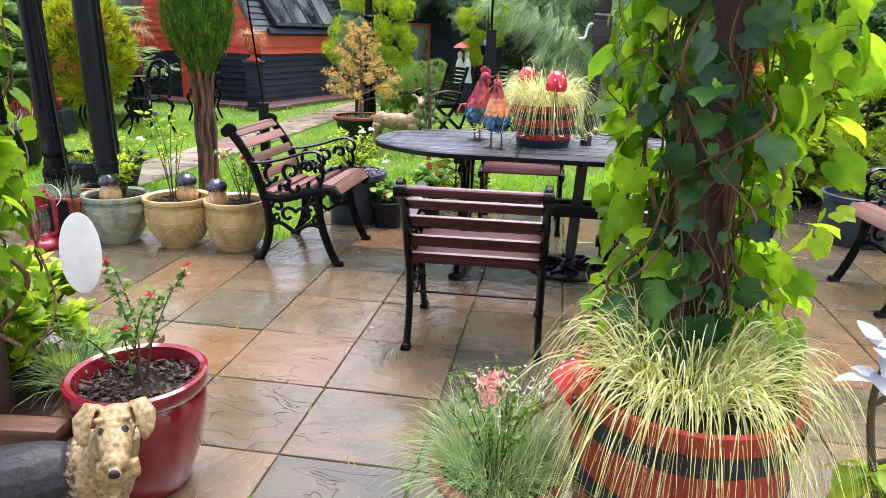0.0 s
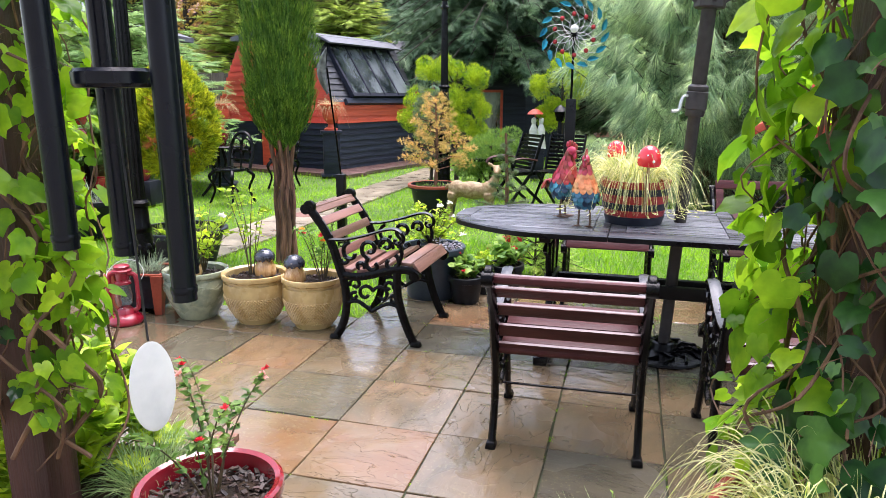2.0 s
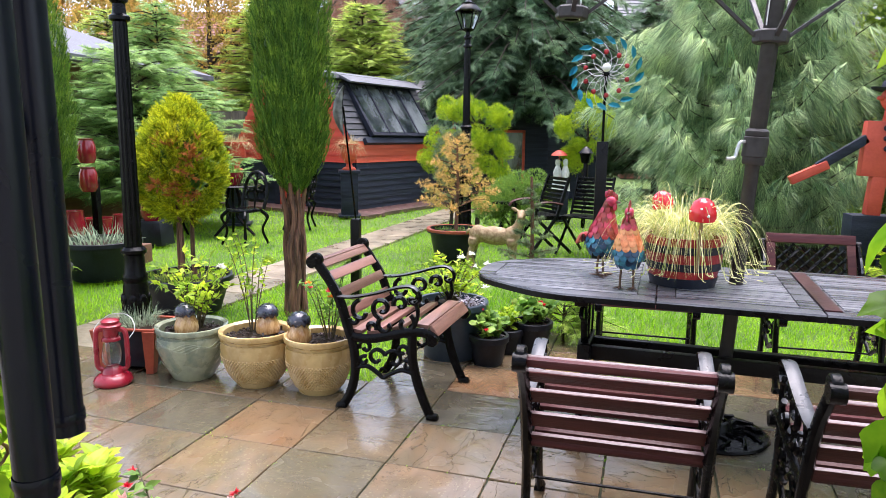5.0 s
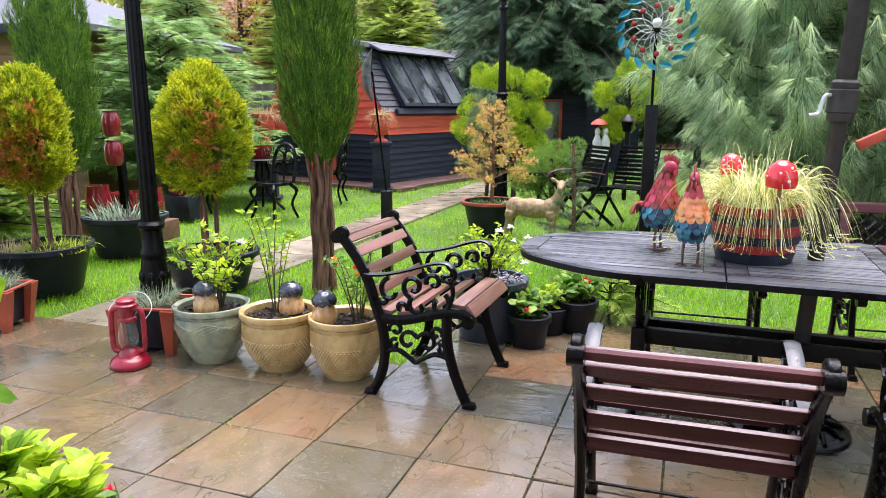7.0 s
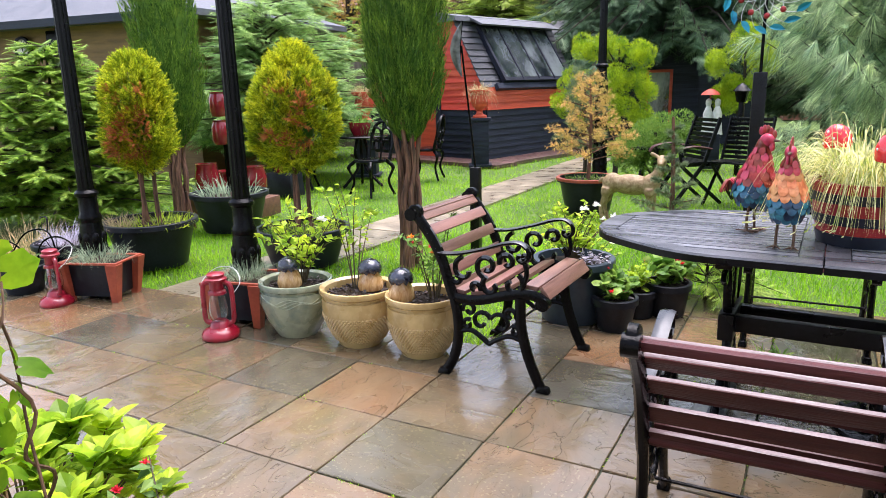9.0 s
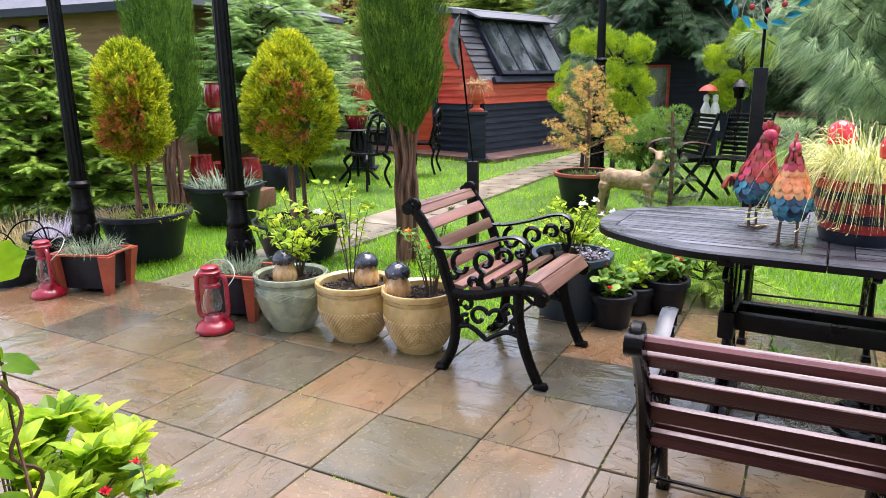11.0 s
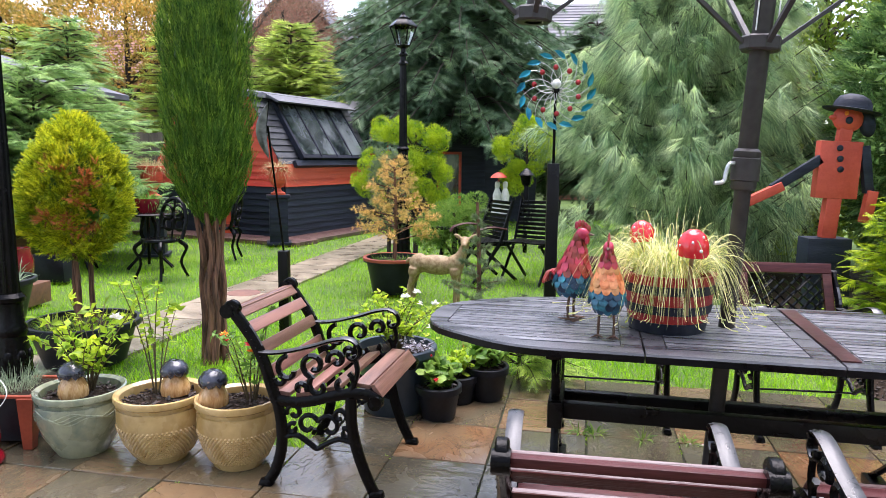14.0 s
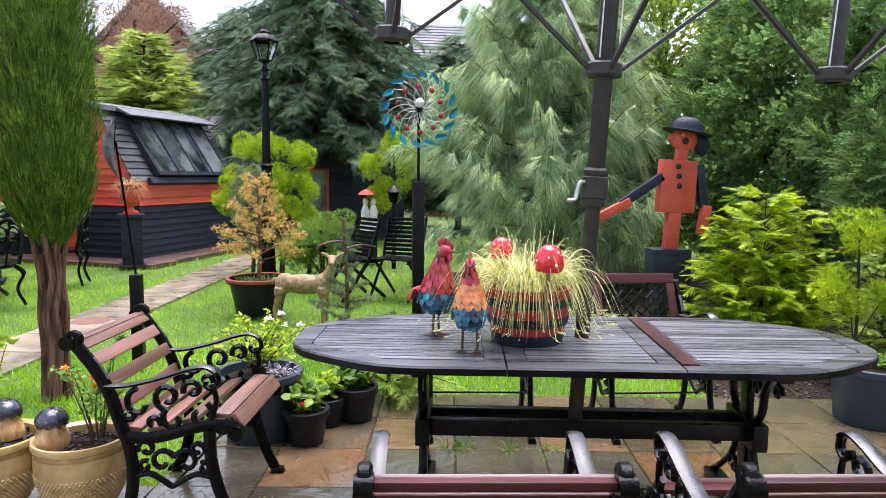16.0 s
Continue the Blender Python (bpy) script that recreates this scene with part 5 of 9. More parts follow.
def barrel(name, label, at, r_rim, r_foot, h, bands, staves=22, paint=M_TUBRED):
    p = thing(name, label, "planter", at, 7)
    prof = [(r_foot, 0.0), (r_foot + (r_rim - r_foot) * 0.62, h * 0.45), (r_rim, h)]
    for k in range(staves):
        bm = bmesh.new()
        a0, a1 = 2 * math.pi * (k + 0.006) / staves, 2 * math.pi * (k + 0.994) / staves
        for thick in (0,):
            vo = [[bm.verts.new((r * math.cos(a), r * math.sin(a), z)) for a in (a0, (a0 + a1) / 2, a1)] for r, z in prof]
            vi = [[bm.verts.new(((r - 0.018) * math.cos(a), (r - 0.018) * math.sin(a), z)) for a in (a0, (a0 + a1) / 2, a1)] for r, z in prof]
        for i in range(2):
            for j in range(2):
                bm.faces.new((vo[i][j], vo[i][j + 1], vo[i + 1][j + 1], vo[i + 1][j]))
                bm.faces.new((vi[i][j + 1], vi[i][j], vi[i + 1][j], vi[i + 1][j + 1]))
            bm.faces.new((vo[i][0], vo[i + 1][0], vi[i + 1][0], vi[i][0]))
            bm.faces.new((vo[i][2], vi[i][2], vi[i + 1][2], vo[i + 1][2]))
        for j in range(2):
            bm.faces.new((vo[2][j], vo[2][j + 1], vi[2][j + 1], vi[2][j]))
            bm.faces.new((vo[0][j + 1], vo[0][j], vi[0][j], vi[0][j + 1]))
        part("stave", bm, paint, p)
    for z, hh in bands:
        bm = bmesh.new()
        r0, r1 = body_radius(prof, z - hh / 2), body_radius(prof, z + hh / 2)
        lathe(bm, [(r0 - 0.002, z - hh / 2), (r0 + 0.005, z - hh / 2), (r1 + 0.005, z + hh / 2), (r1 - 0.002, z + hh / 2)], 40)
        part("hoop", bm, M_TUBBAND, p)
    bm = bmesh.new()
    lathe(bm, [(r_rim - 0.02, h - 0.03), (r_rim * 0.5, h - 0.02), (0, h - 0.018)], 24)
    part("soil", bm, M_SOIL, p)
    return p


barrel("barrel_planter", "rust-red half-barrel planter with dark hoops, on the table", (0.740, 3.66, TZ), 0.178, 0.138, 0.225, ((0.022, 0.044), (0.095, 0.034), (0.172, 0.034)), paint=M_TUBRED2)
barrel("barrel_planter", "rust-red half-barrel tub with dark green hoops on the slabs", (0.880, 1.19, 0), 0.252, 0.185, 0.60, ((0.15, 0.05), (0.38, 0.05), (0.532, 0.046)))


def toadstool(at, k, tilt, rz, stem=0.22):
    p = thing("toadstool_ornament", "glossy red toadstool ornament with white spots on a stick", "ornament", at, rz, "red toadstools")
    m = pose(0, 0, 0, tilt, 0, 0)
    bm = bmesh.new()
    sweep(bm, [m @ Vector((0, 0, -stem * k)), m @ Vector((0, 0, 0.01 * k))], 0.007 * k, None, 10)
    part("stem", bm, M_DEER, p, "tan stick")
    bm = bmesh.new()
    lathe(bm, [(0.01 * k, 0.0), (0.048 * k, -0.010 * k), (0.053 * k, 0.004 * k), (0.050 * k, 0.034 * k), (0.037 * k, 0.062 * k), (0.016 * k, 0.077 * k), (0, 0.079 * k)], 24)
    bmesh.ops.transform(bm, matrix=m, verts=bm.verts)
    part("cap", bm, M_CAPRED, p)
    g = random.Random(int(rz) + 3)
    for j in range(12):
        a, z = j * 2.4, 0.006 + 0.062 * (j / 12)
        r = math.sqrt(max(0.0, 1 - (z / 0.080) ** 2)) * 0.0525
        bm = bmesh.new()
        blob(bm, tuple(m @ Vector((r * k * math.cos(a), r * k * math.sin(a), z * k))), (0.004 + 0.003 * g.random()) * k, seg=8)
        part("spot", bm, M_WHITE, p)


toadstool((0.775, 3.47, TZ + 0.325), 1.1, 6, 10)
toadstool((0.640, 3.70, TZ + 0.345), 0.95, -8, 60, 0.20)
toadstool((0.628, 1.225, 0.535), 1.12, -52, -86, 0.10)


def sedge(name, at, r, n, lmin, lmax, width, material, label, seed, up=0.9, droop=1.0, category="ornamental grass", seg=6, bend=2.3, floor=None, tilt=0.55):
    """A fountain of arching blades."""
    g = np.random.default_rng(seed)
    a, q = g.uniform(0, 2 * np.pi, n), r * np.sqrt(g.random(n))
    base = np.column_stack([q * np.cos(a), q * np.sin(a), np.zeros(n)])
    out = a + g.normal(0, 0.5, n)
    t = np.abs(g.normal(tilt, 0.34, n))
    way = np.column_stack([np.cos(out) * t, np.sin(out) * t, np.full(n, up)])
    geo = (g.uniform(lmin, lmax, n), width * g.uniform(0.6, 1.2, n), droop * g.uniform(0.6, 1.15, n) * (0.55 + 0.75 * t))
    p = thing(name, label, category, at)
    k = int(np.median(np.arange(n)))
    order = np.argsort(t)
    for nm, pick_ in (("inner_foliage", order[:k]), ("outer_foliage", order[k:])):
        V, F = blades(base[pick_], way[pick_], *(q[pick_] for q in geo), seg, g, bend)
        if floor is not None:
            V[:, 2] = np.maximum(V[:, 2], floor + 0.01 * g.random(len(V)))
        part(nm, npmesh(nm, V, F, True), material, p)
    return p


sedge("sedge_clump", (0.735, 3.66, TZ + 0.20), 0.11, 760, 0.25, 0.52, 0.0058, M_CAREX, "arching yellow-green variegated sedge in the barrel on the table", 5, 1.15, 1.05, seg=12, bend=2.8, floor=-0.12, tilt=0.72)
sedge("sedge_clump", (0.885, 1.19, 0.575), 0.13, 860, 0.24, 0.52, 0.0052, M_CAREX, "arching yellow-green variegated sedge in the tub", 6, 0.90, 1.15, seg=12, bend=2.8, tilt=0.72)
sedge("fescue_clump", (-2.30, 3.985, 0.255), 0.12, 420, 0.09, 0.20, 0.0035, M_FESCUE, "blue-grey fescue tufts in the trough", 8, 1.0, 0.5, seg=3)
sedge("fescue_clump", (-3.54, 4.06, 0.25), 0.16, 520, 0.08, 0.20, 0.0035, M_FESCUE, "blue-grey fescue tufts in the trough", 9, 1.0, 0.5, seg=3)

# ---- wind chime ----
chime = thing("wind_chime", "large black tubular wind chime with white sail hanging from the rafter", "wind chime")
chime.matrix_basis = pose(-0.327, 0.885, 2.445, 0, -1.0, 0) @ pose(0, 0, -2.445)
TOPZ = 1.98
bm = bmesh.new()
lathe(bm, [(0, TOPZ + 0.02), (0.095, TOPZ + 0.02), (0.098, TOPZ + 0.03), (0.095, TOPZ + 0.042), (0, TOPZ + 0.045)], 28)
part("top_disc", bm, M_CHIME, chime)
bm = bmesh.new()
lathe(bm, [(0, 1.388), (0.050, 1.388), (0.054, 1.393), (0.054, 1.409), (0.050, 1.414), (0, 1.414)], 28)
part("striker", bm, M_CHIME, chime)
for x, y, z in ((0.088, -0.017, 1.083), (-0.051, 0.060, 1.131), (-0.060, -0.060, 1.166), (0.045, 0.072, 1.10)):
    bm = bmesh.new()
    lathe(bm, [(0.0145, z + 0.01), (0.0145, z), (0.0175, z), (0.0175, TOPZ - 0.03), (0.0, TOPZ - 0.03)], 22, (x, y, 0))
    tube = part("tube", bm, M_CHIME, chime)
    bm = bmesh.new()
    lathe(bm, [(0.0185, z + 0.012), (0.0190, z + 0.014), (0.0190, z + 0.020), (0.0185, z + 0.022)], 22, (x, y, 0))
    part("end_ring", bm, M_CHIME, tube)
    bm = bmesh.new()
    sweep(bm, [(x, y, TOPZ - 0.03), (x * 0.9, y * 0.9, TOPZ + 0.03)], 0.002, None, 5)
    part("cord", bm, M_CLOTH, tube)
bm = bmesh.new()
sweep(bm, [(0, 0, TOPZ + 0.03), (0, 0, 2.445)], 0.0025, None, 5)
part("hanging_cord", bm, M_CLOTH, chime)
bm = bmesh.new()
sweep(bm, smooth_line([(0, 0, TOPZ + 0.03), (0, 0, 1.4), (0.01, 0, 1.01)], 5), 0.0018, None, 5)
part("sail_cord", bm, M_CLOTH, chime)
bm = bmesh.new()
blob(bm, (0.01, 0, 0.935), 0.074, (0.50, 0.035, 1.0), (0, 0, 58), 24)
part("sail", bm, M_SAIL, chime, "white oval sail")


# ---- plants near the patio ----
def waves(p, seed, freq, k=6):
    """Smooth uneven numbers about 0 at points, for lumpy crowns."""
    g = np.random.default_rng(seed)
    w, ph = g.normal(0, freq, (k, 3)), g.uniform(0, 6.28, k)
    return np.sin(p @ w.T + ph).mean(1)


def foliage(name, geo, material, parent=None, label=""):
    ob = part(name, npmesh(name, *geo), material, parent, label)
    return ob


def trunk_line(bm, pts, r0, r1, n=8):
    line = smooth_line(pts, 5)
    k = len(line)
    sweep(bm, line, [r0 + (r1 - r0) * i / (k - 1) for i in range(k)], None, n)


def plant(name, label, category, at, stems, h, spread, leaves, size, tpl, leaf_mat, seed, stem_r=0.004, stem_mat=None, start=0.3, up=0.3, base_r=0.02, flowers=(), group=""):
    """Stems that fan out from the soil, leaves along them, and flowers at some tips."""
    g = np.random.default_rng(seed)
    p = thing(name, label, category, at, g.uniform(0, 360), group)
    bm = bmesh.new()
    pos, way = [], []
    tips = []
    for s in range(stems):
        a = 2 * np.pi * (s + g.uniform(-0.3, 0.3)) / stems
        b = base_r * g.random()
        hh, sp = h * g.uniform(0.55, 1.0), spread * g.uniform(0.2, 1.0)
        line = smooth_line([(b * np.cos(a), b * np.sin(a), -0.01), (b * np.cos(a) + sp * 0.25 * np.cos(a), b * np.sin(a) + sp * 0.25 * np.sin(a), hh * 0.4), (sp * 0.65 * np.cos(a + 0.2), sp * 0.65 * np.sin(a + 0.2), hh * 0.78), (sp * np.cos(a + 0.3), sp * np.sin(a + 0.3), hh)], 4)
        k = len(line)
        sweep(bm, line, [stem_r * (1 - 0.7 * i / k) for i in range(k)], None, 5)
        tips.append(line[-1])
        n = max(1, leaves // stems)
        t = start + (1 - start) * g.random(n)
        idx = np.clip((t * (k - 1)).astype(int), 0, k - 2)
        L = np.array(line)
        f = (t * (k - 1) - idx)[:, None]
        q = L[idx] * (1 - f) + L[idx + 1] * f
        d = unit(np.column_stack([g.normal(0, 1, n), g.normal(0, 1, n), g.normal(up, 0.5, n)]))
        pos.append(q)
        way.append(d)
    part("stemwork", bm, stem_mat or M_STEM, p)
    pos, way = np.concatenate(pos), np.concatenate(way)
    nor = unit(g.normal(0, 0.5, (len(pos), 3)) + [0, 0, 1.0])
    foliage("foliage", scatter(*tpl, pos, way, nor, size * g.uniform(0.55, 1.15, len(pos))), leaf_mat, p)
    for mat_f, count, rad in flowers:
        for c in range(count):
            t = tips[int(g.integers(len(tips)))] if c >= len(tips) else tips[(c * 3) % len(tips)]
            n = 14
            o = np.tile(np.array(t) + g.normal(0, 0.012, 3) + [0, 0, rad * 0.3], (n, 1))
            d = sphere_ways(n, g)
            d[:, 2] = np.abs(d[:, 2])
            foliage("flower", scatter(*LEAF, o, d, unit(g.normal(0, 0.6, (n, 3)) + [0, 0, 1]), rad), mat_f, p)
    return p


# ivy on the pergola posts
def ivy(px, py, n, z0, z1, r0, seed, lean, big=1.0, shade=0.42, reach=0.25, vines=46, root=0.0, bare_front=0.62):
    g = np.random.default_rng(seed)
    p = thing("ivy", "glossy green ivy climbing the pergola post with brown stems", "climber", (px, py, 0))
    for k in range(vines):
        a = g.uniform(0, 6.28)
        bm = bmesh.new()
        pts = []
        z = root + (z0 - root) * g.random()
        wide = 0.16 if k % 3 == 0 else 0.05
        while z < z1:
            a += g.normal(0, 0.5)
            r = 0.072 + wide * g.random() + (0.07 if g.random() < 0.12 else 0)
            pts.append((r * np.cos(a), r * np.sin(a), z))
            z += g.uniform(0.08, 0.20)
        if len(pts) > 2:
            trunk_line(bm, pts, 0.0020 + 0.0058 * g.random() ** 2, 0.0015, 6)
            part("vine", bm, M_VINE, p)
    a = g.uniform(0, 2 * np.pi, n)
    z = z0 + (z1 - z0) * g.random(n)
    r = r0 * (0.40 + 0.75 * g.random(n) ** 0.8) * (1 + 0.6 * waves(np.column_stack([np.cos(a) * 2, np.sin(a) * 2, z * 3.0]), seed, 1.6))
    r = np.minimum(r, reach)
    out = np.column_stack([np.cos(a), np.sin(a), np.zeros(n)])
    pos = out * r[:, None] + np.column_stack([np.zeros(n), np.zeros(n), z]) + lean * np.clip(g.random(n), 0, 1)[:, None]
    way = unit(out * 0.5 + g.normal(0, 0.5, (n, 3)) + [0, 0, -0.7])
    nor = unit(out + g.normal(0, 0.5, (n, 3)) + [0, 0, 0.4])
    size = (0.035 + 0.075 * g.random(n) ** 1.4) * big
    # leaves on the camera side and deep inside get shade through a darker colour
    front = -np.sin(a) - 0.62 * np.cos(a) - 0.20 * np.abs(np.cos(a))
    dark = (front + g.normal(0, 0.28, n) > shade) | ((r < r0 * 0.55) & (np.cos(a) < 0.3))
    keep = ~((front > 0.25) & (g.random(n) < 0.5)) & ~((np.sin(a) < -0.3) & (np.cos(a) > -0.1) & (g.random(n) < bare_front))
    pos, way, nor, size, dark, out, n = pos[keep], way[keep], nor[keep], size[keep], dark[keep], out[keep], int(keep.sum())
    for nm, pick_, m, lab, k in (("foliage", ~dark, M_IVY, "bright yellow-green leaves", 1.0), ("shaded_foliage", dark, M_IVYD, "dark green leaves with front and inner shade in their colour", 0.9)):
        geo = scatter(*IVY, pos[pick_] * ([0.88, 0.88, 1] if nm == "shaded_foliage" else [1, 1, 1]), way[pick_], nor[pick_], size[pick_] * k, g.uniform(0.8, 1.1, int(pick_.sum())))
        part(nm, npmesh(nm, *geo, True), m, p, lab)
    m = n // 2
    q = pos[:m]
    b = q - way[:m] * 0.01
    tagged(foliage("stalkwork", blades(b, -out[:m] + g.normal(0, 0.4, (m, 3)) + [0, 0, 0.4], 0.09, 0.003, 0.3, 3, g), M_VINE, p), "thin brown leaf stalks", kind="stuff")


ivy(*PIL_R, 1650, 0.60, 2.30, 0.225, 21, np.array([0.0, -0.09, 0]), 1.0, 0.66, vines=32)
ivy(*PIL_L, 1350, 0.62, 2.30, 0.20, 22, np.array([0.02, -0.02, 0]), 0.75, 0.85, 0.19, 26, 0.42, 0.0)

# plants in the three jars
plant("herb_plant", "fresh yellow-green bush with a white flower in the sage jar", "plant", (-1.88, 3.95, 0.27), 17, 0.46, 0.30, 330, 0.058, LEAF, M_SHRUB, 31, flowers=((M_PETALW, 1, 0.035),))
plant("rose_bush", "sparse twiggy rose with few leaves in the buff jar", "plant", (-1.53, 3.92, 0.27), 6, 0.56, 0.22, 130, 0.050, LEAF, M_SHRUB, 32, stem_r=0.004)
plant("rose_bush", "rose with crimson bloom and orange marigolds", "plant", (-1.05, 3.89, 0.27), 9, 0.46, 0.20, 180, 0.046, LEAF, M_HERB, 33, stem_r=0.004, flowers=((M_PETALR, 2, 0.032), (M_PETALO, 2, 0.024)))

# foreground: oxblood pot with a rose
pot("glazed_pot", "large oxblood-red glazed pot with studded collar", (-0.565, 1.515, 0), [(0, 0), (0.115, 0), (0.122, 0.012), (0.165, 0.13), (0.186, 0.25), (0.187, 0.30), (0.180, 0.312), (0.192, 0.322), (0.197, 0.345), (0.195, 0.362), (0.186, 0.368), (0.172, 0.362), (0.168, 0.34), (0.165, 0.27)], M_REDGLAZE, 0.168, 0.315, 260, seed=14)
plant("rose_bush", "young rose with red buds and pink bloom", "plant", (-0.565, 1.53, 0.315), 7, 0.40, 0.26, 260, 0.036, LEAF, M_ROSE, 34, stem_r=0.0035, flowers=((M_PETALP, 2, 0.02), (M_PETALR, 5, 0.014)))

# timber box with shrub and fescue
tbox = thing("timber_planter", "brown timber planter box with dark liner beside the post", "planter")
for k, z in enumerate((0.07, 0.205)):
    bm = bmesh.new()
    box(bm, -1.25, 1.335, z, 1.10, 0.035, 0.128, 0.006)
    part("front_board", bm, M_BOXWOOD, tbox)
    bm = bmesh.new()
    box(bm, -0.715, 1.62, z, 0.035, 0.60, 0.128, 0.006)
    part("side_board", bm, M_BOXWOOD, tbox)
bm = bmesh.new()
box(bm, -1.25, 1.325, 0.285, 1.14, 0.075, 0.028, 0.006)
part("front_capping", bm, M_BOXWOOD, tbox)
bm = bmesh.new()
box(bm, -0.705, 1.64, 0.285, 0.07, 0.55, 0.028, 0.006)
part("side_capping", bm, M_BOXWOOD, tbox)
bm = bmesh.new()
box(bm, -1.25, 1.62, 0.12, 1.02, 0.52, 0.235)
part("soil", bm, M_SOIL, tbox)


def rosette_shrub(name, label, at, n, r, h, seed, material, size=0.065, per=9):
    """A shrub whose shoots end in whorls of narrow leaves."""
    g = np.random.default_rng(seed)
    p = thing(name, label, "shrub", at)
    bm = bmesh.new()
    pos, way, nor = [], [], []
    for k in range(n):
        a, q = g.uniform(0, 6.28), r * math.sqrt(g.random())
        tip = np.array([q * np.cos(a), q * np.sin(a), h * (0.12 + 0.88 * g.random()) * (1 - 0.35 * q / r)])
        trunk_line(bm, [(tip[0] * 0.15, tip[1] * 0.15, 0), (tip[0] * 0.6, tip[1] * 0.6, tip[2] * 0.55), tuple(tip)], 0.005, 0.002, 5)
        ax = unit(np.array([tip[0], tip[1], 0.35 + 0.3 * g.random()]))
        for lvl in range(2):
            for j in range(per):
                b = 2 * np.pi * j / per + lvl * 0.4 + g.normal(0, 0.2)
                d = np.array([np.cos(b), np.sin(b), 0.25 + 0.45 * g.random()]) + ax * 0.4
                pos.append(tip - np.array([0, 0, 0.022 * lvl]))
                way.append(d)
                nor.append(np.array([0, 0, 1.0]) + g.normal(0, 0.3, 3))
    part("stemwork", bm, M_STEM, p)
    pos = np.array(pos)
    foliage("foliage", scatter(*BROAD_LEAF, pos, np.array(way), np.array(nor), size * g.uniform(0.6, 1.2, len(pos))), material, p)
    return p


rosette_shrub("azalea_shrub", "bright yellow-green azalea shrub in the timber box", (-1.15, 1.74, 0.23), 130, 0.31, 0.40, 41, M_SHRUB, 0.075, 7)
sedge("fescue_clump", (-0.83, 1.66, 0.23), 0.07, 600, 0.18, 0.36, 0.0026, M_FINE, "fine blue-grey fescue in the timber box", 42, 1.0, 0.5, seg=4)

# rose-pink pot with fescue and flowers
pot("glazed_pot", "rose-pink embossed pot with a scalloped rim", (0.475, 1.235, 0), [(0, 0), (0.09, 0), (0.10, 0.02), (0.125, 0.15), (0.135, 0.24), (0.150, 0.275), (0.168, 0.295), (0.172, 0.312), (0.160, 0.320), (0.142, 0.312), (0.138, 0.26)], M_PINKGLAZE, 0.14, 0.285, 0)
sedge("fescue_clump", (0.475, 1.235, 0.28), 0.11, 1600, 0.19, 0.37, 0.0022, M_FINE, "fine grey-green fescue spilling from the pink pot", 43, 0.75, 0.55, seg=6)
plant("astilbe_plant", "pink plumed astilbe with fine pale foliage in the pink pot", "plant", (0.47, 1.20, 0.28), 14, 0.30, 0.13, 420, 0.022, LEAF, M_HERB, 44, stem_r=0.0025)
g = np.random.default_rng(45)
n = 170
q = np.column_stack([g.normal(0, 0.017, n), g.normal(0, 0.015, n), g.uniform(0, 0.085, n)])
solo("astilbe_bloom", npmesh("astilbe_bloom", *scatter(*LEAF, q, sphere_ways(n, g) + [0, 0, 0.6], sphere_ways(n, g), 0.015)), M_PETALP, "salmon-pink feathery bloom above the pink pot", "flower", (0.445, 1.19, 0.50), kind="stuff")
n = 90
q = np.column_stack([g.normal(0, 0.05, n), g.normal(0, 0.035, n), g.uniform(0, 0.12, n)])
solo("white_florets", npmesh("white_florets", *scatter(*LEAF, q, sphere_ways(n, g) + [0, 0, 0.6], sphere_ways(n, g), 0.012)), M_PETALW, "spray of tiny white florets above the pink pot", "flower", (0.52, 1.22, 0.47), kind="stuff")

# large-leaved plant in a small black pot at the tub's side
pot("plastic_pot", "small black plastic pot at the foot of the tub", (1.24, 0.99, 0), flared(0.11, 0.22, 0.085), M_BLACKPOT, 0.098, 0.19, 60, seed=6)
hyd = thing("hydrangea_plant", "leggy hydrangea with pale upper and green lower leaves", "plant", (1.24, 0.99, 0.19))
bm = bmesh.new()
trunk_line(bm, [(0, 0, -0.02), (0.01, 0.0, 0.15), (-0.03, 0.01, 0.30), (-0.06, 0.02, 0.46), (-0.05, 0.02, 0.58)], 0.010, 0.006, 7)
trunk_line(bm, [(-0.03, 0.01, 0.34), (0.06, -0.01, 0.39), (0.14, -0.03, 0.38)], 0.006, 0.004, 6)
trunk_line(bm, [(-0.06, 0.02, 0.46), (0.03, 0.05, 0.50), (0.10, 0.05, 0.52)], 0.006, 0.004, 6)
part("stemwork", bm, M_STEM, hyd)
g = np.random.default_rng(46)


def at_nodes(nodes, n, up):
    o = np.array([nodes[i % len(nodes)] for i in range(n)]) + g.normal(0, 0.012, (n, 3))
    a = g.uniform(0, 6.28, n)
    return o, np.column_stack([np.cos(a), np.sin(a), np.full(n, up) + g.normal(0, 0.3, n)]), unit(g.normal(0, 0.3, (n, 3)) + [0, 0, 1])


o, w, nr = at_nodes([(-0.05, 0.02, 0.58), (0.10, 0.05, 0.52), (-0.06, 0.02, 0.52)], 17, 0.0)
foliage("pale_foliage", scatter(*BROAD_LEAF, o, w, nr, g.uniform(0.05, 0.08, 17)), M_HYD, hyd, "pale silvery upper leaves")
o, w, nr = at_nodes([(-0.03, 0.01, 0.32), (0.01, 0, 0.26), (0.14, -0.03, 0.38), (-0.07, -0.01, 0.34)], 20, -0.5)
foliage("green_foliage", scatter(*BROAD_LEAF, o, w, nr, g.uniform(0.06, 0.10, 20)), M_SHRUB, hyd, "fresh green drooping lower leaves")

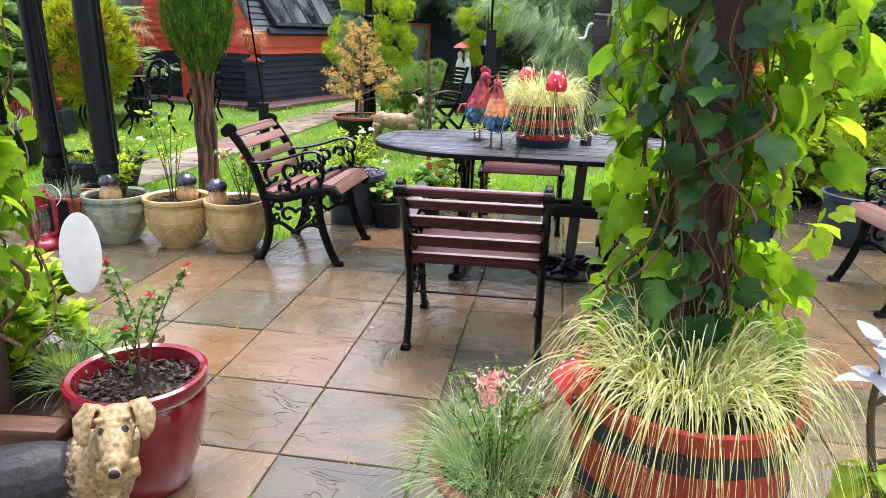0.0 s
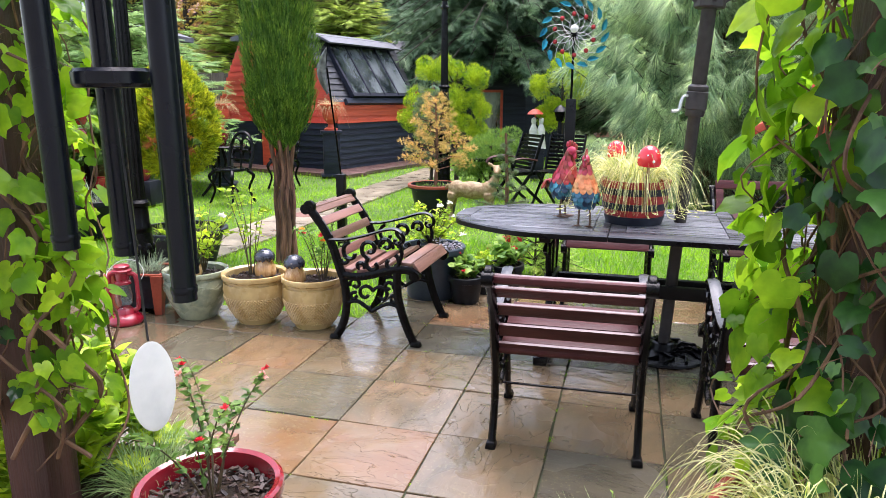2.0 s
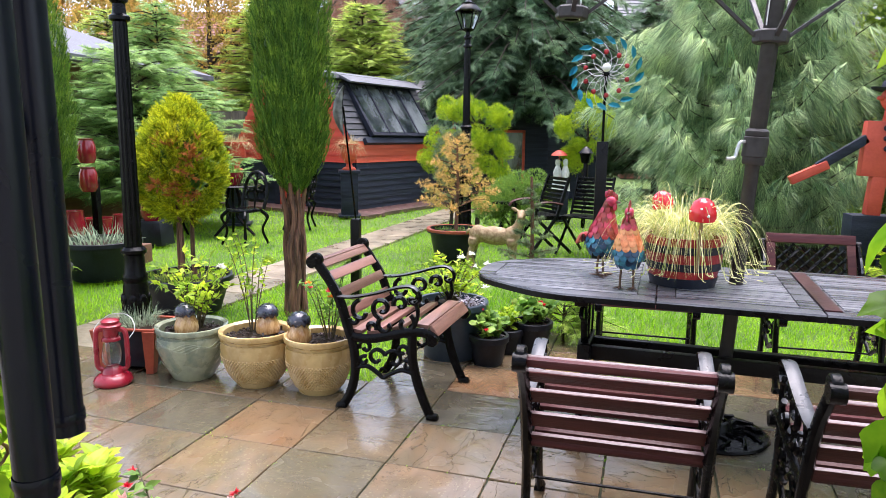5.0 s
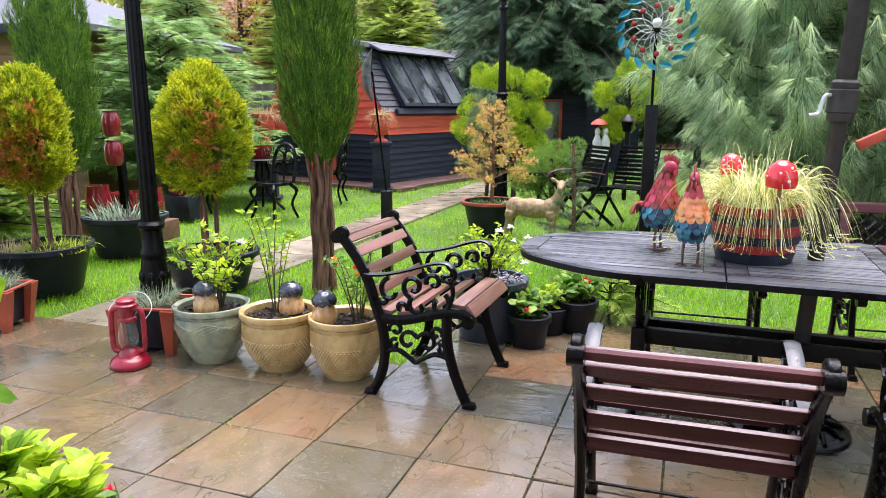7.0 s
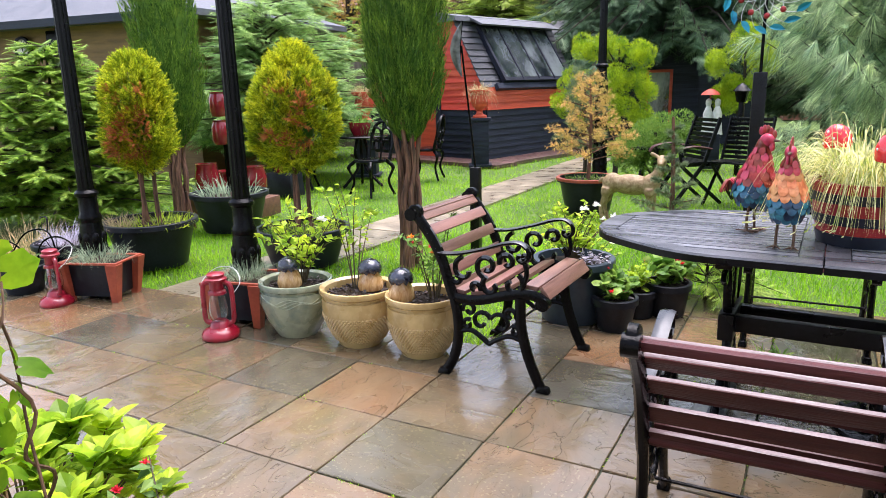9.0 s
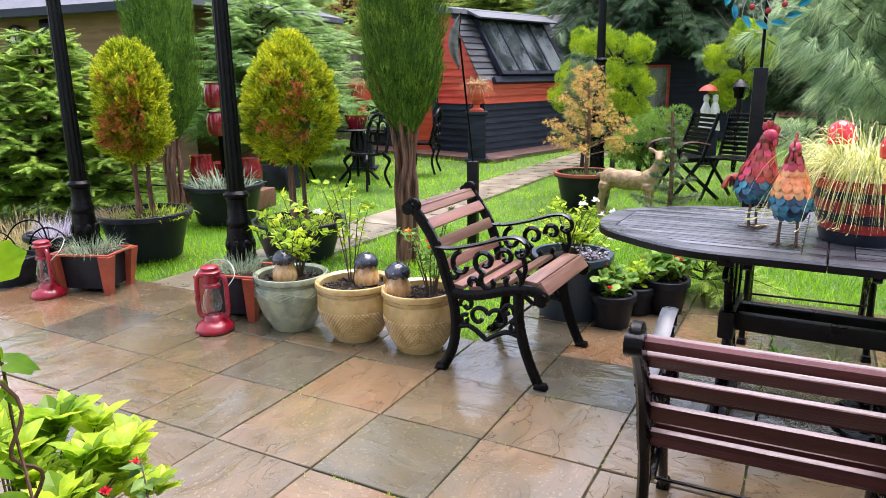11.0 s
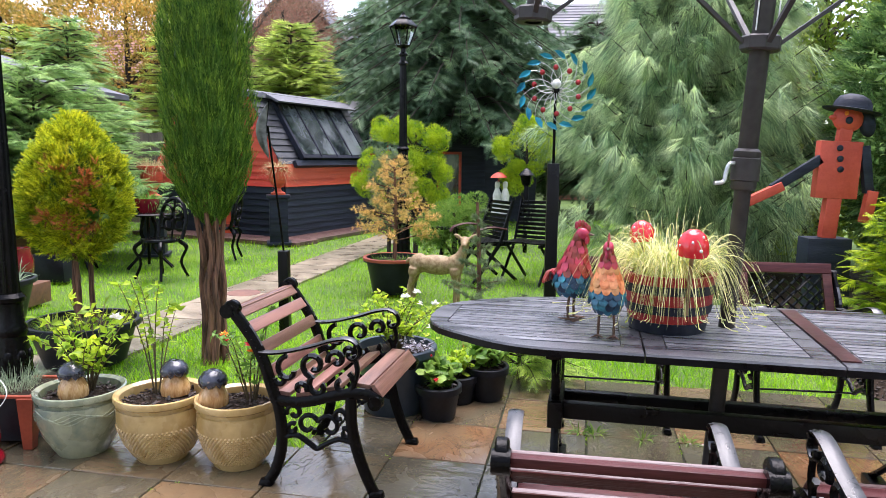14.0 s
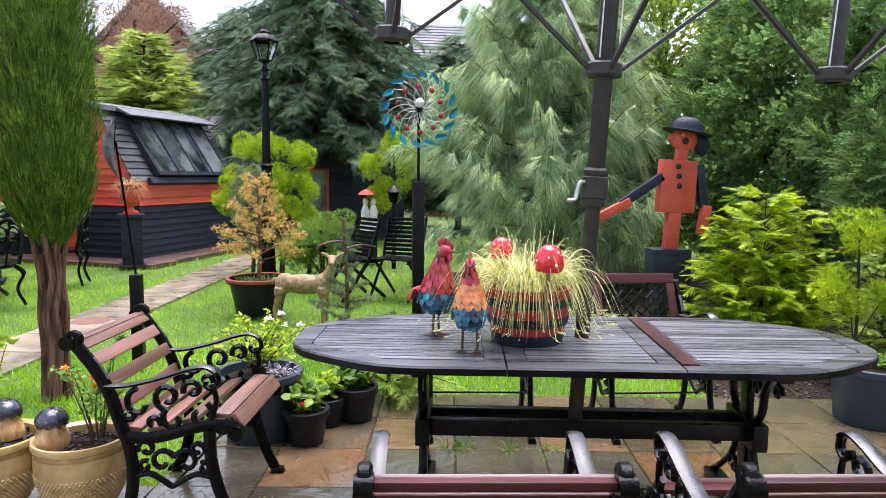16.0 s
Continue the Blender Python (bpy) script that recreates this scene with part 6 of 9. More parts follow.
# dog statue
def coat_material():
    m = bpy.data.materials.new("painted_dog_coat")
    m.use_nodes = True
    n, l = m.node_tree.nodes, m.node_tree.links
    p = n["Principled BSDF"]
    tc, sep, nz = n.new("ShaderNodeTexCoord"), n.new("ShaderNodeSeparateXYZ"), n.new("ShaderNodeTexNoise")
    nz.inputs["Scale"].default_value, nz.inputs["Detail"].default_value = 85.0, 6.0
    l.new(tc.outputs["Object"], sep.inputs[0])
    l.new(tc.outputs["Object"], nz.inputs["Vector"])
    edge = n.new("ShaderNodeMath")
    edge.operation = 'MULTIPLY_ADD'
    edge.inputs[1].default_value = 0.08
    l.new(nz.outputs["Fac"], edge.inputs[0])
    l.new(sep.outputs["X"], edge.inputs[2])
    step = n.new("ShaderNodeMapRange")
    step.inputs["From Min"].default_value, step.inputs["From Max"].default_value = -0.075, -0.055
    l.new(edge.outputs[0], step.inputs["Value"])
    mix = n.new("ShaderNodeMix")
    mix.data_type = 'RGBA'
    mix.inputs[6].default_value, mix.inputs[7].default_value = (0.020, 0.020, 0.023, 1), (0.34, 0.25, 0.115, 1)
    l.new(step.outputs[0], mix.inputs[0])
    grain = n.new("ShaderNodeMix")
    grain.data_type, grain.blend_type = 'RGBA', 'MULTIPLY'
    grain.inputs[0].default_value = 0.8
    rr = n.new("ShaderNodeValToRGB")
    rr.color_ramp.elements[0].color, rr.color_ramp.elements[1].color = (0.25, 0.22, 0.2, 1), (1.25, 1.25, 1.2, 1)
    rr.color_ramp.elements[0].position, rr.color_ramp.elements[1].position = 0.3, 0.65
    l.new(nz.outputs["Fac"], rr.inputs["Fac"])
    l.new(mix.outputs[2], grain.inputs[6])
    l.new(rr.outputs[0], grain.inputs[7])
    paint = grain.outputs[2]
    for spot, rad in (((0.010, -0.196, 0.387), 0.0125), ((-0.0235, -0.104, 0.4435), 0.0090), ((0.0269, -0.104, 0.4435), 0.0090)):
        far = n.new("ShaderNodeVectorMath")
        far.operation = 'DISTANCE'
        far.inputs[1].default_value = spot
        l.new(tc.outputs["Object"], far.inputs[0])
        lim = n.new("ShaderNodeMath")
        lim.operation = 'LESS_THAN'
        lim.inputs[1].default_value = rad
        l.new(far.outputs["Value"], lim.inputs[0])
        dab = n.new("ShaderNodeMix")
        dab.data_type = 'RGBA'
        dab.inputs[7].default_value = (0.012, 0.010, 0.010, 1)
        l.new(lim.outputs[0], dab.inputs[0])
        l.new(paint, dab.inputs[6])
        paint = dab.outputs[2]
    l.new(paint, p.inputs["Base Color"])
    p.inputs["Roughness"].default_value = 0.55
    b = n.new("ShaderNodeBump")
    b.inputs["Strength"].default_value, b.inputs["Distance"].default_value = 0.5, 0.006
    l.new(nz.outputs["Fac"], b.inputs["Height"])
    l.new(b.outputs[0], p.inputs["Normal"])
    return m


bm = bmesh.new()
blob(bm, (-0.24, 0, 0.27), 0.10, (2.0, 0.9, 1.0), (0, -4, 0))
blob(bm, (-0.07, 0, 0.275), 0.095, (1.0, 0.95, 1.15))
for x, y in ((-0.05, -0.055), (-0.05, 0.055), (-0.36, -0.055), (-0.36, 0.055)):
    sweep(bm, [(x, y, 0.25), (x + 0.005, y, 0.12), (x, y, 0.0)], [0.045, 0.030, 0.032], None, 10)
    blob(bm, (x + 0.015, y - 0.012, 0.018), 0.032, (1.1, 1.2, 0.6))
sweep(bm, [(-0.05, -0.01, 0.31), (-0.015, -0.025, 0.36), (0.0, -0.03, 0.40)], [0.072, 0.060, 0.050], None, 12)
body_verts = set(bm.verts)
# head turned to the viewer: flat skull, long muzzle with a beard, folded ears
blob(bm, (0.0, -0.045, 0.432), 0.056, (0.98, 1.0, 0.95))
sweep(bm, smooth_line([(0.0, -0.06, 0.432), (0.004, -0.11, 0.420), (0.009, -0.155, 0.396), (0.012, -0.195, 0.372)], 4), [0.050] * 4 + [0.042] * 4 + [0.034] * 4 + [0.026], [0.046] * 4 + [0.038] * 4 + [0.034] * 4 + [0.026], 12)
for k in range(9):
    x = 0.010 + 0.0095 * (k - 4)
    sweep(bm, [(x, -0.165 + 0.004 * abs(k - 4), 0.375), (x * 1.15, -0.182 + 0.006 * abs(k - 4), 0.335), (x * 1.2, -0.168 + 0.007 * abs(k - 4), 0.300 + 0.004 * abs(k - 4))], [0.017, 0.013, 0.004], None, 7)
blob(bm, (0.012, -0.216, 0.378), 0.016, (1.2, 0.7, 0.9))
for s in (-1, 1):
    # brow, eye and an ear flap folding forward and down
    blob(bm, (s * 0.029, -0.092, 0.470), 0.017, (1.3, 0.7, 0.55))
    sweep(bm, [(s * 0.036, -0.030, 0.474), (s * 0.062, -0.040, 0.486), (s * 0.080, -0.066, 0.462), (s * 0.082, -0.088, 0.424), (s * 0.074, -0.096, 0.396)], [0.012, 0.028, 0.032, 0.024, 0.008], [0.010, 0.009, 0.008, 0.008, 0.006], 8)
for v in bm.verts:
    if v not in body_verts:
        v.co = Vector((0.0, -0.05, 0.425)) + (v.co - Vector((0.0, -0.05, 0.425))) * 0.84
dog = soft_statue("dog_statue", bm, coat_material(), "terrier garden statue with dark saddle and tan head", "statue", (-0.440, 1.19, 0.0), 20, 0.0042)
dog.modifiers["smooth"].iterations = 2


# ---- trees and shrubs ----
FIRB = feather(9, 56, 0.05, 0.30)


def clump_crown(shape, n_clumps, per, clump_r, size, seed, upness=0.3, inner=0.55, flat=1.0, loose=0.3):
    """Sprays gathered in clumps over a crown. shape(u, a) gives radius and height for u up the crown and a round it."""
    g = np.random.default_rng(seed)
    u, a = g.random(n_clumps), g.uniform(0, 2 * np.pi, n_clumps)
    k = inner + (1 - inner) * g.random(n_clumps) ** 0.4
    rz = np.array([shape(x, y) for x, y in zip(u, a)])
    c = np.column_stack([rz[:, 0] * k * np.cos(a), rz[:, 0] * k * np.sin(a), rz[:, 1]])
    axis = np.array([0, 0, rz[:, 1].mean()])
    out = unit(np.column_stack([np.cos(a), np.sin(a), 0.9 * (u - 0.45)]))
    o = np.repeat(out, per, 0)
    d = sphere_ways(n_clumps * per, g)
    d = unit(d + o * 0.9)
    p = np.repeat(c, per, 0) + d * clump_r * g.uniform(0.3, 1.0, (n_clumps * per, 1)) * [1, 1, flat]
    w = unit(d * 0.8 + o * 0.5 + [0, 0, upness] + g.normal(0, loose, d.shape))
    nor = unit(np.cross(w, g.normal(0, 1, d.shape)))
    return p, w, nor, size * g.uniform(0.6, 1.25, n_clumps * per)


def egg(z0, z1, r, low=0.35, seed=0, bumps=0.16):
    """An egg-shaped outline, widest low down."""
    g = np.random.default_rng(seed)
    ph = g.uniform(0, 6.28, 4)

    def f(u, a):
        s = u / low if u < low else (1 - u) / (1 - low)
        q = r * (max(0.0, 1 - (1 - min(1.0, s)) ** 2)) ** 0.62
        return q * (1 + bumps * (math.sin(2 * a + ph[0] + 4 * u) + math.sin(3 * a + ph[1] - 7 * u) + math.sin(9 * u + ph[2])) / 2), z0 + (z1 - z0) * u
    return f


def cypress_column(at, z0, z1, r, seed, n=6000):
    p = thing("column_cypress", "tall slim green column cypress on bare reddish stems", "tree", at)
    g = np.random.default_rng(seed)
    for k in range(6):
        a = 2 * np.pi * k / 6 + g.normal(0, 0.2)
        bm = bmesh.new()
        q = 0.058 + 0.028 * g.random()
        trunk_line(bm, [(q * np.cos(a) * 1.1, q * np.sin(a) * 1.1, -0.03), (q * 0.75 * np.cos(a + 0.5), q * 0.75 * np.sin(a + 0.5), 0.30), (q * 1.0 * np.cos(a + 0.2), q * 1.0 * np.sin(a + 0.2), 0.52), (q * 0.8 * np.cos(a + 0.8), q * 0.8 * np.sin(a + 0.8), 0.75), (q * 1.25 * np.cos(a + 0.5), q * 1.25 * np.sin(a + 0.5), z0 + 0.10), (r * 0.45 * np.cos(a + 0.5), r * 0.45 * np.sin(a + 0.5), z0 + 0.6)], 0.022 + 0.012 * g.random(), 0.014, 9)
        part("stem", bm, M_BARK, p)
    u = g.random(n)
    a = g.uniform(0, 2 * np.pi, n)
    h = z1 - z0
    prof = np.where(u < 0.24, np.sin(np.clip(u / 0.24, 0, 1) * np.pi / 2) ** 0.8 * 0.84 + 0.16, np.where(u > 0.72, np.sqrt(np.clip((1 - u) / 0.28, 0, 1)) * 0.95 + 0.05, 1.0))
    dirs = np.column_stack([np.cos(a), np.sin(a), u * h / r])
    bump = 1 + 0.05 * waves(dirs, seed, 2.2) + 0.26 * waves(dirs * [2.6, 2.6, 0.6], seed + 1, 5.5)
    depth = 0.80 + 0.22 * g.random(n) ** 0.6
    rr = r * prof * bump * depth
    pos = np.column_stack([rr * np.cos(a), rr * np.sin(a), z0 + h * u])
    out = np.column_stack([np.cos(a), np.sin(a), np.zeros(n)])
    way = unit(out * 0.36 + [0, 0, 1.0] + g.normal(0, 0.16, (n, 3)))
    nor = unit(out + g.normal(0, 0.5, (n, 3)))
    foliage("crown", scatter(*THREAD, pos, way, nor, g.uniform(0.045, 0.085, n)), M_THUJA, p)
    # solid filler added so that the crown can't be seen through
    bm = bmesh.new()
    lathe(bm, [(0.02, z0 + 0.10), (r * 0.5, z0 + 0.25), (r * 0.72, z0 + 0.5), (r * 0.74, z1 - 0.7), (r * 0.4, z1 - 0.25), (0, z1 - 0.1)], 18)
    part("inner_core", bm, M_THUJA, p, "solid green core added inside the crown")


cypress_column((-1.885, 5.42, 0), 0.93, 3.15, 0.270, 51, 17000)
cypress_column((-4.72, 6.12, 0), 0.78, 2.75, 0.30, 52, 12000)


def golden_thuja(at, pot_r, pot_h, z0, z1, r, seed, material=M_BLACKPOT):
    pot("plastic_pot", "large charcoal plastic tub holding a golden thuja", at, flared(pot_r, pot_h, pot_r * 0.72, 0.02), material, pot_r * 0.93, pot_h - 0.04, 0)
    p = thing("golden_thuja", "golden-green thuja trained on bare stems with rusty dead sprays", "tree", (at[0], at[1], pot_h - 0.05))
    g = np.random.default_rng(seed)
    b = pot_h - 0.05
    for k in range(3):
        a = 2 * np.pi * k / 3 + 0.5
        bm = bmesh.new()
        trunk_line(bm, [(0.07 * np.cos(a), 0.07 * np.sin(a), -0.02), (0.06 * np.cos(a + 0.3), 0.06 * np.sin(a + 0.3), 0.25), (0.08 * np.cos(a), 0.08 * np.sin(a), z0 - b + 0.15), (0.16 * np.cos(a), 0.16 * np.sin(a), z0 - b + 0.5)], 0.021, 0.010, 8)
        part("stem", bm, M_BARK, p)
    f = egg(z0 - b, z1 - b, r, 0.36, seed, 0.18)
    pw = clump_crown(f, 250, 34, 0.050, 0.070, seed, 0.8, 0.76, 1.3, 0.35)
    foliage("crown", scatter(*FROND, *pw), M_GOLD, p)
    # added solid core, its darker green giving the gaps between clumps their shade
    bm = bmesh.new()
    lathe(bm, [(0.0, z0 - b + 0.12), (r * 0.45, z0 - b + 0.22), (r * 0.55, z0 - b + 0.45), (r * 0.3, z1 - b - 0.2), (0, z1 - b - 0.1)], 14)
    part("inner_core", bm, M_THUJA, p, "solid green core added inside the crown")
    q = clump_crown(lambda u, a: f(0.10 + 0.62 * u, -1.2 + 0.9 * math.sin(a)), 110, 18, 0.045, 0.060, seed + 5, 0.2, 0.95)
    turn = np.arctan2(q[0][:, 1], q[0][:, 0])
    streak = (turn > -1.75) & (turn < -0.55)
    q = [v[streak] for v in q]
    foliage("dead_sprays", scatter(*FROND, q[0] + unit(q[0] * [1, 1, 0]) * 0.035, *q[1:]), M_RUST, p, "rust-brown dead sprays")
    return p


golden_thuja((-2.735, 5.25, 0), 0.345, 0.29, 0.76, 1.585, 0.285, 53)
golden_thuja((-3.875, 4.86, 0), 0.335, 0.36, 0.78, 1.555, 0.225, 54)
sedge("tuft_grass", (-2.75, 5.08, 0.25), 0.16, 160, 0.08, 0.18, 0.006, M_HERB, "green and yellow low plants at the thuja's foot", 55, 0.8, 0.5, seg=3)
sedge("bedding_clump", (-3.80, 4.86, 0.31), 0.27, 420, 0.05, 0.16, 0.009, M_SHRUB, "low yellow-green bedding plants round the thuja's stems", 156, 0.8, 0.5, "plant", seg=3)
sedge("bedding_clump", (-2.735, 5.25, 0.24), 0.28, 380, 0.05, 0.15, 0.010, M_SHRUB, "low yellow-green bedding plants round the thuja's stems", 157, 0.8, 0.5, "plant", seg=3)
sedge("tuft_grass", (-3.98, 4.66, 0.32), 0.12, 220, 0.08, 0.20, 0.005, M_STRAW, "straw-tipped grass at the thuja's foot", 56, 0.8, 0.5, seg=3)


def tiered(name, label, category, at, z0, z1, r, levels, per, tpl, size, material, seed, droop=0.15, rise=0.1, bark=None, trunk_r=0.05, step=0.10, cone=1.0, along=0.2, limb_mat=None, loose=1.0, hang=0.0):
    """A conifer with limbs in tiers, sprays to both sides of each limb."""
    p = thing(name, label, category, at)
    g = np.random.default_rng(seed)
    bm = bmesh.new()
    trunk_line(bm, [(0, 0, -0.03), (0.01 * r, 0, z1 * 0.4), (0, 0.01 * r, z1 * 0.96)], trunk_r, trunk_r * 0.2, 8)
    part("trunk", bm, bark or M_BARKG, p)
    limbs = bmesh.new()
    P, W, N, S = [], [], [], []
    for k in range(levels):
        u = (k + g.uniform(0, 0.6)) / levels
        z = z0 + (z1 - z0) * u
        reach = r * (1 - u) ** cone + size * 0.4
        for j in range(max(3, int(per * (1 - 0.6 * u)))):
            a = 2 * np.pi * (j + g.uniform(-0.35, 0.35)) / max(3, int(per * (1 - 0.6 * u))) + k * 0.7
            l = reach * g.uniform(0.65, 1.08)
            d = np.array([np.cos(a), np.sin(a), 0])
            pts = [np.array([0, 0, z]), d * l * 0.5 + [0, 0, z + rise * l * 0.6], d * l + [0, 0, z + (rise - droop) * l]]
            sweep(limbs, smooth_line([tuple(q) for q in pts], 3), [trunk_r * 0.28] * 3 + [trunk_r * 0.18] * 3 + [trunk_r * 0.08], None, 4)
            m = max(2, int(l * (1 - along) / step))
            t = along + (1 - along) * (np.arange(m) + g.random(m)) / m
            base = (1 - t)[:, None] ** 2 * pts[0] + 2 * (t * (1 - t))[:, None] * pts[1] + (t ** 2)[:, None] * pts[2]
            side = np.array([-d[1], d[0], 0])
            for s in (-1, 0, 1):
                w = d * (0.75 if s else 1.0) + side * s * 0.8 + [0, 0, -droop * 0.8 - hang]
                P.append(base)
                W.append(np.tile(w, (m, 1)) + g.normal(0, 0.22 * loose, (m, 3)))
                N.append(np.tile([0, 0, 1.0], (m, 1)) + g.normal(0, 0.3 * loose, (m, 3)))
                S.append(size * g.uniform(0.6, 1.2, m) * (1.15 - 0.45 * t))
    part("branchwork", limbs, limb_mat or bark or M_BARKG, p)
    foliage("crown", scatter(*tpl, np.concatenate(P), np.concatenate(W), unit(np.concatenate(N)), np.concatenate(S)), material, p)
    return p


tiered("fir_tree", "broad green fir with tiered branches", "tree", (-6.05, 5.9, 0), 0.12, 1.85, 1.15, 18, 14, FIRB, 0.29, M_FIR, 61, 0.10, 0.20, step=0.04, cone=0.8)
spruce = thing("young_spruce", "thin young grey-green spruce with bare brushy leader", "tree", (-0.115, 6.42, 0))
bm = bmesh.new()
trunk_line(bm, [(0, 0, -0.03), (0.012, 0, 0.5), (-0.012, 0, 1.05)], 0.024, 0.012, 8)
part("trunk", bm, M_BARK, spruce)
g = np.random.default_rng(62)
P, W = [], []
for k in range(22):
    u = k / 22
    a, z = k * 2.4, 0.20 + 0.80 * u
    l = 0.34 * (1 - u) ** 2.2 + 0.05
    d = np.array([math.cos(a), math.sin(a), 0.25])
    bm = bmesh.new()
    sweep(bm, [(0, 0, z), tuple(d * l + [0, 0, z])], [0.006, 0.002], None, 5)
    part("limb", bm, M_BARK, spruce)
    m = int(20 + 170 * l)
    t = g.uniform(0.05, 1.05, m)
    P.append(d * (l * t)[:, None] + [0, 0, z] + g.normal(0, 0.006, (m, 3)))
    W.append(d + g.normal(0, 0.7, (m, 3)))
P, W = np.concatenate(P), np.concatenate(W)
foliage("crown", scatter(*NEEDLES, P, W, sphere_ways(len(P), g), g.uniform(0.03, 0.055, len(P))), M_SPRUCE, spruce)

# straw-gold conifer in a pot
pot("plastic_pot", "dark tub with a terracotta rim holding a golden conifer", (-1.05, 7.98, 0), flared(0.30, 0.36, 0.22, 0.02), M_BLACKPOT, 0.28, 0.33, 0)
bm = bmesh.new()
lathe(bm, [(0.318, 0.335), (0.326, 0.34), (0.326, 0.365), (0.318, 0.37), (0.29, 0.368)], 36, (-1.05, 7.98, 0))
solo("pot_rim_ring", bm, M_TERRA, "terracotta-coloured ring on the dark tub", "pot rim")
gc = thing("golden_conifer", "straw-gold young conifer with open tiers in a tub", "tree", (-1.05, 7.98, 0.32))
bm = bmesh.new()
trunk_line(bm, [(0, 0, -0.03), (0.02, 0, 0.5), (0, 0, 1.07)], 0.024, 0.008, 7)
part("trunk", bm, M_BARK, gc)
P, W = [], []
g = np.random.default_rng(63)
for k in range(40):
    u = (k + 0.5) / 40
    a = k * 2.4
    l = (0.40 * (1 - u) ** 0.75 + 0.07) * g.uniform(0.6, 1.15)
    d = np.array([math.cos(a), math.sin(a), 0.18])
    z = 0.20 + 0.86 * u
    bm = bmesh.new()
    sweep(bm, [(0, 0, z), tuple(d * l * 0.6 + [0, 0, z + 0.02]), tuple(d * l + [0, 0, z])], [0.007, 0.005, 0.002], None, 5)
    part("limb", bm, M_BARK, gc)
    m = int(14 + 60 * l)
    t = g.uniform(0.45, 1.05, m) ** 0.8
    P.append(d * (l * t)[:, None] + [0, 0, z] + g.normal(0, 0.026, (m, 3)))
    W.append(d + g.normal(0, 0.6, (m, 3)) + [0, 0, 0.3])
P, W = np.concatenate(P), np.concatenate(W)
foliage("crown", scatter(*NEEDLES, P, W, sphere_ways(len(P), g), g.uniform(0.035, 0.065, len(P))), M_LARCH, gc)
sedge("tuft_grass", (-1.05, 7.98, 0.33), 0.22, 200, 0.06, 0.12, 0.008, M_HERB, "low green ground cover in the tub", 64, 0.7, 0.6, seg=2)

dp = thing("dwarf_pine", "grey-green dwarf pine with brushy shoots behind the golden conifer", "tree", (-1.30, 9.0, 0))
bm = bmesh.new()
trunk_line(bm, [(0, 0, -0.03), (0.03, 0, 0.6), (0, 0, 1.3)], 0.03, 0.012, 7)
part("trunk", bm, M_BARKG, dp)
g = np.random.default_rng(164)
P, W = [], []
for k in range(26):
    a, z = k * 2.4, 0.55 + 0.9 * (k / 26)
    q = np.array([math.cos(a), math.sin(a), 0]) * 0.34 * (1.25 - z / 1.6) * g.uniform(0.5, 1.1) + [0, 0, z]
    bm = bmesh.new()
    sweep(bm, [(0, 0, z - 0.12), tuple(q * [0.6, 0.6, 1] - [0, 0, 0.05]), tuple(q)], [0.008, 0.006, 0.004], None, 5)
    part("limb", bm, M_BARKG, dp)
    P.append(q + g.normal(0, 0.035, (26, 3)))
    W.append(g.normal(0, 0.5, (26, 3)) + [0, 0, 0.8])
P, W = np.concatenate(P), np.concatenate(W)
foliage("crown", scatter(*NEEDLES, P, W, sphere_ways(len(P), g), g.uniform(0.06, 0.10, len(P))), M_SPRUCE, dp)


def cloud_cypress(name, label, at, balls, seed, material=M_LIME, size=0.045, trunk=0.04):
    """Rounded clipped clumps on a short trunk."""
    p = thing(name, label, "tree", at)
    g = np.random.default_rng(seed)
    bm = bmesh.new()
    top = max(b[2] for b in balls)
    trunk_line(bm, [(0, 0, -0.03), (0.02, 0, top * 0.5), (0, 0.01, top)], trunk, trunk * 0.4, 7)
    for x, y, z, r in balls:
        trunk_line(bm, [(0, 0, max(0.05, z - 0.3)), (x * 0.5, y * 0.5, z - 0.14), (x, y, z)], trunk * 0.4, trunk * 0.2, 5)
    part("trunk", bm, M_BARKG, p)
    for x, y, z, r in balls:
        n = int(2300 * (r / 0.2) ** 1.6)
        d = sphere_ways(n, g)
        knob = unit(g.normal(0, 1, (6, 3))) * [0.72, 0.6, 0.62] * r
        which = g.integers(0, 6, n)
        rr = r * 0.60 * (0.86 + 0.14 * g.random((n, 1))) * (1 + 0.16 * waves(d, int(1000 * abs(x) + 10 * z) + seed, 4.0))[:, None]
        w = unit(d * 0.45 + [0, 0, 0.55] + g.normal(0, 0.45, (n, 3)))
        foliage("clump", scatter(*SPRAY, d * rr * [1, 1, 0.85] + knob[which] + [x, y, z], w, unit(d + g.normal(0, 0.4, (n, 3))), size * g.uniform(0.6, 1.2, n)), material, p)
    return p


cloud_cypress("cloud_cypress", "lime-yellow cloud-pruned cypress with rounded clumps", (-1.22, 11.0, 0), ((-0.55, -0.1, 1.30, 0.23), (-0.42, 0, 1.80, 0.22), (-0.15, -0.05, 1.76, 0.22), (-0.10, -0.15, 1.30, 0.25), (0.29, 0, 1.66, 0.22), (0.30, -0.1, 1.22, 0.22), (-0.68, -0.1, 1.05, 0.22), (0.02, -0.2, 0.88, 0.25), (0.34, -0.1, 0.80, 0.22), (-0.40, -0.1, 0.80, 0.22)), 65)
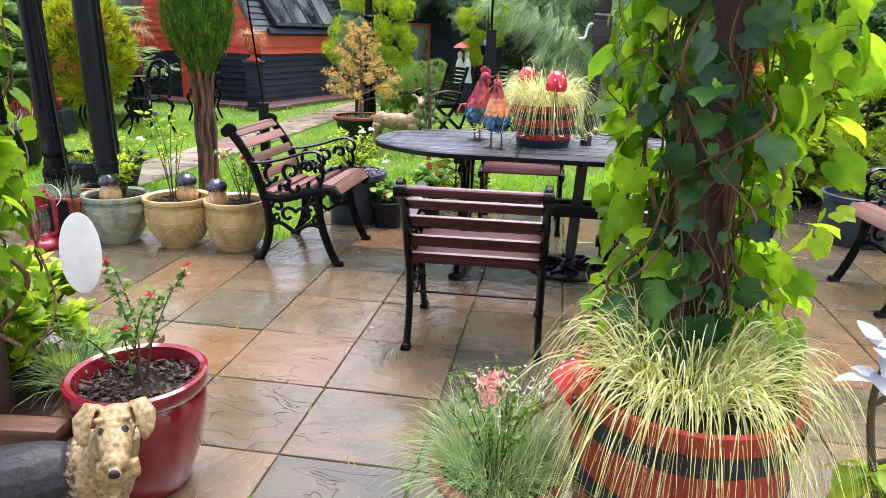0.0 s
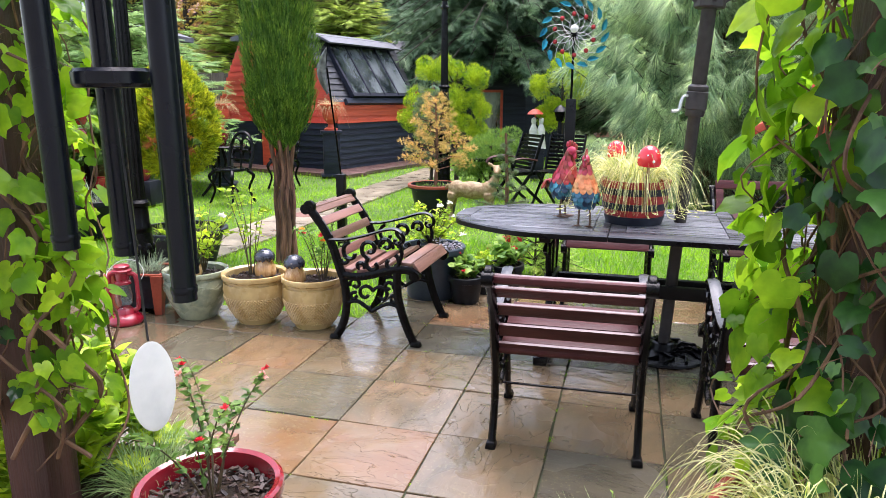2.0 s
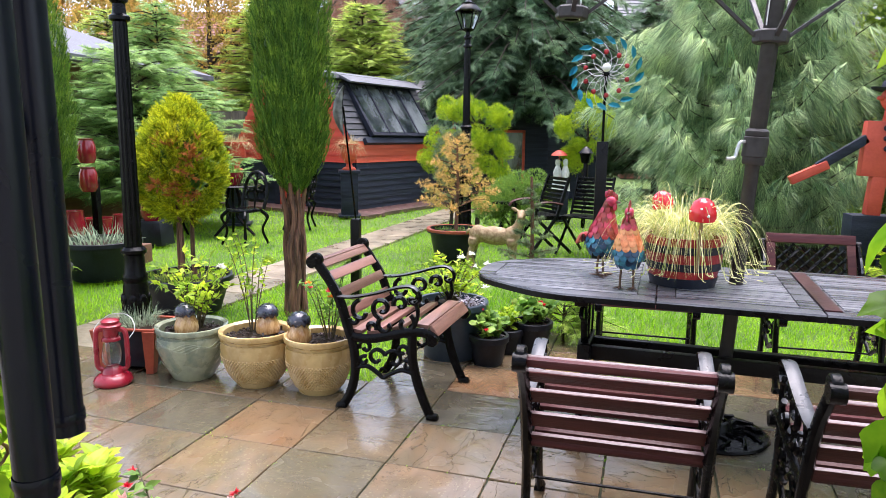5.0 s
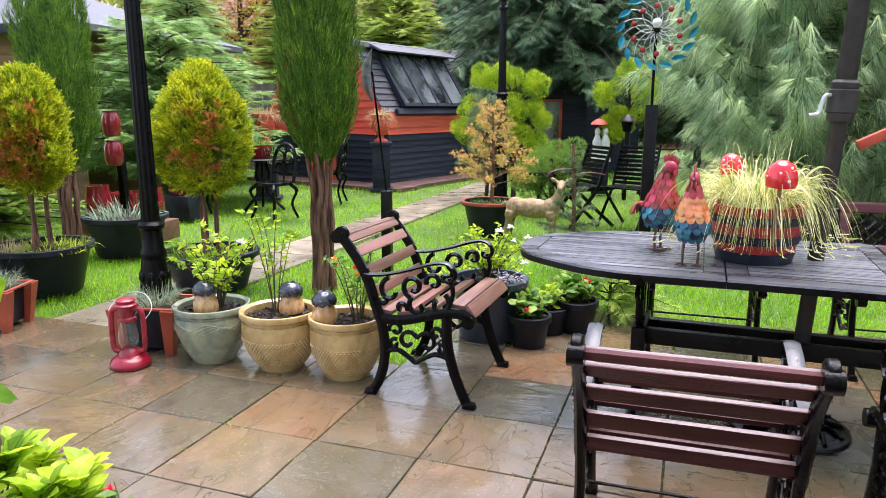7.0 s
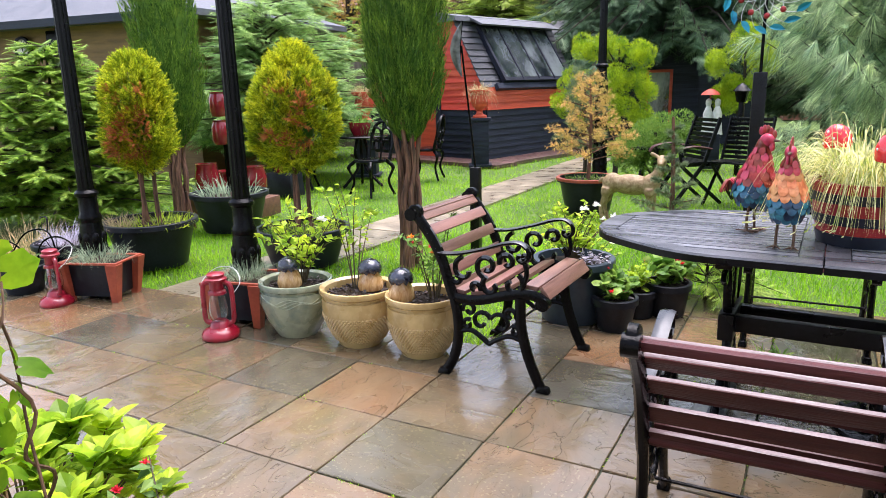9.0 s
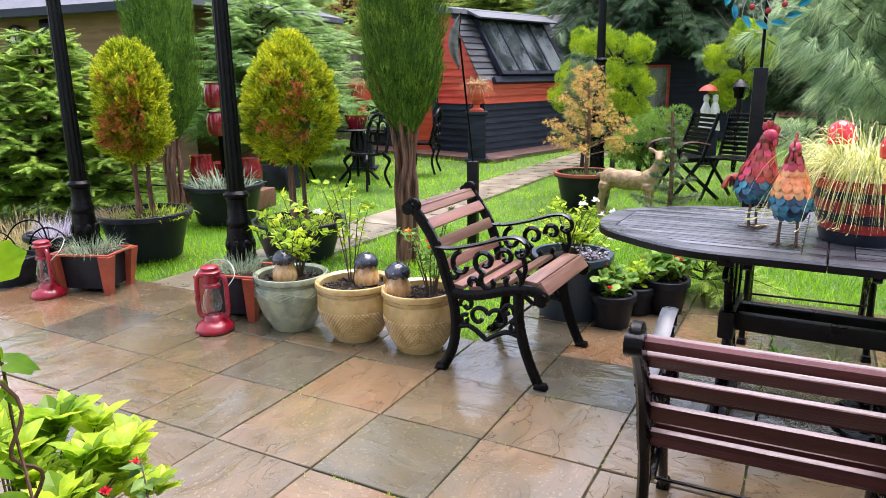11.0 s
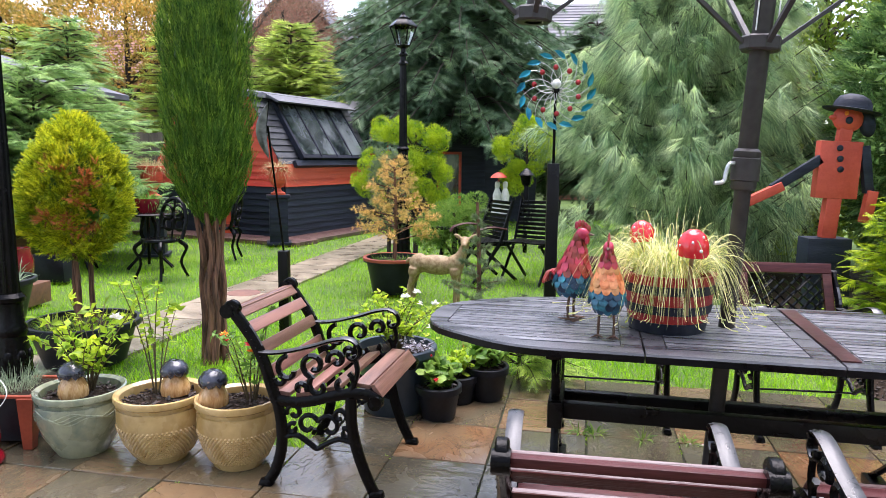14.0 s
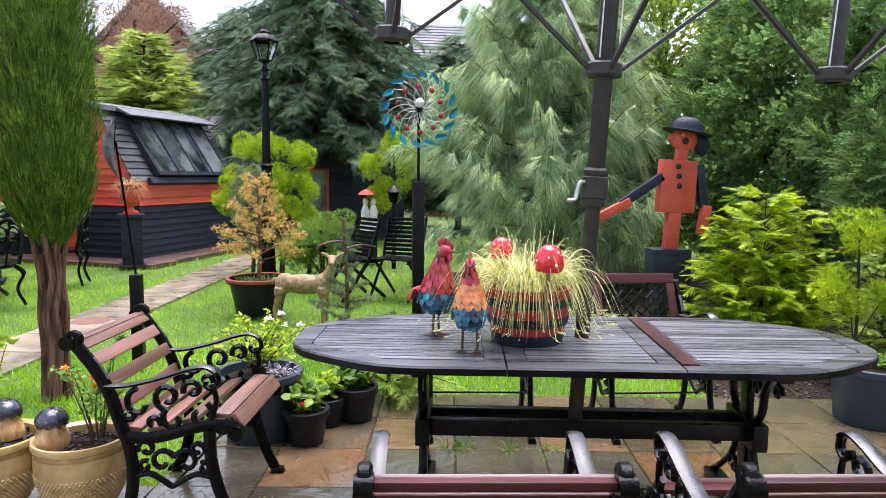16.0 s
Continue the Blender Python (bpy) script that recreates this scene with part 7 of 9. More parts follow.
cloud_cypress("cloud_cypress", "lime-yellow cloud-pruned cypress with rounded clumps", (0.42, 12.2, 0), ((-0.28, 0, 1.56, 0.22), (0.02, 0, 1.84, 0.24), (0.20, 0, 1.60, 0.26), (-0.24, 0, 1.22, 0.22), (0.02, 0, 1.30, 0.24), (-0.14, 0, 0.98, 0.22)), 66)
cloud_cypress("dwarf_conifer", "fresh green dwarf conifer mound by the lime cypress", (-0.55, 9.6, 0), ((0, 0, 0.50, 0.34), (0.20, 0, 0.72, 0.24), (-0.22, 0.1, 0.45, 0.25)), 67, M_HERB)
cloud_cypress("topiary_tree", "lollipop topiary with three lime-green balls", (3.16, 4.98, 0), ((0.0, 0, 1.10, 0.15), (-0.05, 0, 0.70, 0.15), (0.17, 0, 0.62, 0.12)), 68, M_LIME, 0.045, 0.014)

# golden feathery conifer and the bed to the far side of the table
tiered("golden_false_cypress", "feathery golden-green false cypress in the border", "shrub", (3.22, 6.15, 0), 0.05, 1.30, 0.56, 15, 10, FERN, 0.22, M_LIME, 71, 0.10, 0.42, trunk_r=0.02, step=0.05, cone=0.5, loose=1.3)
tiered("green_false_cypress", "soft green false cypress in the border", "shrub", (3.85, 5.6, 0), 0.05, 0.95, 0.42, 12, 9, DROOP, 0.15, M_MIDCON, 72, 0.05, 0.25, trunk_r=0.02, step=0.05, loose=1.5)

# ---- pots by the bench ----
pot("plastic_pot", "small charcoal plastic pot of strawberries", (-0.245, 4.50, 0), flared(0.118, 0.185, 0.085, 0.008), M_BLACKPOT, 0.105, 0.165, 40, seed=9)
plant("strawberry_plant", "strawberry plant with red and yellow flowers", "plant", (-0.245, 4.50, 0.155), 16, 0.16, 0.13, 130, 0.062, ROUND_LEAF, M_HERB, 73, stem_r=0.003, flowers=((M_PETALR, 3, 0.02),))
pot("plastic_pot", "small charcoal plastic pot of geraniums", (0.005, 4.83, 0), flared(0.125, 0.20, 0.09, 0.008), M_BLACKPOT, 0.11, 0.18, 40, seed=10)
plant("geranium_plant", "scalloped green geranium with a dark red bloom", "plant", (0.005, 4.83, 0.165), 18, 0.17, 0.14, 130, 0.072, ROUND_LEAF, M_HERB, 74, stem_r=0.003, flowers=((M_PETALR, 1, 0.02),))
pot("plastic_pot", "small dark pot tucked behind the strawberries", (-0.15, 4.76, 0), flared(0.10, 0.16, 0.08, 0.008), M_BLACKPOT, 0.09, 0.14, 0)
plant("strawberry_plant", "yellow-flowered bedding plant in the small dark pot", "plant", (-0.15, 4.76, 0.13), 12, 0.17, 0.11, 90, 0.055, ROUND_LEAF, M_SHRUB, 75, stem_r=0.003, flowers=((M_PETALR, 2, 0.02),))
pot("plastic_pot", "large dark tub with a pale rim beside the bench", (-0.50, 4.62, 0), flared(0.215, 0.36, 0.17, 0.018), M_BLUEPOT, 0.20, 0.33, 0)
plant("variegated_shrub", "pale yellow-green variegated shrub with white blooms in the tub", "shrub", (-0.50, 4.62, 0.32), 26, 0.34, 0.30, 420, 0.052, LEAF, M_SHRUB, 76, stem_r=0.004, flowers=((M_PETALW, 3, 0.03),))
plant("variegated_shrub", "fresh green shrub with white flowers behind the bench", "shrub", (-0.62, 5.25, -0.03), 30, 0.52, 0.42, 520, 0.055, LEAF, M_SHRUB, 77, stem_r=0.004, flowers=((M_PETALW, 3, 0.035),))
plant("silver_sprig", "grey-white sprigs spilling over the tub", "plant", (-0.38, 4.52, 0.33), 12, 0.09, 0.12, 160, 0.03, LEAF, M_SILVER, 78, stem_r=0.002)
tiered("dwarf_juniper", "feathery dark green dwarf juniper beside the slabs", "shrub", (0.20, 5.25, 0), 0.05, 0.55, 0.40, 8, 9, DROOP, 0.16, M_FIR, 79, 0.2, 0.2, trunk_r=0.015, step=0.05)
plant("heuchera_plant", "dark red leafy bedding plant beside the slabs", "plant", (0.02, 5.15, -0.03), 14, 0.40, 0.16, 110, 0.06, LEAF, M_PETALR, 80, stem_r=0.003)
pot("plastic_pot", "slate-blue plastic tub by the border", (3.02, 4.58, 0), flared(0.24, 0.34, 0.20, 0.012), M_BLUEPOT, 0.22, 0.31, 0)
plant("bedding_plant", "low green bedding plants in the blue tub", "plant", (3.02, 4.58, 0.30), 20, 0.10, 0.20, 160, 0.05, LEAF, M_HERB, 81, stem_r=0.003)

# ---- left clutter of pots ----
pot("plastic_pot", "black pot of strappy iris leaves on the lawn", (-4.18, 6.18, 0), flared(0.36, 0.37, 0.26, 0.015), M_BLACKPOT, 0.33, 0.33, 0)
sedge("iris_clump", (-4.18, 6.18, 0.30), 0.26, 150, 0.16, 0.34, 0.016, M_FESCUE, "grey-green strappy iris leaves in the black pot", 82, 1.0, 0.3, seg=4)
pot("plastic_pot", "small charcoal pot with a dwarf shrub", (-4.19, 3.98, 0), flared(0.155, 0.19, 0.11, 0.012), M_BLACKPOT, 0.14, 0.17, 0)
plant("dwarf_shrub", "dark green and bronze dwarf shrub in the charcoal pot", "shrub", (-4.19, 3.98, 0.16), 26, 0.10, 0.14, 420, 0.026, LEAF, M_ROSE, 83, stem_r=0.002)
pot("plastic_pot", "black pot of silvery grass beside the lamp post", (-4.27, 4.42, 0), flared(0.23, 0.26, 0.18, 0.012), M_BLACKPOT, 0.21, 0.23, 0)
sedge("silver_grass", (-4.27, 4.42, 0.22), 0.13, 380, 0.10, 0.26, 0.005, M_SILVER, "silvery white feathery grass in the black pot", 84, 1.0, 0.35, seg=4)
sedge("straw_sedge", (-4.85, 4.55, 0.0), 0.16, 520, 0.30, 0.62, 0.005, M_STRAW, "arching straw-yellow sedge behind the pots", 85, 1.0, 0.5, seg=4)
wire = thing("wire_bicycle_planter", "black wire bicycle-shaped plant stand", "plant stand", (-4.30, 4.16, 0), 12)
for cx, r in ((-0.22, 0.15), (0.20, 0.17)):
    bm = bmesh.new()
    sweep(bm, [(cx + r * math.cos(2 * math.pi * i / 28), 0, r + 0.005 + r * math.sin(2 * math.pi * i / 28)) for i in range(29)], 0.006, None, 6)
    wheel = part("wheel", bm, M_IRON, wire)
    for k in range(6):
        bm = bmesh.new()
        a = math.pi * k / 6
        sweep(bm, [(cx - r * math.cos(a), 0, r + 0.005 - r * math.sin(a)), (cx + r * math.cos(a), 0, r + 0.005 + r * math.sin(a))], 0.003, None, 5)
        part("spoke", bm, M_IRON, wheel)
bm = bmesh.new()
sweep(bm, smooth_line([(-0.22, 0, 0.155), (-0.05, 0, 0.36), (0.14, 0, 0.38), (0.20, 0, 0.175)], 5), 0.006, None, 6)
sweep(bm, smooth_line([(0.14, 0, 0.38), (0.10, 0.06, 0.47), (0.02, 0.09, 0.46)], 4), 0.006, None, 6)
part("frame", bm, M_IRON, wire)

# red glazed jars and troughs under the conifers
for k, (x, y, z, r, h) in enumerate(((-4.93, 6.75, 0.22, 0.13, 0.34), (-4.46, 6.95, 0.22, 0.13, 0.30), (-5.02, 7.3, 0.0, 0.20, 0.42), (-4.90, 8.1, 0.30, 0.13, 0.27))):
    pot("glazed_jar", "tall glossy red glazed jar", (x, y, z), [(0, 0), (r * 0.7, 0), (r, h * 0.25), (r * 1.02, h * 0.6), (r * 0.85, h * 0.9), (r * 0.9, h), (r * 0.75, h), (r * 0.72, h * 0.9)], M_REDGLAZE, r * 0.72, h * 0.9, 0, 26, group="red glazed jars")
bm = bmesh.new()
box(bm, -4.70, 6.85, 0.10, 0.95, 0.42, 0.20, 0.01)
solo("low_bench", bm, M_BOXWOOD, "low weathered timber bench under the red jars", "bench")
bm = bmesh.new()
box(bm, -4.90, 8.1, 0.15, 0.42, 0.30, 0.30, 0.01, taper=0.9)
solo("trough_planter", bm, M_BLACKPOT, "black trough behind the lawn", "planter")
tree_jar = thing("jar_stand", "dark post carrying stacked red glazed jars", "plant stand", (-4.86, 7.05, 0))
bm = bmesh.new()
box(bm, 0, 0, 0.45, 0.07, 0.07, 0.90, 0.006)
part("post", bm, M_IRON, tree_jar)
for z in (0.75, 1.05):
    bm = bmesh.new()
    lathe(bm, [(0.0, z), (0.07, z), (0.092, z + 0.05), (0.092, z + 0.19), (0.072, z + 0.24), (0.080, z + 0.26), (0.06, z + 0.26), (0, z + 0.22)], 24, (0, -0.10, 0))
    part("hanging_jar", bm, M_REDGLAZE, tree_jar, "glossy red jar")


# ---- the red and black shed ----
SC, SL, SG = Vector((-3.62, 12.30, 0)), Vector((0.351, 0.936, 0)), Vector((-0.936, 0.351, 0))
SW, SLEN, ZB, ZE, ZT, CUT = 2.95, 2.75, 0.88, 1.25, 2.42, 0.66
shed = thing("garden_shed", "red and blue-black boarded barn-style shed with slanting window", "shed")


def shed_point(l, g, z):
    """l along the long side, g along the gable, from the near corner."""
    return SC + SL * l + SG * g + Vector((0, 0, z))


def board(parent, name, a, b, z0, z1, out, material, thick=0.020, tilt=0.020):
    """A lapped board from a to b, its lower edge proud."""
    bm = bmesh.new()
    o0, o1 = out * (thick + tilt), out * thick
    va = [a + Vector((0, 0, z0)) + o0, b + Vector((0, 0, z0)) + o0, b + Vector((0, 0, z1)) + o1, a + Vector((0, 0, z1)) + o1]
    vb = [a + Vector((0, 0, z0)), b + Vector((0, 0, z0)), b + Vector((0, 0, z1)), a + Vector((0, 0, z1))]
    p, q = [bm.verts.new(v) for v in va], [bm.verts.new(v) for v in vb]
    bm.faces.new(p)
    bm.faces.new(q[::-1])
    for i in range(4):
        bm.faces.new((p[i], q[i], q[(i + 1) % 4], p[(i + 1) % 4]))
    return part(name, bm, material, parent, smooth=False)


# core walls, so that nothing shows through the laps
bm = bmesh.new()
prof = [(0.0, 0.0), (SW, 0.0), (SW, ZE), (SW - CUT, ZT), (CUT, ZT), (0.0, ZE)]
va, vb = [bm.verts.new(shed_point(0, g_, z)) for g_, z in prof], [bm.verts.new(shed_point(SLEN, g_, z)) for g_, z in prof]
bm.faces.new(va)
bm.faces.new(vb[::-1])
for i in range(6):
    bm.faces.new((va[i], vb[i], vb[(i + 1) % 6], va[(i + 1) % 6]))
part("inner_shell", bm, M_SHEDBLK, shed, smooth=False)
NB = 8
for k in range(NB):
    z0, z1 = ZB * k / NB, ZB * (k + 1) / NB
    board(shed, "board", shed_point(0, 0, 0), shed_point(SLEN, 0, 0), z0, z1 + 0.01, -SG, M_SHEDBLK)
    board(shed, "board", shed_point(0, 0, 0), shed_point(0, SW, 0), z0, z1 + 0.01, -SL, M_SHEDBLK)
for k in range(3):
    z0, z1 = ZB + (ZE - ZB) * k / 3, ZB + (ZE - ZB) * (k + 1) / 3
    board(shed, "red_board", shed_point(0, 0, 0), shed_point(SLEN, 0, 0), z0, z1 + 0.01, -SG, M_SHEDRED, 0.026)
for k in range(13):
    z0 = ZB + (ZT - ZB) * k / 13
    z1 = ZB + (ZT - ZB) * (k + 1) / 13
    zm = max(z0, z1 - 0.01)
    cut = 0.0 if zm <= ZE else CUT * (zm - ZE) / (ZT - ZE)
    board(shed, "red_board", shed_point(0, cut, 0), shed_point(0, SW - cut, 0), z0, z1 + 0.006, -SL, M_SHEDRED)
# slanting roof boards on the long side, with the glazed part left for the window
N_ROOF = 11
roof_out = (-SG * (ZT - ZE) + Vector((0, 0, CUT))).normalized()
for k in range(N_ROOF):
    t0, t1 = k / N_ROOF, (k + 1) / N_ROOF
    bm = bmesh.new()
    q = []
    for t, lift in ((t0, 0.035), (t1 + 0.02, 0.012)):
        for l in (-0.10, SLEN + 0.08):
            q.append(shed_point(l, CUT * t, ZE + (ZT - ZE) * t) + roof_out * lift)
    r = [v - roof_out * 0.012 for v in q]
    va, vb = [bm.verts.new(q[i]) for i in (0, 1, 3, 2)], [bm.verts.new(r[i]) for i in (0, 1, 3, 2)]
    bm.faces.new(va)
    bm.faces.new(vb[::-1])
    for i in range(4):
        bm.faces.new((va[i], vb[i], vb[(i + 1) % 4], va[(i + 1) % 4]))
    part("roof_board", bm, M_ROOFSL, shed, smooth=False)
# cap of the roof
bm = bmesh.new()
cap = [(CUT - 0.12, ZT - 0.03), (CUT - 0.10, ZT + 0.05), (SW / 2, ZT + 0.20), (SW - CUT + 0.10, ZT + 0.05), (SW - CUT + 0.12, ZT - 0.03)]
va, vb = [bm.verts.new(shed_point(-0.14, g_, z)) for g_, z in cap], [bm.verts.new(shed_point(SLEN + 0.10, g_, z)) for g_, z in cap]
bm.faces.new(va)
bm.faces.new(vb[::-1])
for i in range(5):
    bm.faces.new((va[i], vb[i], vb[(i + 1) % 5], va[(i + 1) % 5]))
part("roof_cap", bm, M_FELTD, shed, smooth=False)


def slant(l, t, lift):
    return shed_point(l, CUT * t, ZE + (ZT - ZE) * t) + roof_out * lift


# hinged window on the slope, under a felt hood
win = bmesh.new()
W0, W1 = 0.42, 2.48


def slab_between(bm, a, b, c, d, n, depth):
    q = [a, b, c, d]
    va, vb = [bm.verts.new(v) for v in q], [bm.verts.new(v - n * depth) for v in q]
    bm.faces.new(va)
    bm.faces.new(vb[::-1])
    for i in range(4):
        bm.faces.new((va[i], vb[i], vb[(i + 1) % 4], va[(i + 1) % 4]))


slab_between(win, slant(W0, 0.04, 0.16), slant(W1, 0.04, 0.16), slant(W1, 0.90, 0.075), slant(W0, 0.90, 0.075), roof_out, 0.09)
window = part("window_frame", win, M_SHEDBLK, shed, smooth=False)
for k in range(4):
    l0, l1 = W0 + 0.04 + (W1 - W0 - 0.08) * k / 4 + 0.02, W0 + 0.04 + (W1 - W0 - 0.08) * (k + 1) / 4 - 0.02
    bm = bmesh.new()
    slab_between(bm, slant(l0, 0.09, 0.159), slant(l1, 0.09, 0.159), slant(l1, 0.86, 0.084), slant(l0, 0.86, 0.084), roof_out, 0.004)
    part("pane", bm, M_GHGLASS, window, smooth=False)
    bm = bmesh.new()
    slab_between(bm, slant(l1 + 0.008, 0.06, 0.172), slant(l1 + 0.032, 0.06, 0.172), slant(l1 + 0.032, 0.89, 0.10), slant(l1 + 0.008, 0.89, 0.10), roof_out, 0.02)
    part("glazing_bar", bm, M_SHEDBLK, window, smooth=False)
bm = bmesh.new()
slab_between(bm, slant(0.25, 0.80, 0.30), slant(SLEN - 0.10, 0.80, 0.30), slant(SLEN - 0.10, 1.04, 0.06), slant(0.25, 1.04, 0.06), roof_out, 0.045)
part("hood", bm, M_FELTD, shed, "dark grey felt hood above the window", smooth=False)
bm = bmesh.new()
slab_between(bm, slant(0.22, -0.05, 0.10), slant(SLEN - 0.28, -0.05, 0.10), slant(SLEN - 0.28, 0.03, 0.10), slant(0.22, 0.03, 0.10), roof_out, 0.08)
part("sill_board", bm, M_SHEDBLK, shed, smooth=False)
# door in the gable: red panel between dark posts
for g0, g1, z0, z1, m, nm, th in ((1.02, 1.14, 0, 1.98, M_SHEDBLK, "door_post", 0.06), (1.80, 1.92, 0, 1.98, M_SHEDBLK, "door_post", 0.06), (1.145, 1.795, 0.02, 1.90, M_SHEDRED, "door", 0.05)):
    bm = bmesh.new()
    a, b = shed_point(0, g0, 0), shed_point(0, g1, 0)
    slab_between(bm, a + Vector((0, 0, z0)) - SL * th, b + Vector((0, 0, z0)) - SL * th, b + Vector((0, 0, z1)) - SL * th, a + Vector((0, 0, z1)) - SL * th, -SL, 0.03)
    part(nm, bm, m, shed, smooth=False)
# timber walk round the shed
deck = thing("shed_deck", "red-brown timber decking round the shed", "deck", kind="structure")
for k in range(5):
    off = 0.06 + 0.125 * k
    for a, b in ((shed_point(-off, -0.70, 0), shed_point(-off, SW, 0)), (shed_point(-0.02, -off, 0), shed_point(SLEN, -off, 0))):
        d = (b - a).normalized()
        s = Vector((-d.y, d.x, 0)) * 0.058
        bm = bmesh.new()
        slab_between(bm, a - s + Vector((0, 0, 0.035)), b - s + Vector((0, 0, 0.035)), b + s + Vector((0, 0, 0.035)), a + s + Vector((0, 0, 0.035)), Vector((0, 0, 1)), 0.06)
        part("plank", bm, M_DECK, deck, smooth=False)


# ---- dark outbuildings beyond ----
def outbuilding(name, label, x0, x1, y0, depth, h, ridge, material, roof_m, boards=10, windows=(), roof_over=0.15, hip=0.0):
    p = thing(name, label, "building")
    bm = bmesh.new()
    box(bm, (x0 + x1) / 2, y0 + depth / 2, h / 2, x1 - x0, depth, h)
    part("wall", bm, material, p, smooth=False)
    for k in range(boards):
        board(p, "board", Vector((x0 - 0.01, y0, 0)), Vector((x1 + 0.01, y0, 0)), h * k / boards, h * (k + 1) / boards + 0.004, Vector((0, -1, 0)), material, 0.012, 0.014)
    bm = bmesh.new()
    e = roof_over
    prof = [(y0 - e, h - 0.03), (y0 - e, h + 0.06), (y0 + depth / 2, ridge), (y0 + depth + e, h + 0.06), (y0 + depth + e, h - 0.03)]
    va, vb = [bm.verts.new((x0 - e, y, z)) for y, z in prof], [bm.verts.new((x1 + e - (hip if i == 2 else 0.0), y, z)) for i, (y, z) in enumerate(prof)]
    bm.faces.new(va)
    if hip:
        bm.faces.new((vb[4], vb[3], vb[1], vb[0]))
        bm.faces.new((vb[3], vb[2], vb[1]))
    else:
        bm.faces.new(vb[::-1])
    for i in range(5):
        bm.faces.new((va[i], vb[i], vb[(i + 1) % 5], va[(i + 1) % 5]))
    part("roof", bm, roof_m, p, smooth=False)
    if hip:
        bm = bmesh.new()
        box(bm, (x0 + x1) / 2, y0 - e - 0.02, h + 0.0, x1 - x0 + 2 * e, 0.03, 0.12)
        part("fascia", bm, M_SHEDBLK, p, "dark fascia board", smooth=False)
    for wx0, wx1, wz0, wz1, fm in windows:
        bm = bmesh.new()
        for cx, cz, sx, sz in (((wx0 + wx1) / 2, wz0, wx1 - wx0, 0.06), ((wx0 + wx1) / 2, wz1, wx1 - wx0, 0.06), (wx0, (wz0 + wz1) / 2, 0.06, wz1 - wz0 + 0.06), (wx1, (wz0 + wz1) / 2, 0.06, wz1 - wz0 + 0.06)):
            box(bm, cx, y0 - 0.04, cz, sx, 0.05, sz)
        fr = part("window_frame", bm, fm, p, smooth=False)
        bm = bmesh.new()
        box(bm, (wx0 + wx1) / 2, y0 - 0.032, (wz0 + wz1) / 2, wx1 - wx0 - 0.05, 0.012, wz1 - wz0 - 0.05)
        part("pane", bm, M_GHGLASS, fr, smooth=False)
    return p


outbuilding("black_outbuilding", "blue-black boarded outbuilding with a red window frame", -3.7, -0.37, 16.9, 2.2, 2.25, 2.75, M_SHEDBLK, M_FELT, 14, ((-3.02, -2.62, 1.45, 2.0, M_SHEDRED), (-1.45, -0.95, 0.3, 1.5, M_SHEDRED)))
outbuilding("black_outbuilding", "narrow black shed with a pale felt roof", -0.35, 0.75, 16.3, 1.6, 2.15, 2.55, M_SHEDBLK, M_FELT, 12)

# tan-clad summerhouse with a clock
outbuilding("summerhouse", "tan timber-clad summerhouse with grey felt roof and wall clock", -15.0, -7.2, 9.3, 3.4, 2.40, 3.55, M_BRICK, M_FELT, 16, (), 0.45, 3.0)
clock = thing("wall_clock", "round black station clock with ivory dial on the summerhouse wall", "clock", (-10.62, 9.20, 2.07))
clock.scale = (1.15, 1.15, 1.15)
bm = bmesh.new()
ring = [(0.125, -0.02), (0.16, -0.02), (0.17, -0.005), (0.165, 0.03), (0.13, 0.035), (0.125, 0.02)]
lathe(bm, ring, 32)
bmesh.ops.transform(bm, matrix=pose(0, 0, 0, 90, 0, 0), verts=bm.verts)
part("bezel", bm, M_IRON, clock)
bm = bmesh.new()
lathe(bm, [(0.0, 0.01), (0.13, 0.01), (0.13, 0.0), (0, 0.0)], 32)
bmesh.ops.transform(bm, matrix=pose(0, 0, 0, 90, 0, 0), verts=bm.verts)
part("dial", bm, M_DIAL, clock)
for k in range(12):
    bm = bmesh.new()
    a = radians(30 * k)
    box(bm, 0, -0.018, 0.105, 0.010, 0.006, 0.03, 0, pose(0, 0, 0, 0, 30 * k, 0))
    part("hour_mark", bm, M_IRON, clock)
for ang, l in ((40, 0.065), (170, 0.095)):
    bm = bmesh.new()
    box(bm, 0, -0.022, l / 2, 0.012, 0.005, l, 0, pose(0, 0, 0, 0, ang, 0))
    part("clock_pointer", bm, M_IRON, clock)
bm = bmesh.new()
box(bm, -9.95, 9.24, 1.95, 0.26, 0.07, 0.75, 0.02)
solo("wall_plaque", bm, M_IRON, "dark carved plaque on the summerhouse wall", "plaque")

# panel fence behind the lawn
fence = thing("fence", "weathered grey-brown board fence", "fence", kind="structure")
for k in range(26):
    bm = bmesh.new()
    box(bm, -8.2 + k * 0.152, 14.7 + 0.01 * (k % 2), 0.92, 0.145, 0.02, 1.84 + 0.02 * ((k * 7) % 3), 0.0)
    part("board", bm, M_FENCE, fence, smooth=False)
for k in range(3):
    bm = bmesh.new()
    box(bm, -8.2 + k * 1.75, 14.76, 0.98, 0.10, 0.10, 1.98, 0.008)
    part("fence_post", bm, M_FENCE, fence)


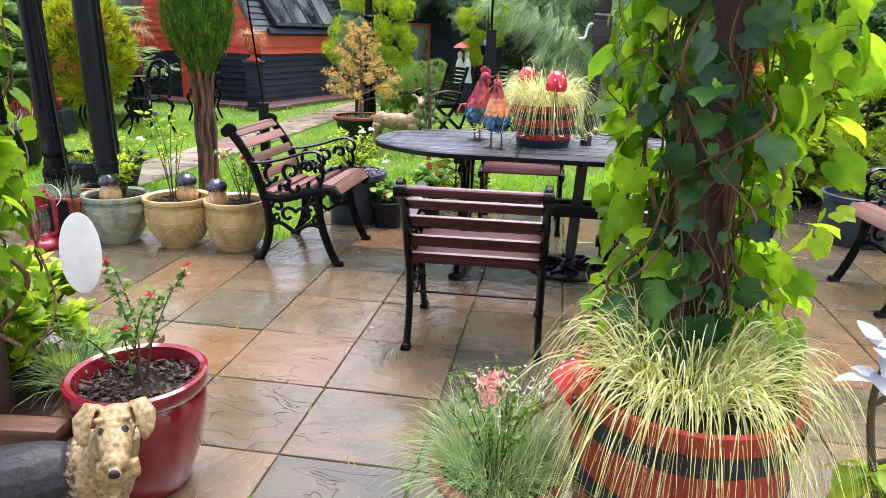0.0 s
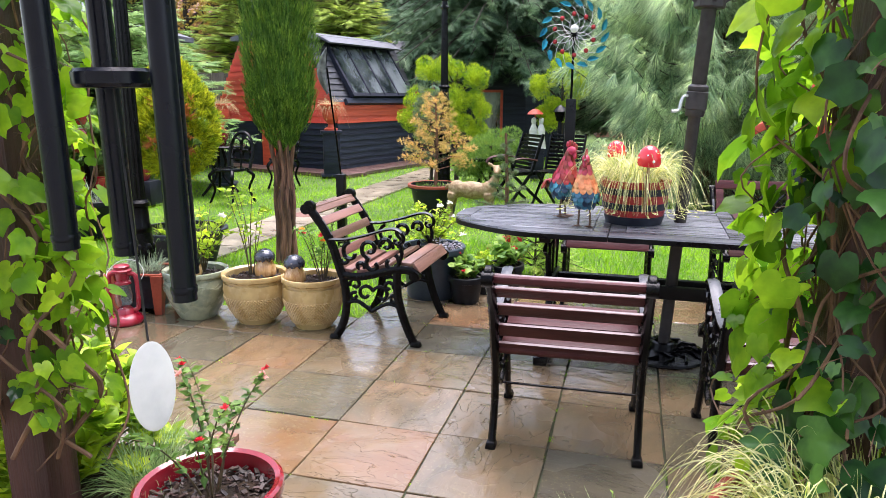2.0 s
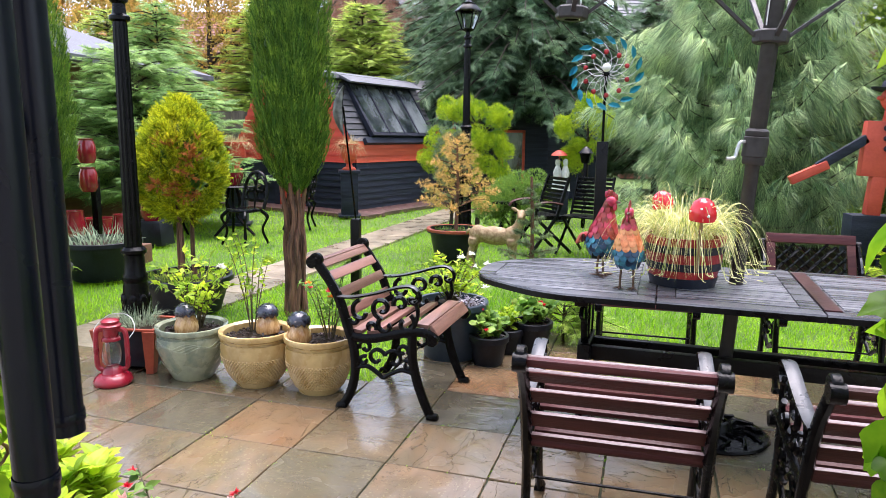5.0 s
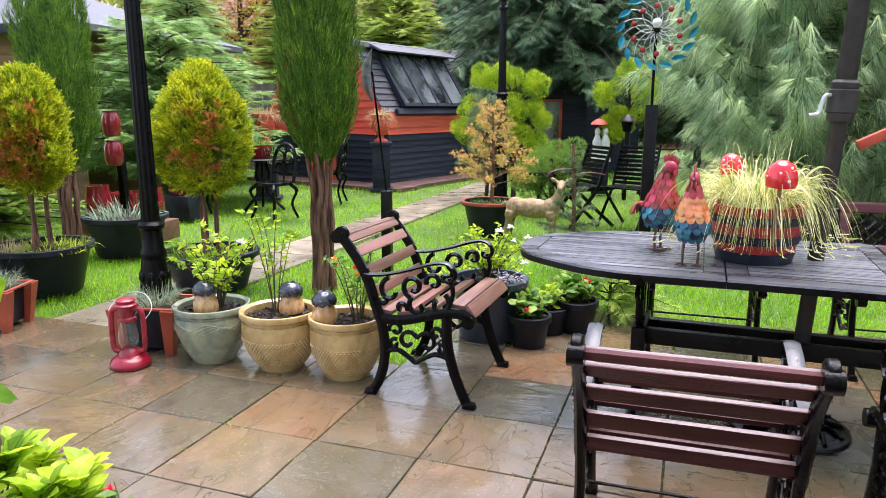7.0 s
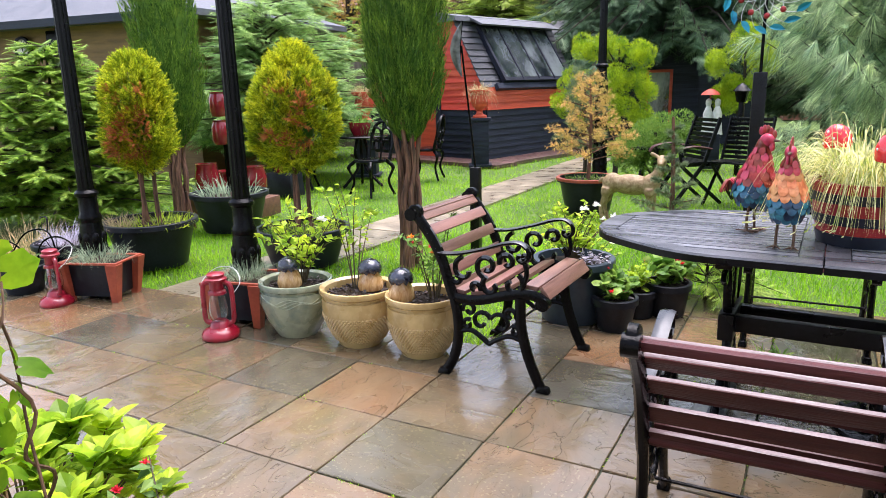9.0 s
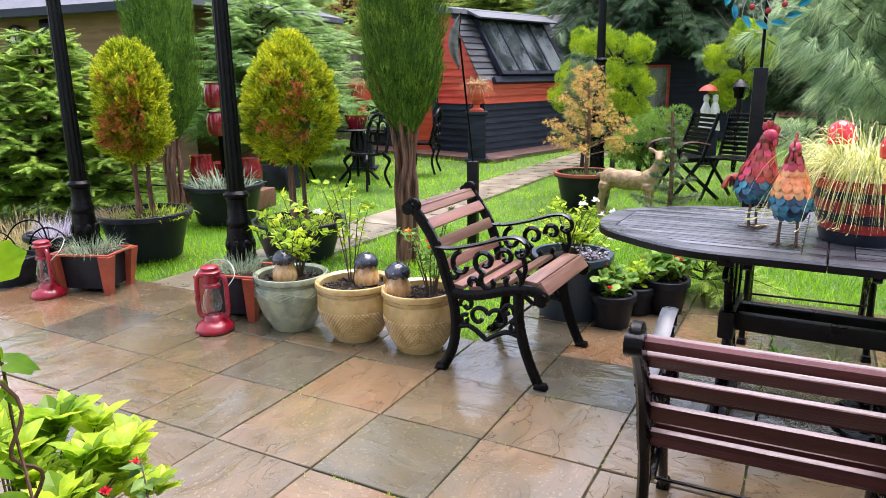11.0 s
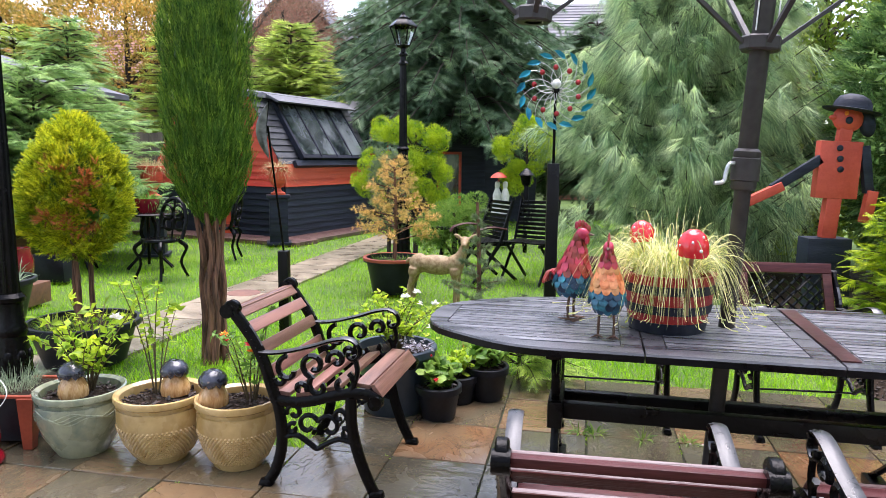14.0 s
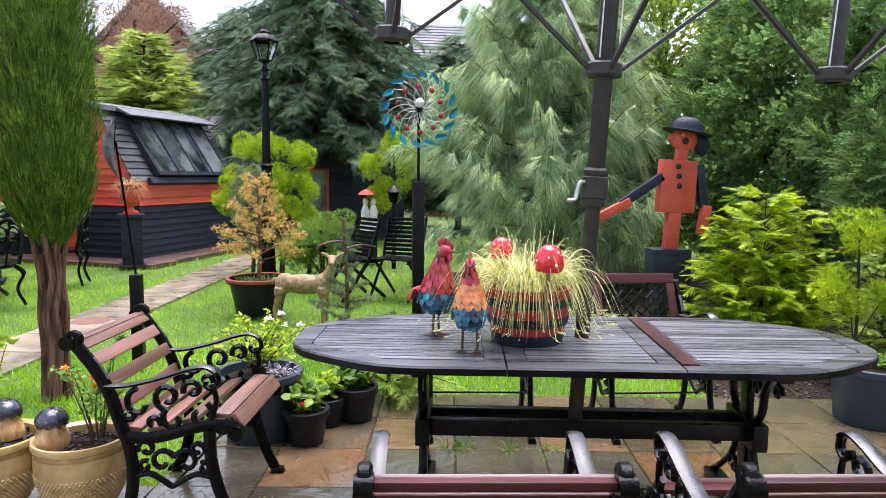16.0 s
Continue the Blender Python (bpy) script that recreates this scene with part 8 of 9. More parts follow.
# ---- urns on pedestals ----
def urn(at, k, pedestal):
    p = thing("urn", "red painted urn with straw grass on a dark pedestal", "urn", at, 20, "red urns")
    bm = bmesh.new()
    box(bm, 0, 0, 0.02, 0.40 * k, 0.40 * k, 0.04, 0.006)
    box(bm, 0, 0, pedestal / 2 + 0.01, 0.30 * k, 0.30 * k, pedestal - 0.06, 0.006)
    box(bm, 0, 0, pedestal - 0.015, 0.38 * k, 0.38 * k, 0.05, 0.008)
    part("pedestal", bm, M_SHEDBLK, p)
    z = pedestal + 0.01
    bm = bmesh.new()
    lathe(bm, [(0, z), (0.12 * k, z), (0.12 * k, z + 0.03), (0.06 * k, z + 0.06), (0.05 * k, z + 0.10), (0.11 * k, z + 0.17), (0.15 * k, z + 0.25), (0.14 * k, z + 0.36), (0.19 * k, z + 0.42), (0.19 * k, z + 0.44), (0.15 * k, z + 0.44), (0.12 * k, z + 0.36)], 28)
    part("bowl", bm, M_SHEDRED, p)
    sedge("straw_grass", (at[0], at[1], z + 0.38), 0.10 * k, 420, 0.18, 0.42, 0.006, M_STRAW, "arching straw-coloured grass in the urn", int(100 + at[0] * -10), 0.8, 0.9, seg=4)


urn((-3.50, 11.62, 0), 0.95, 0.78)
urn((-4.78, 10.1, 0), 1.0, 0.80)

# ---- bistro set in black cast iron ----
def bistro_chair(at, rz):
    p = thing("bistro_chair", "black ornate cast-aluminium bistro chair on the lawn", "chair", at, rz, "bistro chairs")
    for sx, sy in ((-1, 1), (1, 1), (-1, -1), (1, -1)):
        bm = bmesh.new()
        sweep(bm, smooth_line([(sx * 0.15, sy * 0.14, 0.42), (sx * 0.20, sy * 0.19, 0.34), (sx * 0.155, sy * 0.15, 0.18), (sx * 0.20, sy * 0.20, 0.0)], 5), [0.024] * 6 + [0.016] * 10, None, 7)
        part("leg", bm, M_IRON, p)
    bm = bmesh.new()
    lathe(bm, [(0, 0.42), (0.20, 0.415), (0.215, 0.43), (0.21, 0.45), (0.19, 0.455), (0, 0.448)], 28)
    part("seat", bm, M_IRON, p)
    bm = bmesh.new()
    sweep(bm, smooth_line([(-0.19, -0.14, 0.44), (-0.20, -0.20, 0.66), (-0.13, -0.23, 0.84), (0, -0.24, 0.90), (0.13, -0.23, 0.84), (0.20, -0.20, 0.66), (0.19, -0.14, 0.44)], 5), 0.022, None, 7)
    for r, z in ((0.07, 0.60), (0.085, 0.74)):
        for s in (-1, 1):
            sweep(bm, [(s * 0.085 + r * math.cos(2 * math.pi * i / 16), -0.205, z + r * math.sin(2 * math.pi * i / 16)) for i in range(17)], 0.016, None, 6)
    sweep(bm, [(0, -0.17, 0.45), (0, -0.21, 0.66), (0, -0.24, 0.89)], 0.011, None, 6)
    sweep(bm, [(-0.19, -0.18, 0.55), (0.19, -0.18, 0.55)], 0.010, None, 6)
    part("backrest", bm, M_IRON, p)


bistro_chair((-3.82, 8.42, 0), 160)
bistro_chair((-3.72, 9.95, 0), 100)
bistro_chair((-5.05, 8.7, 0), -70)
bt = thing("bistro_table", "round black cast-aluminium bistro table on the lawn", "table", (-4.35, 9.15, 0))
bm = bmesh.new()
lathe(bm, [(0, 0.66), (0.36, 0.66), (0.375, 0.675), (0.36, 0.69), (0, 0.688)], 32)
part("tabletop", bm, M_IRON, bt)
for k in range(3):
    a = 2 * math.pi * k / 3
    bm = bmesh.new()
    sweep(bm, smooth_line([(0.05 * math.cos(a), 0.05 * math.sin(a), 0.66), (0.10 * math.cos(a), 0.10 * math.sin(a), 0.45), (0.06 * math.cos(a), 0.06 * math.sin(a), 0.25), (0.30 * math.cos(a), 0.30 * math.sin(a), 0.0)], 5), 0.020, None, 7)
    part("leg", bm, M_IRON, bt)
pot("glazed_jar", "red glazed pot with trailing greenery on the bistro table", (-4.35, 9.15, 0.69), [(0, 0), (0.10, 0), (0.15, 0.10), (0.16, 0.17), (0.14, 0.17), (0.13, 0.12)], M_REDGLAZE, 0.13, 0.14, 0, 24)
sedge("trailing_grass", (-4.35, 9.15, 0.83), 0.07, 160, 0.12, 0.28, 0.012, M_HERB, "light green trailing leaves in the red pot", 91, 0.9, 0.9, seg=4)

# ---- deer statue ----
bm = bmesh.new()
blob(bm, (-0.02, 0, 0.385), 0.105, (2.0, 0.82, 0.98), (0, 3, 0))
blob(bm, (-0.20, 0, 0.395), 0.10, (0.95, 0.85, 1.05))
blob(bm, (0.16, 0, 0.40), 0.095, (0.95, 0.85, 1.05))
for x, y, bend in ((0.16, -0.05, 0.01), (0.17, 0.05, 0.01), (-0.24, -0.055, -0.05), (-0.23, 0.055, -0.05)):
    sweep(bm, smooth_line([(x, y, 0.36), (x + bend * 0.3, y, 0.24), (x + bend, y, 0.14), (x + bend * 0.4, y, 0.0)], 4), [0.050] * 3 + [0.034] * 3 + [0.022] * 6 + [0.024], None, 10)
sweep(bm, smooth_line([(0.17, 0, 0.42), (0.22, -0.01, 0.50), (0.25, -0.02, 0.58), (0.255, -0.025, 0.62)], 4), [0.070, 0.066, 0.062, 0.058, 0.053, 0.05, 0.047, 0.045, 0.044, 0.043, 0.042, 0.041, 0.04], None, 12)
blob(bm, (0.255, -0.035, 0.64), 0.052, (0.9, 1.1, 0.95))
sweep(bm, [(0.255, -0.06, 0.64), (0.258, -0.11, 0.615), (0.26, -0.14, 0.60)], [0.040, 0.030, 0.022], None, 10)
for s in (-1, 1):
    blob(bm, (0.255 + s * 0.075, -0.015, 0.685), 0.030, (1.6, 0.5, 0.75), (0, s * -28, 0))
blob(bm, (-0.315, 0, 0.42), 0.026, (0.7, 0.6, 1.6), (0, 25, 0))
deer = soft_statue("deer_statue", bm, M_FAWN, "spotted brown resin deer statue standing on the grass", "statue", (-0.53, 7.50, 0), -4, 0.010)
deer.scale = (1.0, 1.15, 0.95)

# ---- folding chairs ----
def folding_chair(at, rz, arms):
    p = thing("folding_chair", "black slatted wooden folding chair on the lawn" + (" with red-brown arms" if arms else ""), "chair", at, rz, "folding chairs")
    w = 0.24
    for s in (-1, 1):
        bm = bmesh.new()
        sweep(bm, [(s * w, 0.28, 0.0), (s * w, -0.06, 0.44), (s * w, -0.22, 0.92)], 0.024, 0.014, 6, side=(1, 0, 0))
        part("back_leg", bm, M_TABLEF, p)
        bm = bmesh.new()
        sweep(bm, [(s * (w - 0.03), -0.30, 0.0), (s * (w - 0.03), 0.20, 0.44)], 0.022, 0.012, 6, side=(1, 0, 0))
        part("front_leg", bm, M_TABLEF, p)
        bm = bmesh.new()
        box(bm, s * (w - 0.03), 0.02, 0.43, 0.025, 0.42, 0.035, 0.003)
        part("seat_rail", bm, M_TABLEF, p)
        if arms:
            bm = bmesh.new()
            sweep(bm, smooth_line([(s * (w + 0.03), -0.12, 0.60), (s * (w + 0.03), 0.08, 0.63), (s * (w + 0.03), 0.26, 0.60), (s * (w + 0.03), 0.31, 0.54)], 4), 0.014, 0.026, 6, side=(1, 0, 0))
            part("arm", bm, M_WOODP, p, "red-brown arm")
            bm = bmesh.new()
            sweep(bm, [(s * (w + 0.03), 0.22, 0.44), (s * (w + 0.03), 0.24, 0.60)], 0.016, 0.012, 6)
            part("arm_post", bm, M_TABLEF, p)
    for k in range(7):
        bm = bmesh.new()
        box(bm, 0, -0.14 + 0.055 * k, 0.455, 2 * w + 0.02, 0.042, 0.016, 0.002)
        part("seat_slat", bm, M_TABLEF, p)
    for k in range(9):
        t = 0.12 + 0.82 * k / 8
        bm = bmesh.new()
        box(bm, 0, -0.06 - 0.16 * t, 0.44 + 0.48 * t, 2 * w - 0.03, 0.014, 0.036, 0.002)
        part("back_slat", bm, M_TABLEF, p)


folding_chair((-0.13, 8.84, 0), 122, True)
folding_chair((0.40, 8.80, 0), 152, False)
bm = bmesh.new()
lathe(bm, [(0, 0.50), (0.30, 0.50), (0.31, 0.52), (0.30, 0.535), (0, 0.532)], 28)
tbl = thing("garden_side_table", "small black round table between the folding chairs", "table", (-0.62, 9.75, 0))
part("tabletop", bm, M_TABLEF, tbl)
for k in range(3):
    a = 2 * math.pi * k / 3
    bm = bmesh.new()
    sweep(bm, [(0.08 * math.cos(a), 0.08 * math.sin(a), 0.50), (0.24 * math.cos(a), 0.24 * math.sin(a), 0.0)], 0.018, None, 7)
    part("leg", bm, M_TABLEF, tbl)

# ---- wind spinner on its post ----
sp = thing("wind_spinner", "teal and ruby metal wind spinner on a black timber post", "wind spinner", (0.445, 6.13, 0))
bm = bmesh.new()
box(bm, 0, 0, 0.68, 0.088, 0.088, 1.36, 0.006)
part("post", bm, M_TABLEF, sp)
bm = bmesh.new()
sweep(bm, [(0, 0, 1.35), (0, 0, 1.89)], 0.011, None, 8)
part("rod", bm, M_IRON, sp)
HUB = 1.885
bm = bmesh.new()
blob(bm, (0, -0.05, HUB), 0.032, (1, 0.7, 1))
hub = part("hub", bm, M_IRON, sp)
bm = bmesh.new()
blob(bm, (0.0, -0.085, HUB + 0.045), 0.034)
part("glass_ball", bm, M_WHITE, hub, "frosted pale ball")
for layer, (n, r, turn, y) in enumerate(((16, 0.235, 1, -0.03), (10, 0.165, -1, -0.065))):
    for k in range(n):
        a = 2 * math.pi * k / n
        bm = bmesh.new()
        line = []
        for i in range(9):
            t = i / 8
            line.append((r * t * math.cos(a + turn * 0.9 * t), y, HUB + r * t * math.sin(a + turn * 0.9 * t)))
        sweep(bm, line, 0.0022, None, 5)
        arm = part("vane_arm", bm, M_STEEL, hub)
        end = Vector(line[-1])
        b = math.degrees(a + turn * 0.9)
        bm = bmesh.new()
        if layer == 0:
            v, f_ = scatter([(-0.20, 0.28, 0.10), (0, 0, 0), (0.20, 0.28, 0.10), (0.22, 0.66, 0.10), (0.06, 1, 0), (-0.16, 0.66, 0.10), (0, 0.5, -0.08)], [(1, 2, 6), (2, 3, 6), (3, 4, 6), (4, 5, 6), (5, 0, 6), (0, 1, 6)], [tuple(end)], np.array([[math.cos(radians(b + 74)), -0.30, math.sin(radians(b + 74))]]), np.array([[0.3, -1.0, 0.4]]), 0.108)
            bm.free()
            foliage("teal_leaf", (v, f_), M_TEAL, arm)
        else:
            blob(bm, tuple(end), 0.020, (1, 0.55, 1), seg=10)
            part("ruby_cup", bm, M_RUBY, arm)

# ---- leaning rod with a metal leaf vane on a short black post ----
cane = thing("plant_hook", "black rod on a square post with a dull metal vane", "garden stake", (-1.60, 6.06, 0))
bm = bmesh.new()
box(bm, 0, 0, 0.337, 0.078, 0.078, 0.675, 0.006)
part("post", bm, M_TABLEF, cane)
bm = bmesh.new()
sweep(bm, [(0, 0, 0.66), (-0.035, 0, 1.0), (-0.075, 0, 1.35), (-0.104, 0, 1.62)], 0.008, None, 8)
part("rod", bm, M_IRON, cane)
for nm, m, label, shift, turn in (("vane", M_ALU, "dull metal leaf-shaped vane", 0.0, 14), ("dark_vane", M_IRON, "dark metal leaf-shaped vane", 0.03, -24)):
    bm = bmesh.new()
    rows = []
    for k in range(13):
        u = k / 12
        w = 0.042 * math.sin(math.pi * u) ** 0.8 + 0.002
        c = -0.10 - 0.05 * math.sin(math.pi * u) - shift
        rows.append([bm.verts.new((c + w * q, 0.022 * q * q - 0.02 * u + shift, 1.80 - 0.42 * u + 0.3 * shift)) for q in (-1, -0.4, 0.2, 0.8)])
    for a, b in zip(rows, rows[1:]):
        for q in range(3):
            bm.faces.new((a[q], a[q + 1], b[q + 1], b[q]))
    bmesh.ops.solidify(bm, geom=bm.faces[:], thickness=0.003)
    bmesh.ops.transform(bm, matrix=pose(-0.1, 0, 1.6, 0, 0, turn) @ pose(0.1, 0, -1.6), verts=bm.verts)
    part(nm, bm, m, cane, label)

# ---- painted timber scarecrow figure ----
FX, FY = 2.75, 6.82
pieces = []


def timber(x, y, z, sx, sy, sz, tilt, m):
    bm = bmesh.new()
    box(bm, 0, 0, 0, sx, sy, sz, 0.006, pose(x, y, z, 0, tilt, 0))
    pieces.append((bm, m))


timber(0.02, 0, 1.325, 0.325, 0.10, 0.46, 2, M_FIGRED)
timber(-0.005, 0, 0.95, 0.115, 0.09, 0.36, 4, M_FIGRED)
timber(-0.02, 0.02, 0.60, 0.34, 0.22, 0.34, 0, M_SHEDBLK)
timber(-0.10, -0.02, 0.22, 0.13, 0.12, 0.50, 0, M_SHEDBLK)
timber(0.10, -0.02, 0.22, 0.13, 0.12, 0.50, 0, M_SHEDBLK)
timber(0.055, 0, 1.60, 0.100, 0.07, 0.16, 6, M_FIGRED)
bm = bmesh.new()
blob(bm, (0.07, -0.01, 1.735), 0.108, (1.12, 0.42, 1.0), (0, 18, 0))
blob(bm, (-0.045, -0.02, 1.745), 0.030, (1.2, 0.7, 0.7))
pieces.append((bm, M_FIGRED))
timber(-0.300, -0.02, 1.29, 0.075, 0.06, 0.44, 56, M_SHEDBLK)
timber(-0.55, -0.03, 1.12, 0.075, 0.07, 0.32, 63, M_FIGRED)
timber(0.240, -0.02, 1.33, 0.070, 0.06, 0.38, -9, M_SHEDBLK)
timber(0.270, -0.04, 1.03, 0.080, 0.07, 0.26, 8, M_FIGRED)
bm = bmesh.new()
lathe(bm, [(0.0, 0.0), (0.21, -0.012), (0.225, 0.0), (0.15, 0.012), (0.14, 0.06), (0.115, 0.10), (0.06, 0.125), (0, 0.13)], 26, squash=0.8)
bmesh.ops.transform(bm, matrix=pose(0.10, 0, 1.80, 0, 10, 0), verts=bm.verts)
blob(bm, (0.235, 0.02, 1.70), 0.085, (0.75, 0.6, 1.35), (0, -12, 0))
pieces.append((bm, M_SHEDBLK))
bm = bmesh.new()
for k in range(3):
    blob(bm, (0.01 + 0.008 * k, -0.055, 1.50 - 0.085 * k), 0.026, (1, 0.4, 1), seg=10)
blob(bm, (0.06, -0.06, 1.72), 0.03, (1, 0.4, 1), seg=10)
pieces.append((bm, M_SHEDBLK))
bm = bmesh.new()
blob(bm, (0.035, -0.062, 1.775), 0.018, (1, 0.4, 1), seg=10)
pieces.append((bm, M_PETALO))
figure("timber_figure", pieces, "red and black painted timber scarecrow figure in a hat", "statue", (FX, FY, 0), 0)

# white stone couple under a red umbrella
bm = bmesh.new()
for s in (-1, 1):
    lathe(bm, [(0, 0.55), (0.11, 0.55), (0.10, 0.62), (0.075, 0.78), (0.085, 0.88), (0.05, 0.97), (0.035, 1.0), (0.05, 1.04), (0.045, 1.10), (0, 1.13)], 14, (s * 0.075, 0, 0))
pieces = [(bm, M_WHITE)]
bm = bmesh.new()
box(bm, 0, 0, 0.28, 0.30, 0.28, 0.56, 0.01)
pieces.append((bm, M_SHEDBLK))
bm = bmesh.new()
lathe(bm, [(0.0, 1.28), (0.06, 1.265), (0.13, 1.22), (0.16, 1.18), (0.13, 1.20), (0, 1.25)], 16, (-0.05, 0, 0))
sweep(bm, [(-0.05, 0, 0.9), (-0.05, 0, 1.27)], 0.01, None, 6)
pieces.append((bm, M_FIGRED))
figure("stone_statue", pieces, "white stone statue of two figures under a red umbrella", "statue", (0.03, 12.0, 0), 0).scale = (0.85, 0.85, 0.92)
pl = thing("solar_lantern", "small black garden lantern on a post", "lantern", (0.40, 11.2, 0))
bm = bmesh.new()
box(bm, 0, 0, 0.5, 0.06, 0.06, 1.0, 0.005)
part("post", bm, M_IRON, pl)
bm = bmesh.new()
lathe(bm, [(0, 1.0), (0.06, 1.0), (0.09, 1.14), (0.12, 1.15), (0.06, 1.22), (0.015, 1.25), (0, 1.26)], 8)
part("lamp_head", bm, M_IRON, pl)

# ---- tall trees and hedges ----
tiered("cedar_tree", "large dark blue-green cedar with drooping sprays", "tree", (-1.0, 17.6, 0), 1.9, 6.8, 3.4, 30, 16, DROOP, 0.50, M_CEDAR, 201, 0.34, 0.14, M_BARK, 0.075, 0.10, 0.5, 0.12, M_BARKG, 2.0, 0.25)
tiered("cedar_tree", "large dark blue-green cedar with drooping sprays", "tree", (-3.3, 20.6, 0), 1.2, 5.9, 3.0, 26, 15, DROOP, 0.50, M_CEDAR, 202, 0.30, 0.14, M_BARK, 0.075, 0.11, 0.5, 0.12, M_BARKG, 2.0, 0.15)
tiered("cypress_tree", "mid-green feathery cypress behind the shed", "tree", (-5.3, 18.2, 0), 0.9, 4.7, 2.0, 26, 15, DROOP, 0.52, M_MIDCON, 203, 0.15, 0.3, M_BARKG, 0.09, 0.12, 0.7, 0.15)
tiered("cypress_tree", "mid-green feathery cypress behind the fence", "tree", (-10.4, 17.0, 0), 0.3, 4.6, 2.2, 24, 15, DROOP, 0.52, M_BLUECON, 204, 0.2, 0.25, M_BARKG, 0.08, 0.13, 0.7, 0.15)
tiered("cypress_tree", "mid-green feathery cypress at the garden's end", "tree", (2.3, 19.0, 0), 0.5, 5.0, 2.2, 26, 15, DROOP, 0.50, M_CEDAR, 205, 0.25, 0.2, M_BARKG, 0.10, 0.12, 0.6, 0.15, M_BARKG, 2.0, 0.1)
tiered("blue_juniper", "spreading blue-grey juniper with arching limbs", "tree", (-6.1, 9.6, 0), 0.25, 2.55, 1.75, 20, 15, DROOP, 0.36, M_BLUECON, 206, 0.12, 0.35, M_BARKG, 0.05, 0.07, 0.55, 0.15)
tiered("blue_juniper", "dark blue-grey juniper beside the lawn", "tree", (-7.6, 12.2, 0), 0.2, 2.9, 1.6, 20, 14, DROOP, 0.38, M_BLUECON, 207, 0.15, 0.3, M_BARKG, 0.05, 0.08, 0.6, 0.15)


def leafy_tree(name, label, at, z0, z1, r, clumps, per, clump_r, size, tpl, material, seed, bark=None, low=0.4, bumps=0.2):
    p = thing(name, label, "tree", at)
    g = np.random.default_rng(seed)
    bm = bmesh.new()
    trunk_line(bm, [(0, 0, -0.05), (0.05, 0, z0 * 0.6 + 0.2), (0, 0.05, (z0 + z1) / 2), (0.03, 0, z1 * 0.9)], 0.035 * (z1 - z0), 0.008 * (z1 - z0), 9)
    part("trunk", bm, bark or M_BARKG, p)
    bm = bmesh.new()
    for k in range(12):
        a, z = g.uniform(0, 6.28), z0 + (z1 - z0) * g.uniform(0.05, 0.6)
        l = r * g.uniform(0.6, 0.95)
        trunk_line(bm, [(0, 0, z), (l * 0.5 * math.cos(a), l * 0.5 * math.sin(a), z + l * 0.35), (l * math.cos(a), l * math.sin(a), z + l * 0.55)], 0.014 * (z1 - z0), 0.004 * (z1 - z0), 6)
    part("branchwork", bm, bark or M_BARKG, p)
    foliage("crown", scatter(*tpl, *clump_crown(egg(z0, z1, r, low, seed, bumps), clumps, per, clump_r, size, seed, 0.1, 0.35)), material, p)
    return p


tiered("cypress_tree", "mid-green feathery cypress beyond the fence", "tree", (-13.6, 19.5, 0), 0.4, 5.0, 2.2, 24, 14, DROOP, 0.52, M_MIDCON, 208, 0.15, 0.3, M_BARKG, 0.09, 0.14, 0.7, 0.15)
tiered("cypress_tree", "yellow-green feathery cypress beyond the shed", "tree", (-8.6, 20.0, 0), 0.4, 5.6, 2.4, 26, 14, DROOP, 0.55, M_MIDCON, 209, 0.15, 0.3, M_BARKG, 0.09, 0.14, 0.7, 0.15)
leafy_tree("birch_tree", "amber autumn-leaved birch beyond the fence", (-12.0, 22.5, 0), 1.0, 6.6, 3.0, 620, 70, 0.42, 0.13, LEAF, M_AUTUMN, 211)
leafy_tree("birch_tree", "amber autumn-leaved birch beyond the fence", (-16.5, 22.0, 0), 1.0, 6.2, 3.1, 580, 70, 0.45, 0.13, LEAF, M_AUTUMN, 212)
leafy_tree("bare_tree", "brown twiggy half-bare tree behind the shed", (-7.0, 22.8, 0), 1.5, 6.6, 3.0, 420, 50, 0.42, 0.11, LONG_LEAF, M_TWIG, 213)
leafy_tree("laurel_tree", "light green laurel rising behind the pine", (4.6, 11.6, 0), 0.3, 5.0, 2.1, 520, 56, 0.34, 0.125, LEAF, M_LAUREL, 214)
leafy_tree("laurel_tree", "dark glossy laurel in the tall hedge", (5.5, 8.6, 0), 0.1, 4.4, 1.5, 520, 46, 0.26, 0.105, LEAF, M_HEDGE, 215, low=0.5)
leafy_tree("hedge_cypress", "dark green cypress in the tall hedge", (5.0, 9.0, 0), 0.1, 3.4, 1.05, 430, 30, 0.24, 0.19, FROND, M_HEDGE, 216, low=0.5)
leafy_tree("hedge_cypress", "green cypress in the tall hedge", (5.7, 6.9, 0), 0.05, 3.9, 1.25, 480, 30, 0.24, 0.19, FROND, M_HEDGE, 217, low=0.45)
# next two stand out of view, added to close and shade the right side
leafy_tree("hedge_cypress", "dark cypress added out of view to shade the garden's side", (5.6, 4.6, 0), 0.05, 3.6, 1.3, 330, 30, 0.28, 0.22, FROND, M_HEDGE, 218, low=0.45)
leafy_tree("hedge_cypress", "green cypress added out of view to close the garden's side", (5.4, 2.2, 0), 0.05, 3.4, 1.3, 100, 30, 0.28, 0.24, DROOP, M_FIR, 219, low=0.45)
leafy_tree("hedge_cypress", "dark cypress beside the fir", (-10.2, 5.6, 0), 0.05, 1.7, 1.1, 120, 40, 0.26, 0.24, DROOP, M_FIR, 220, low=0.45)


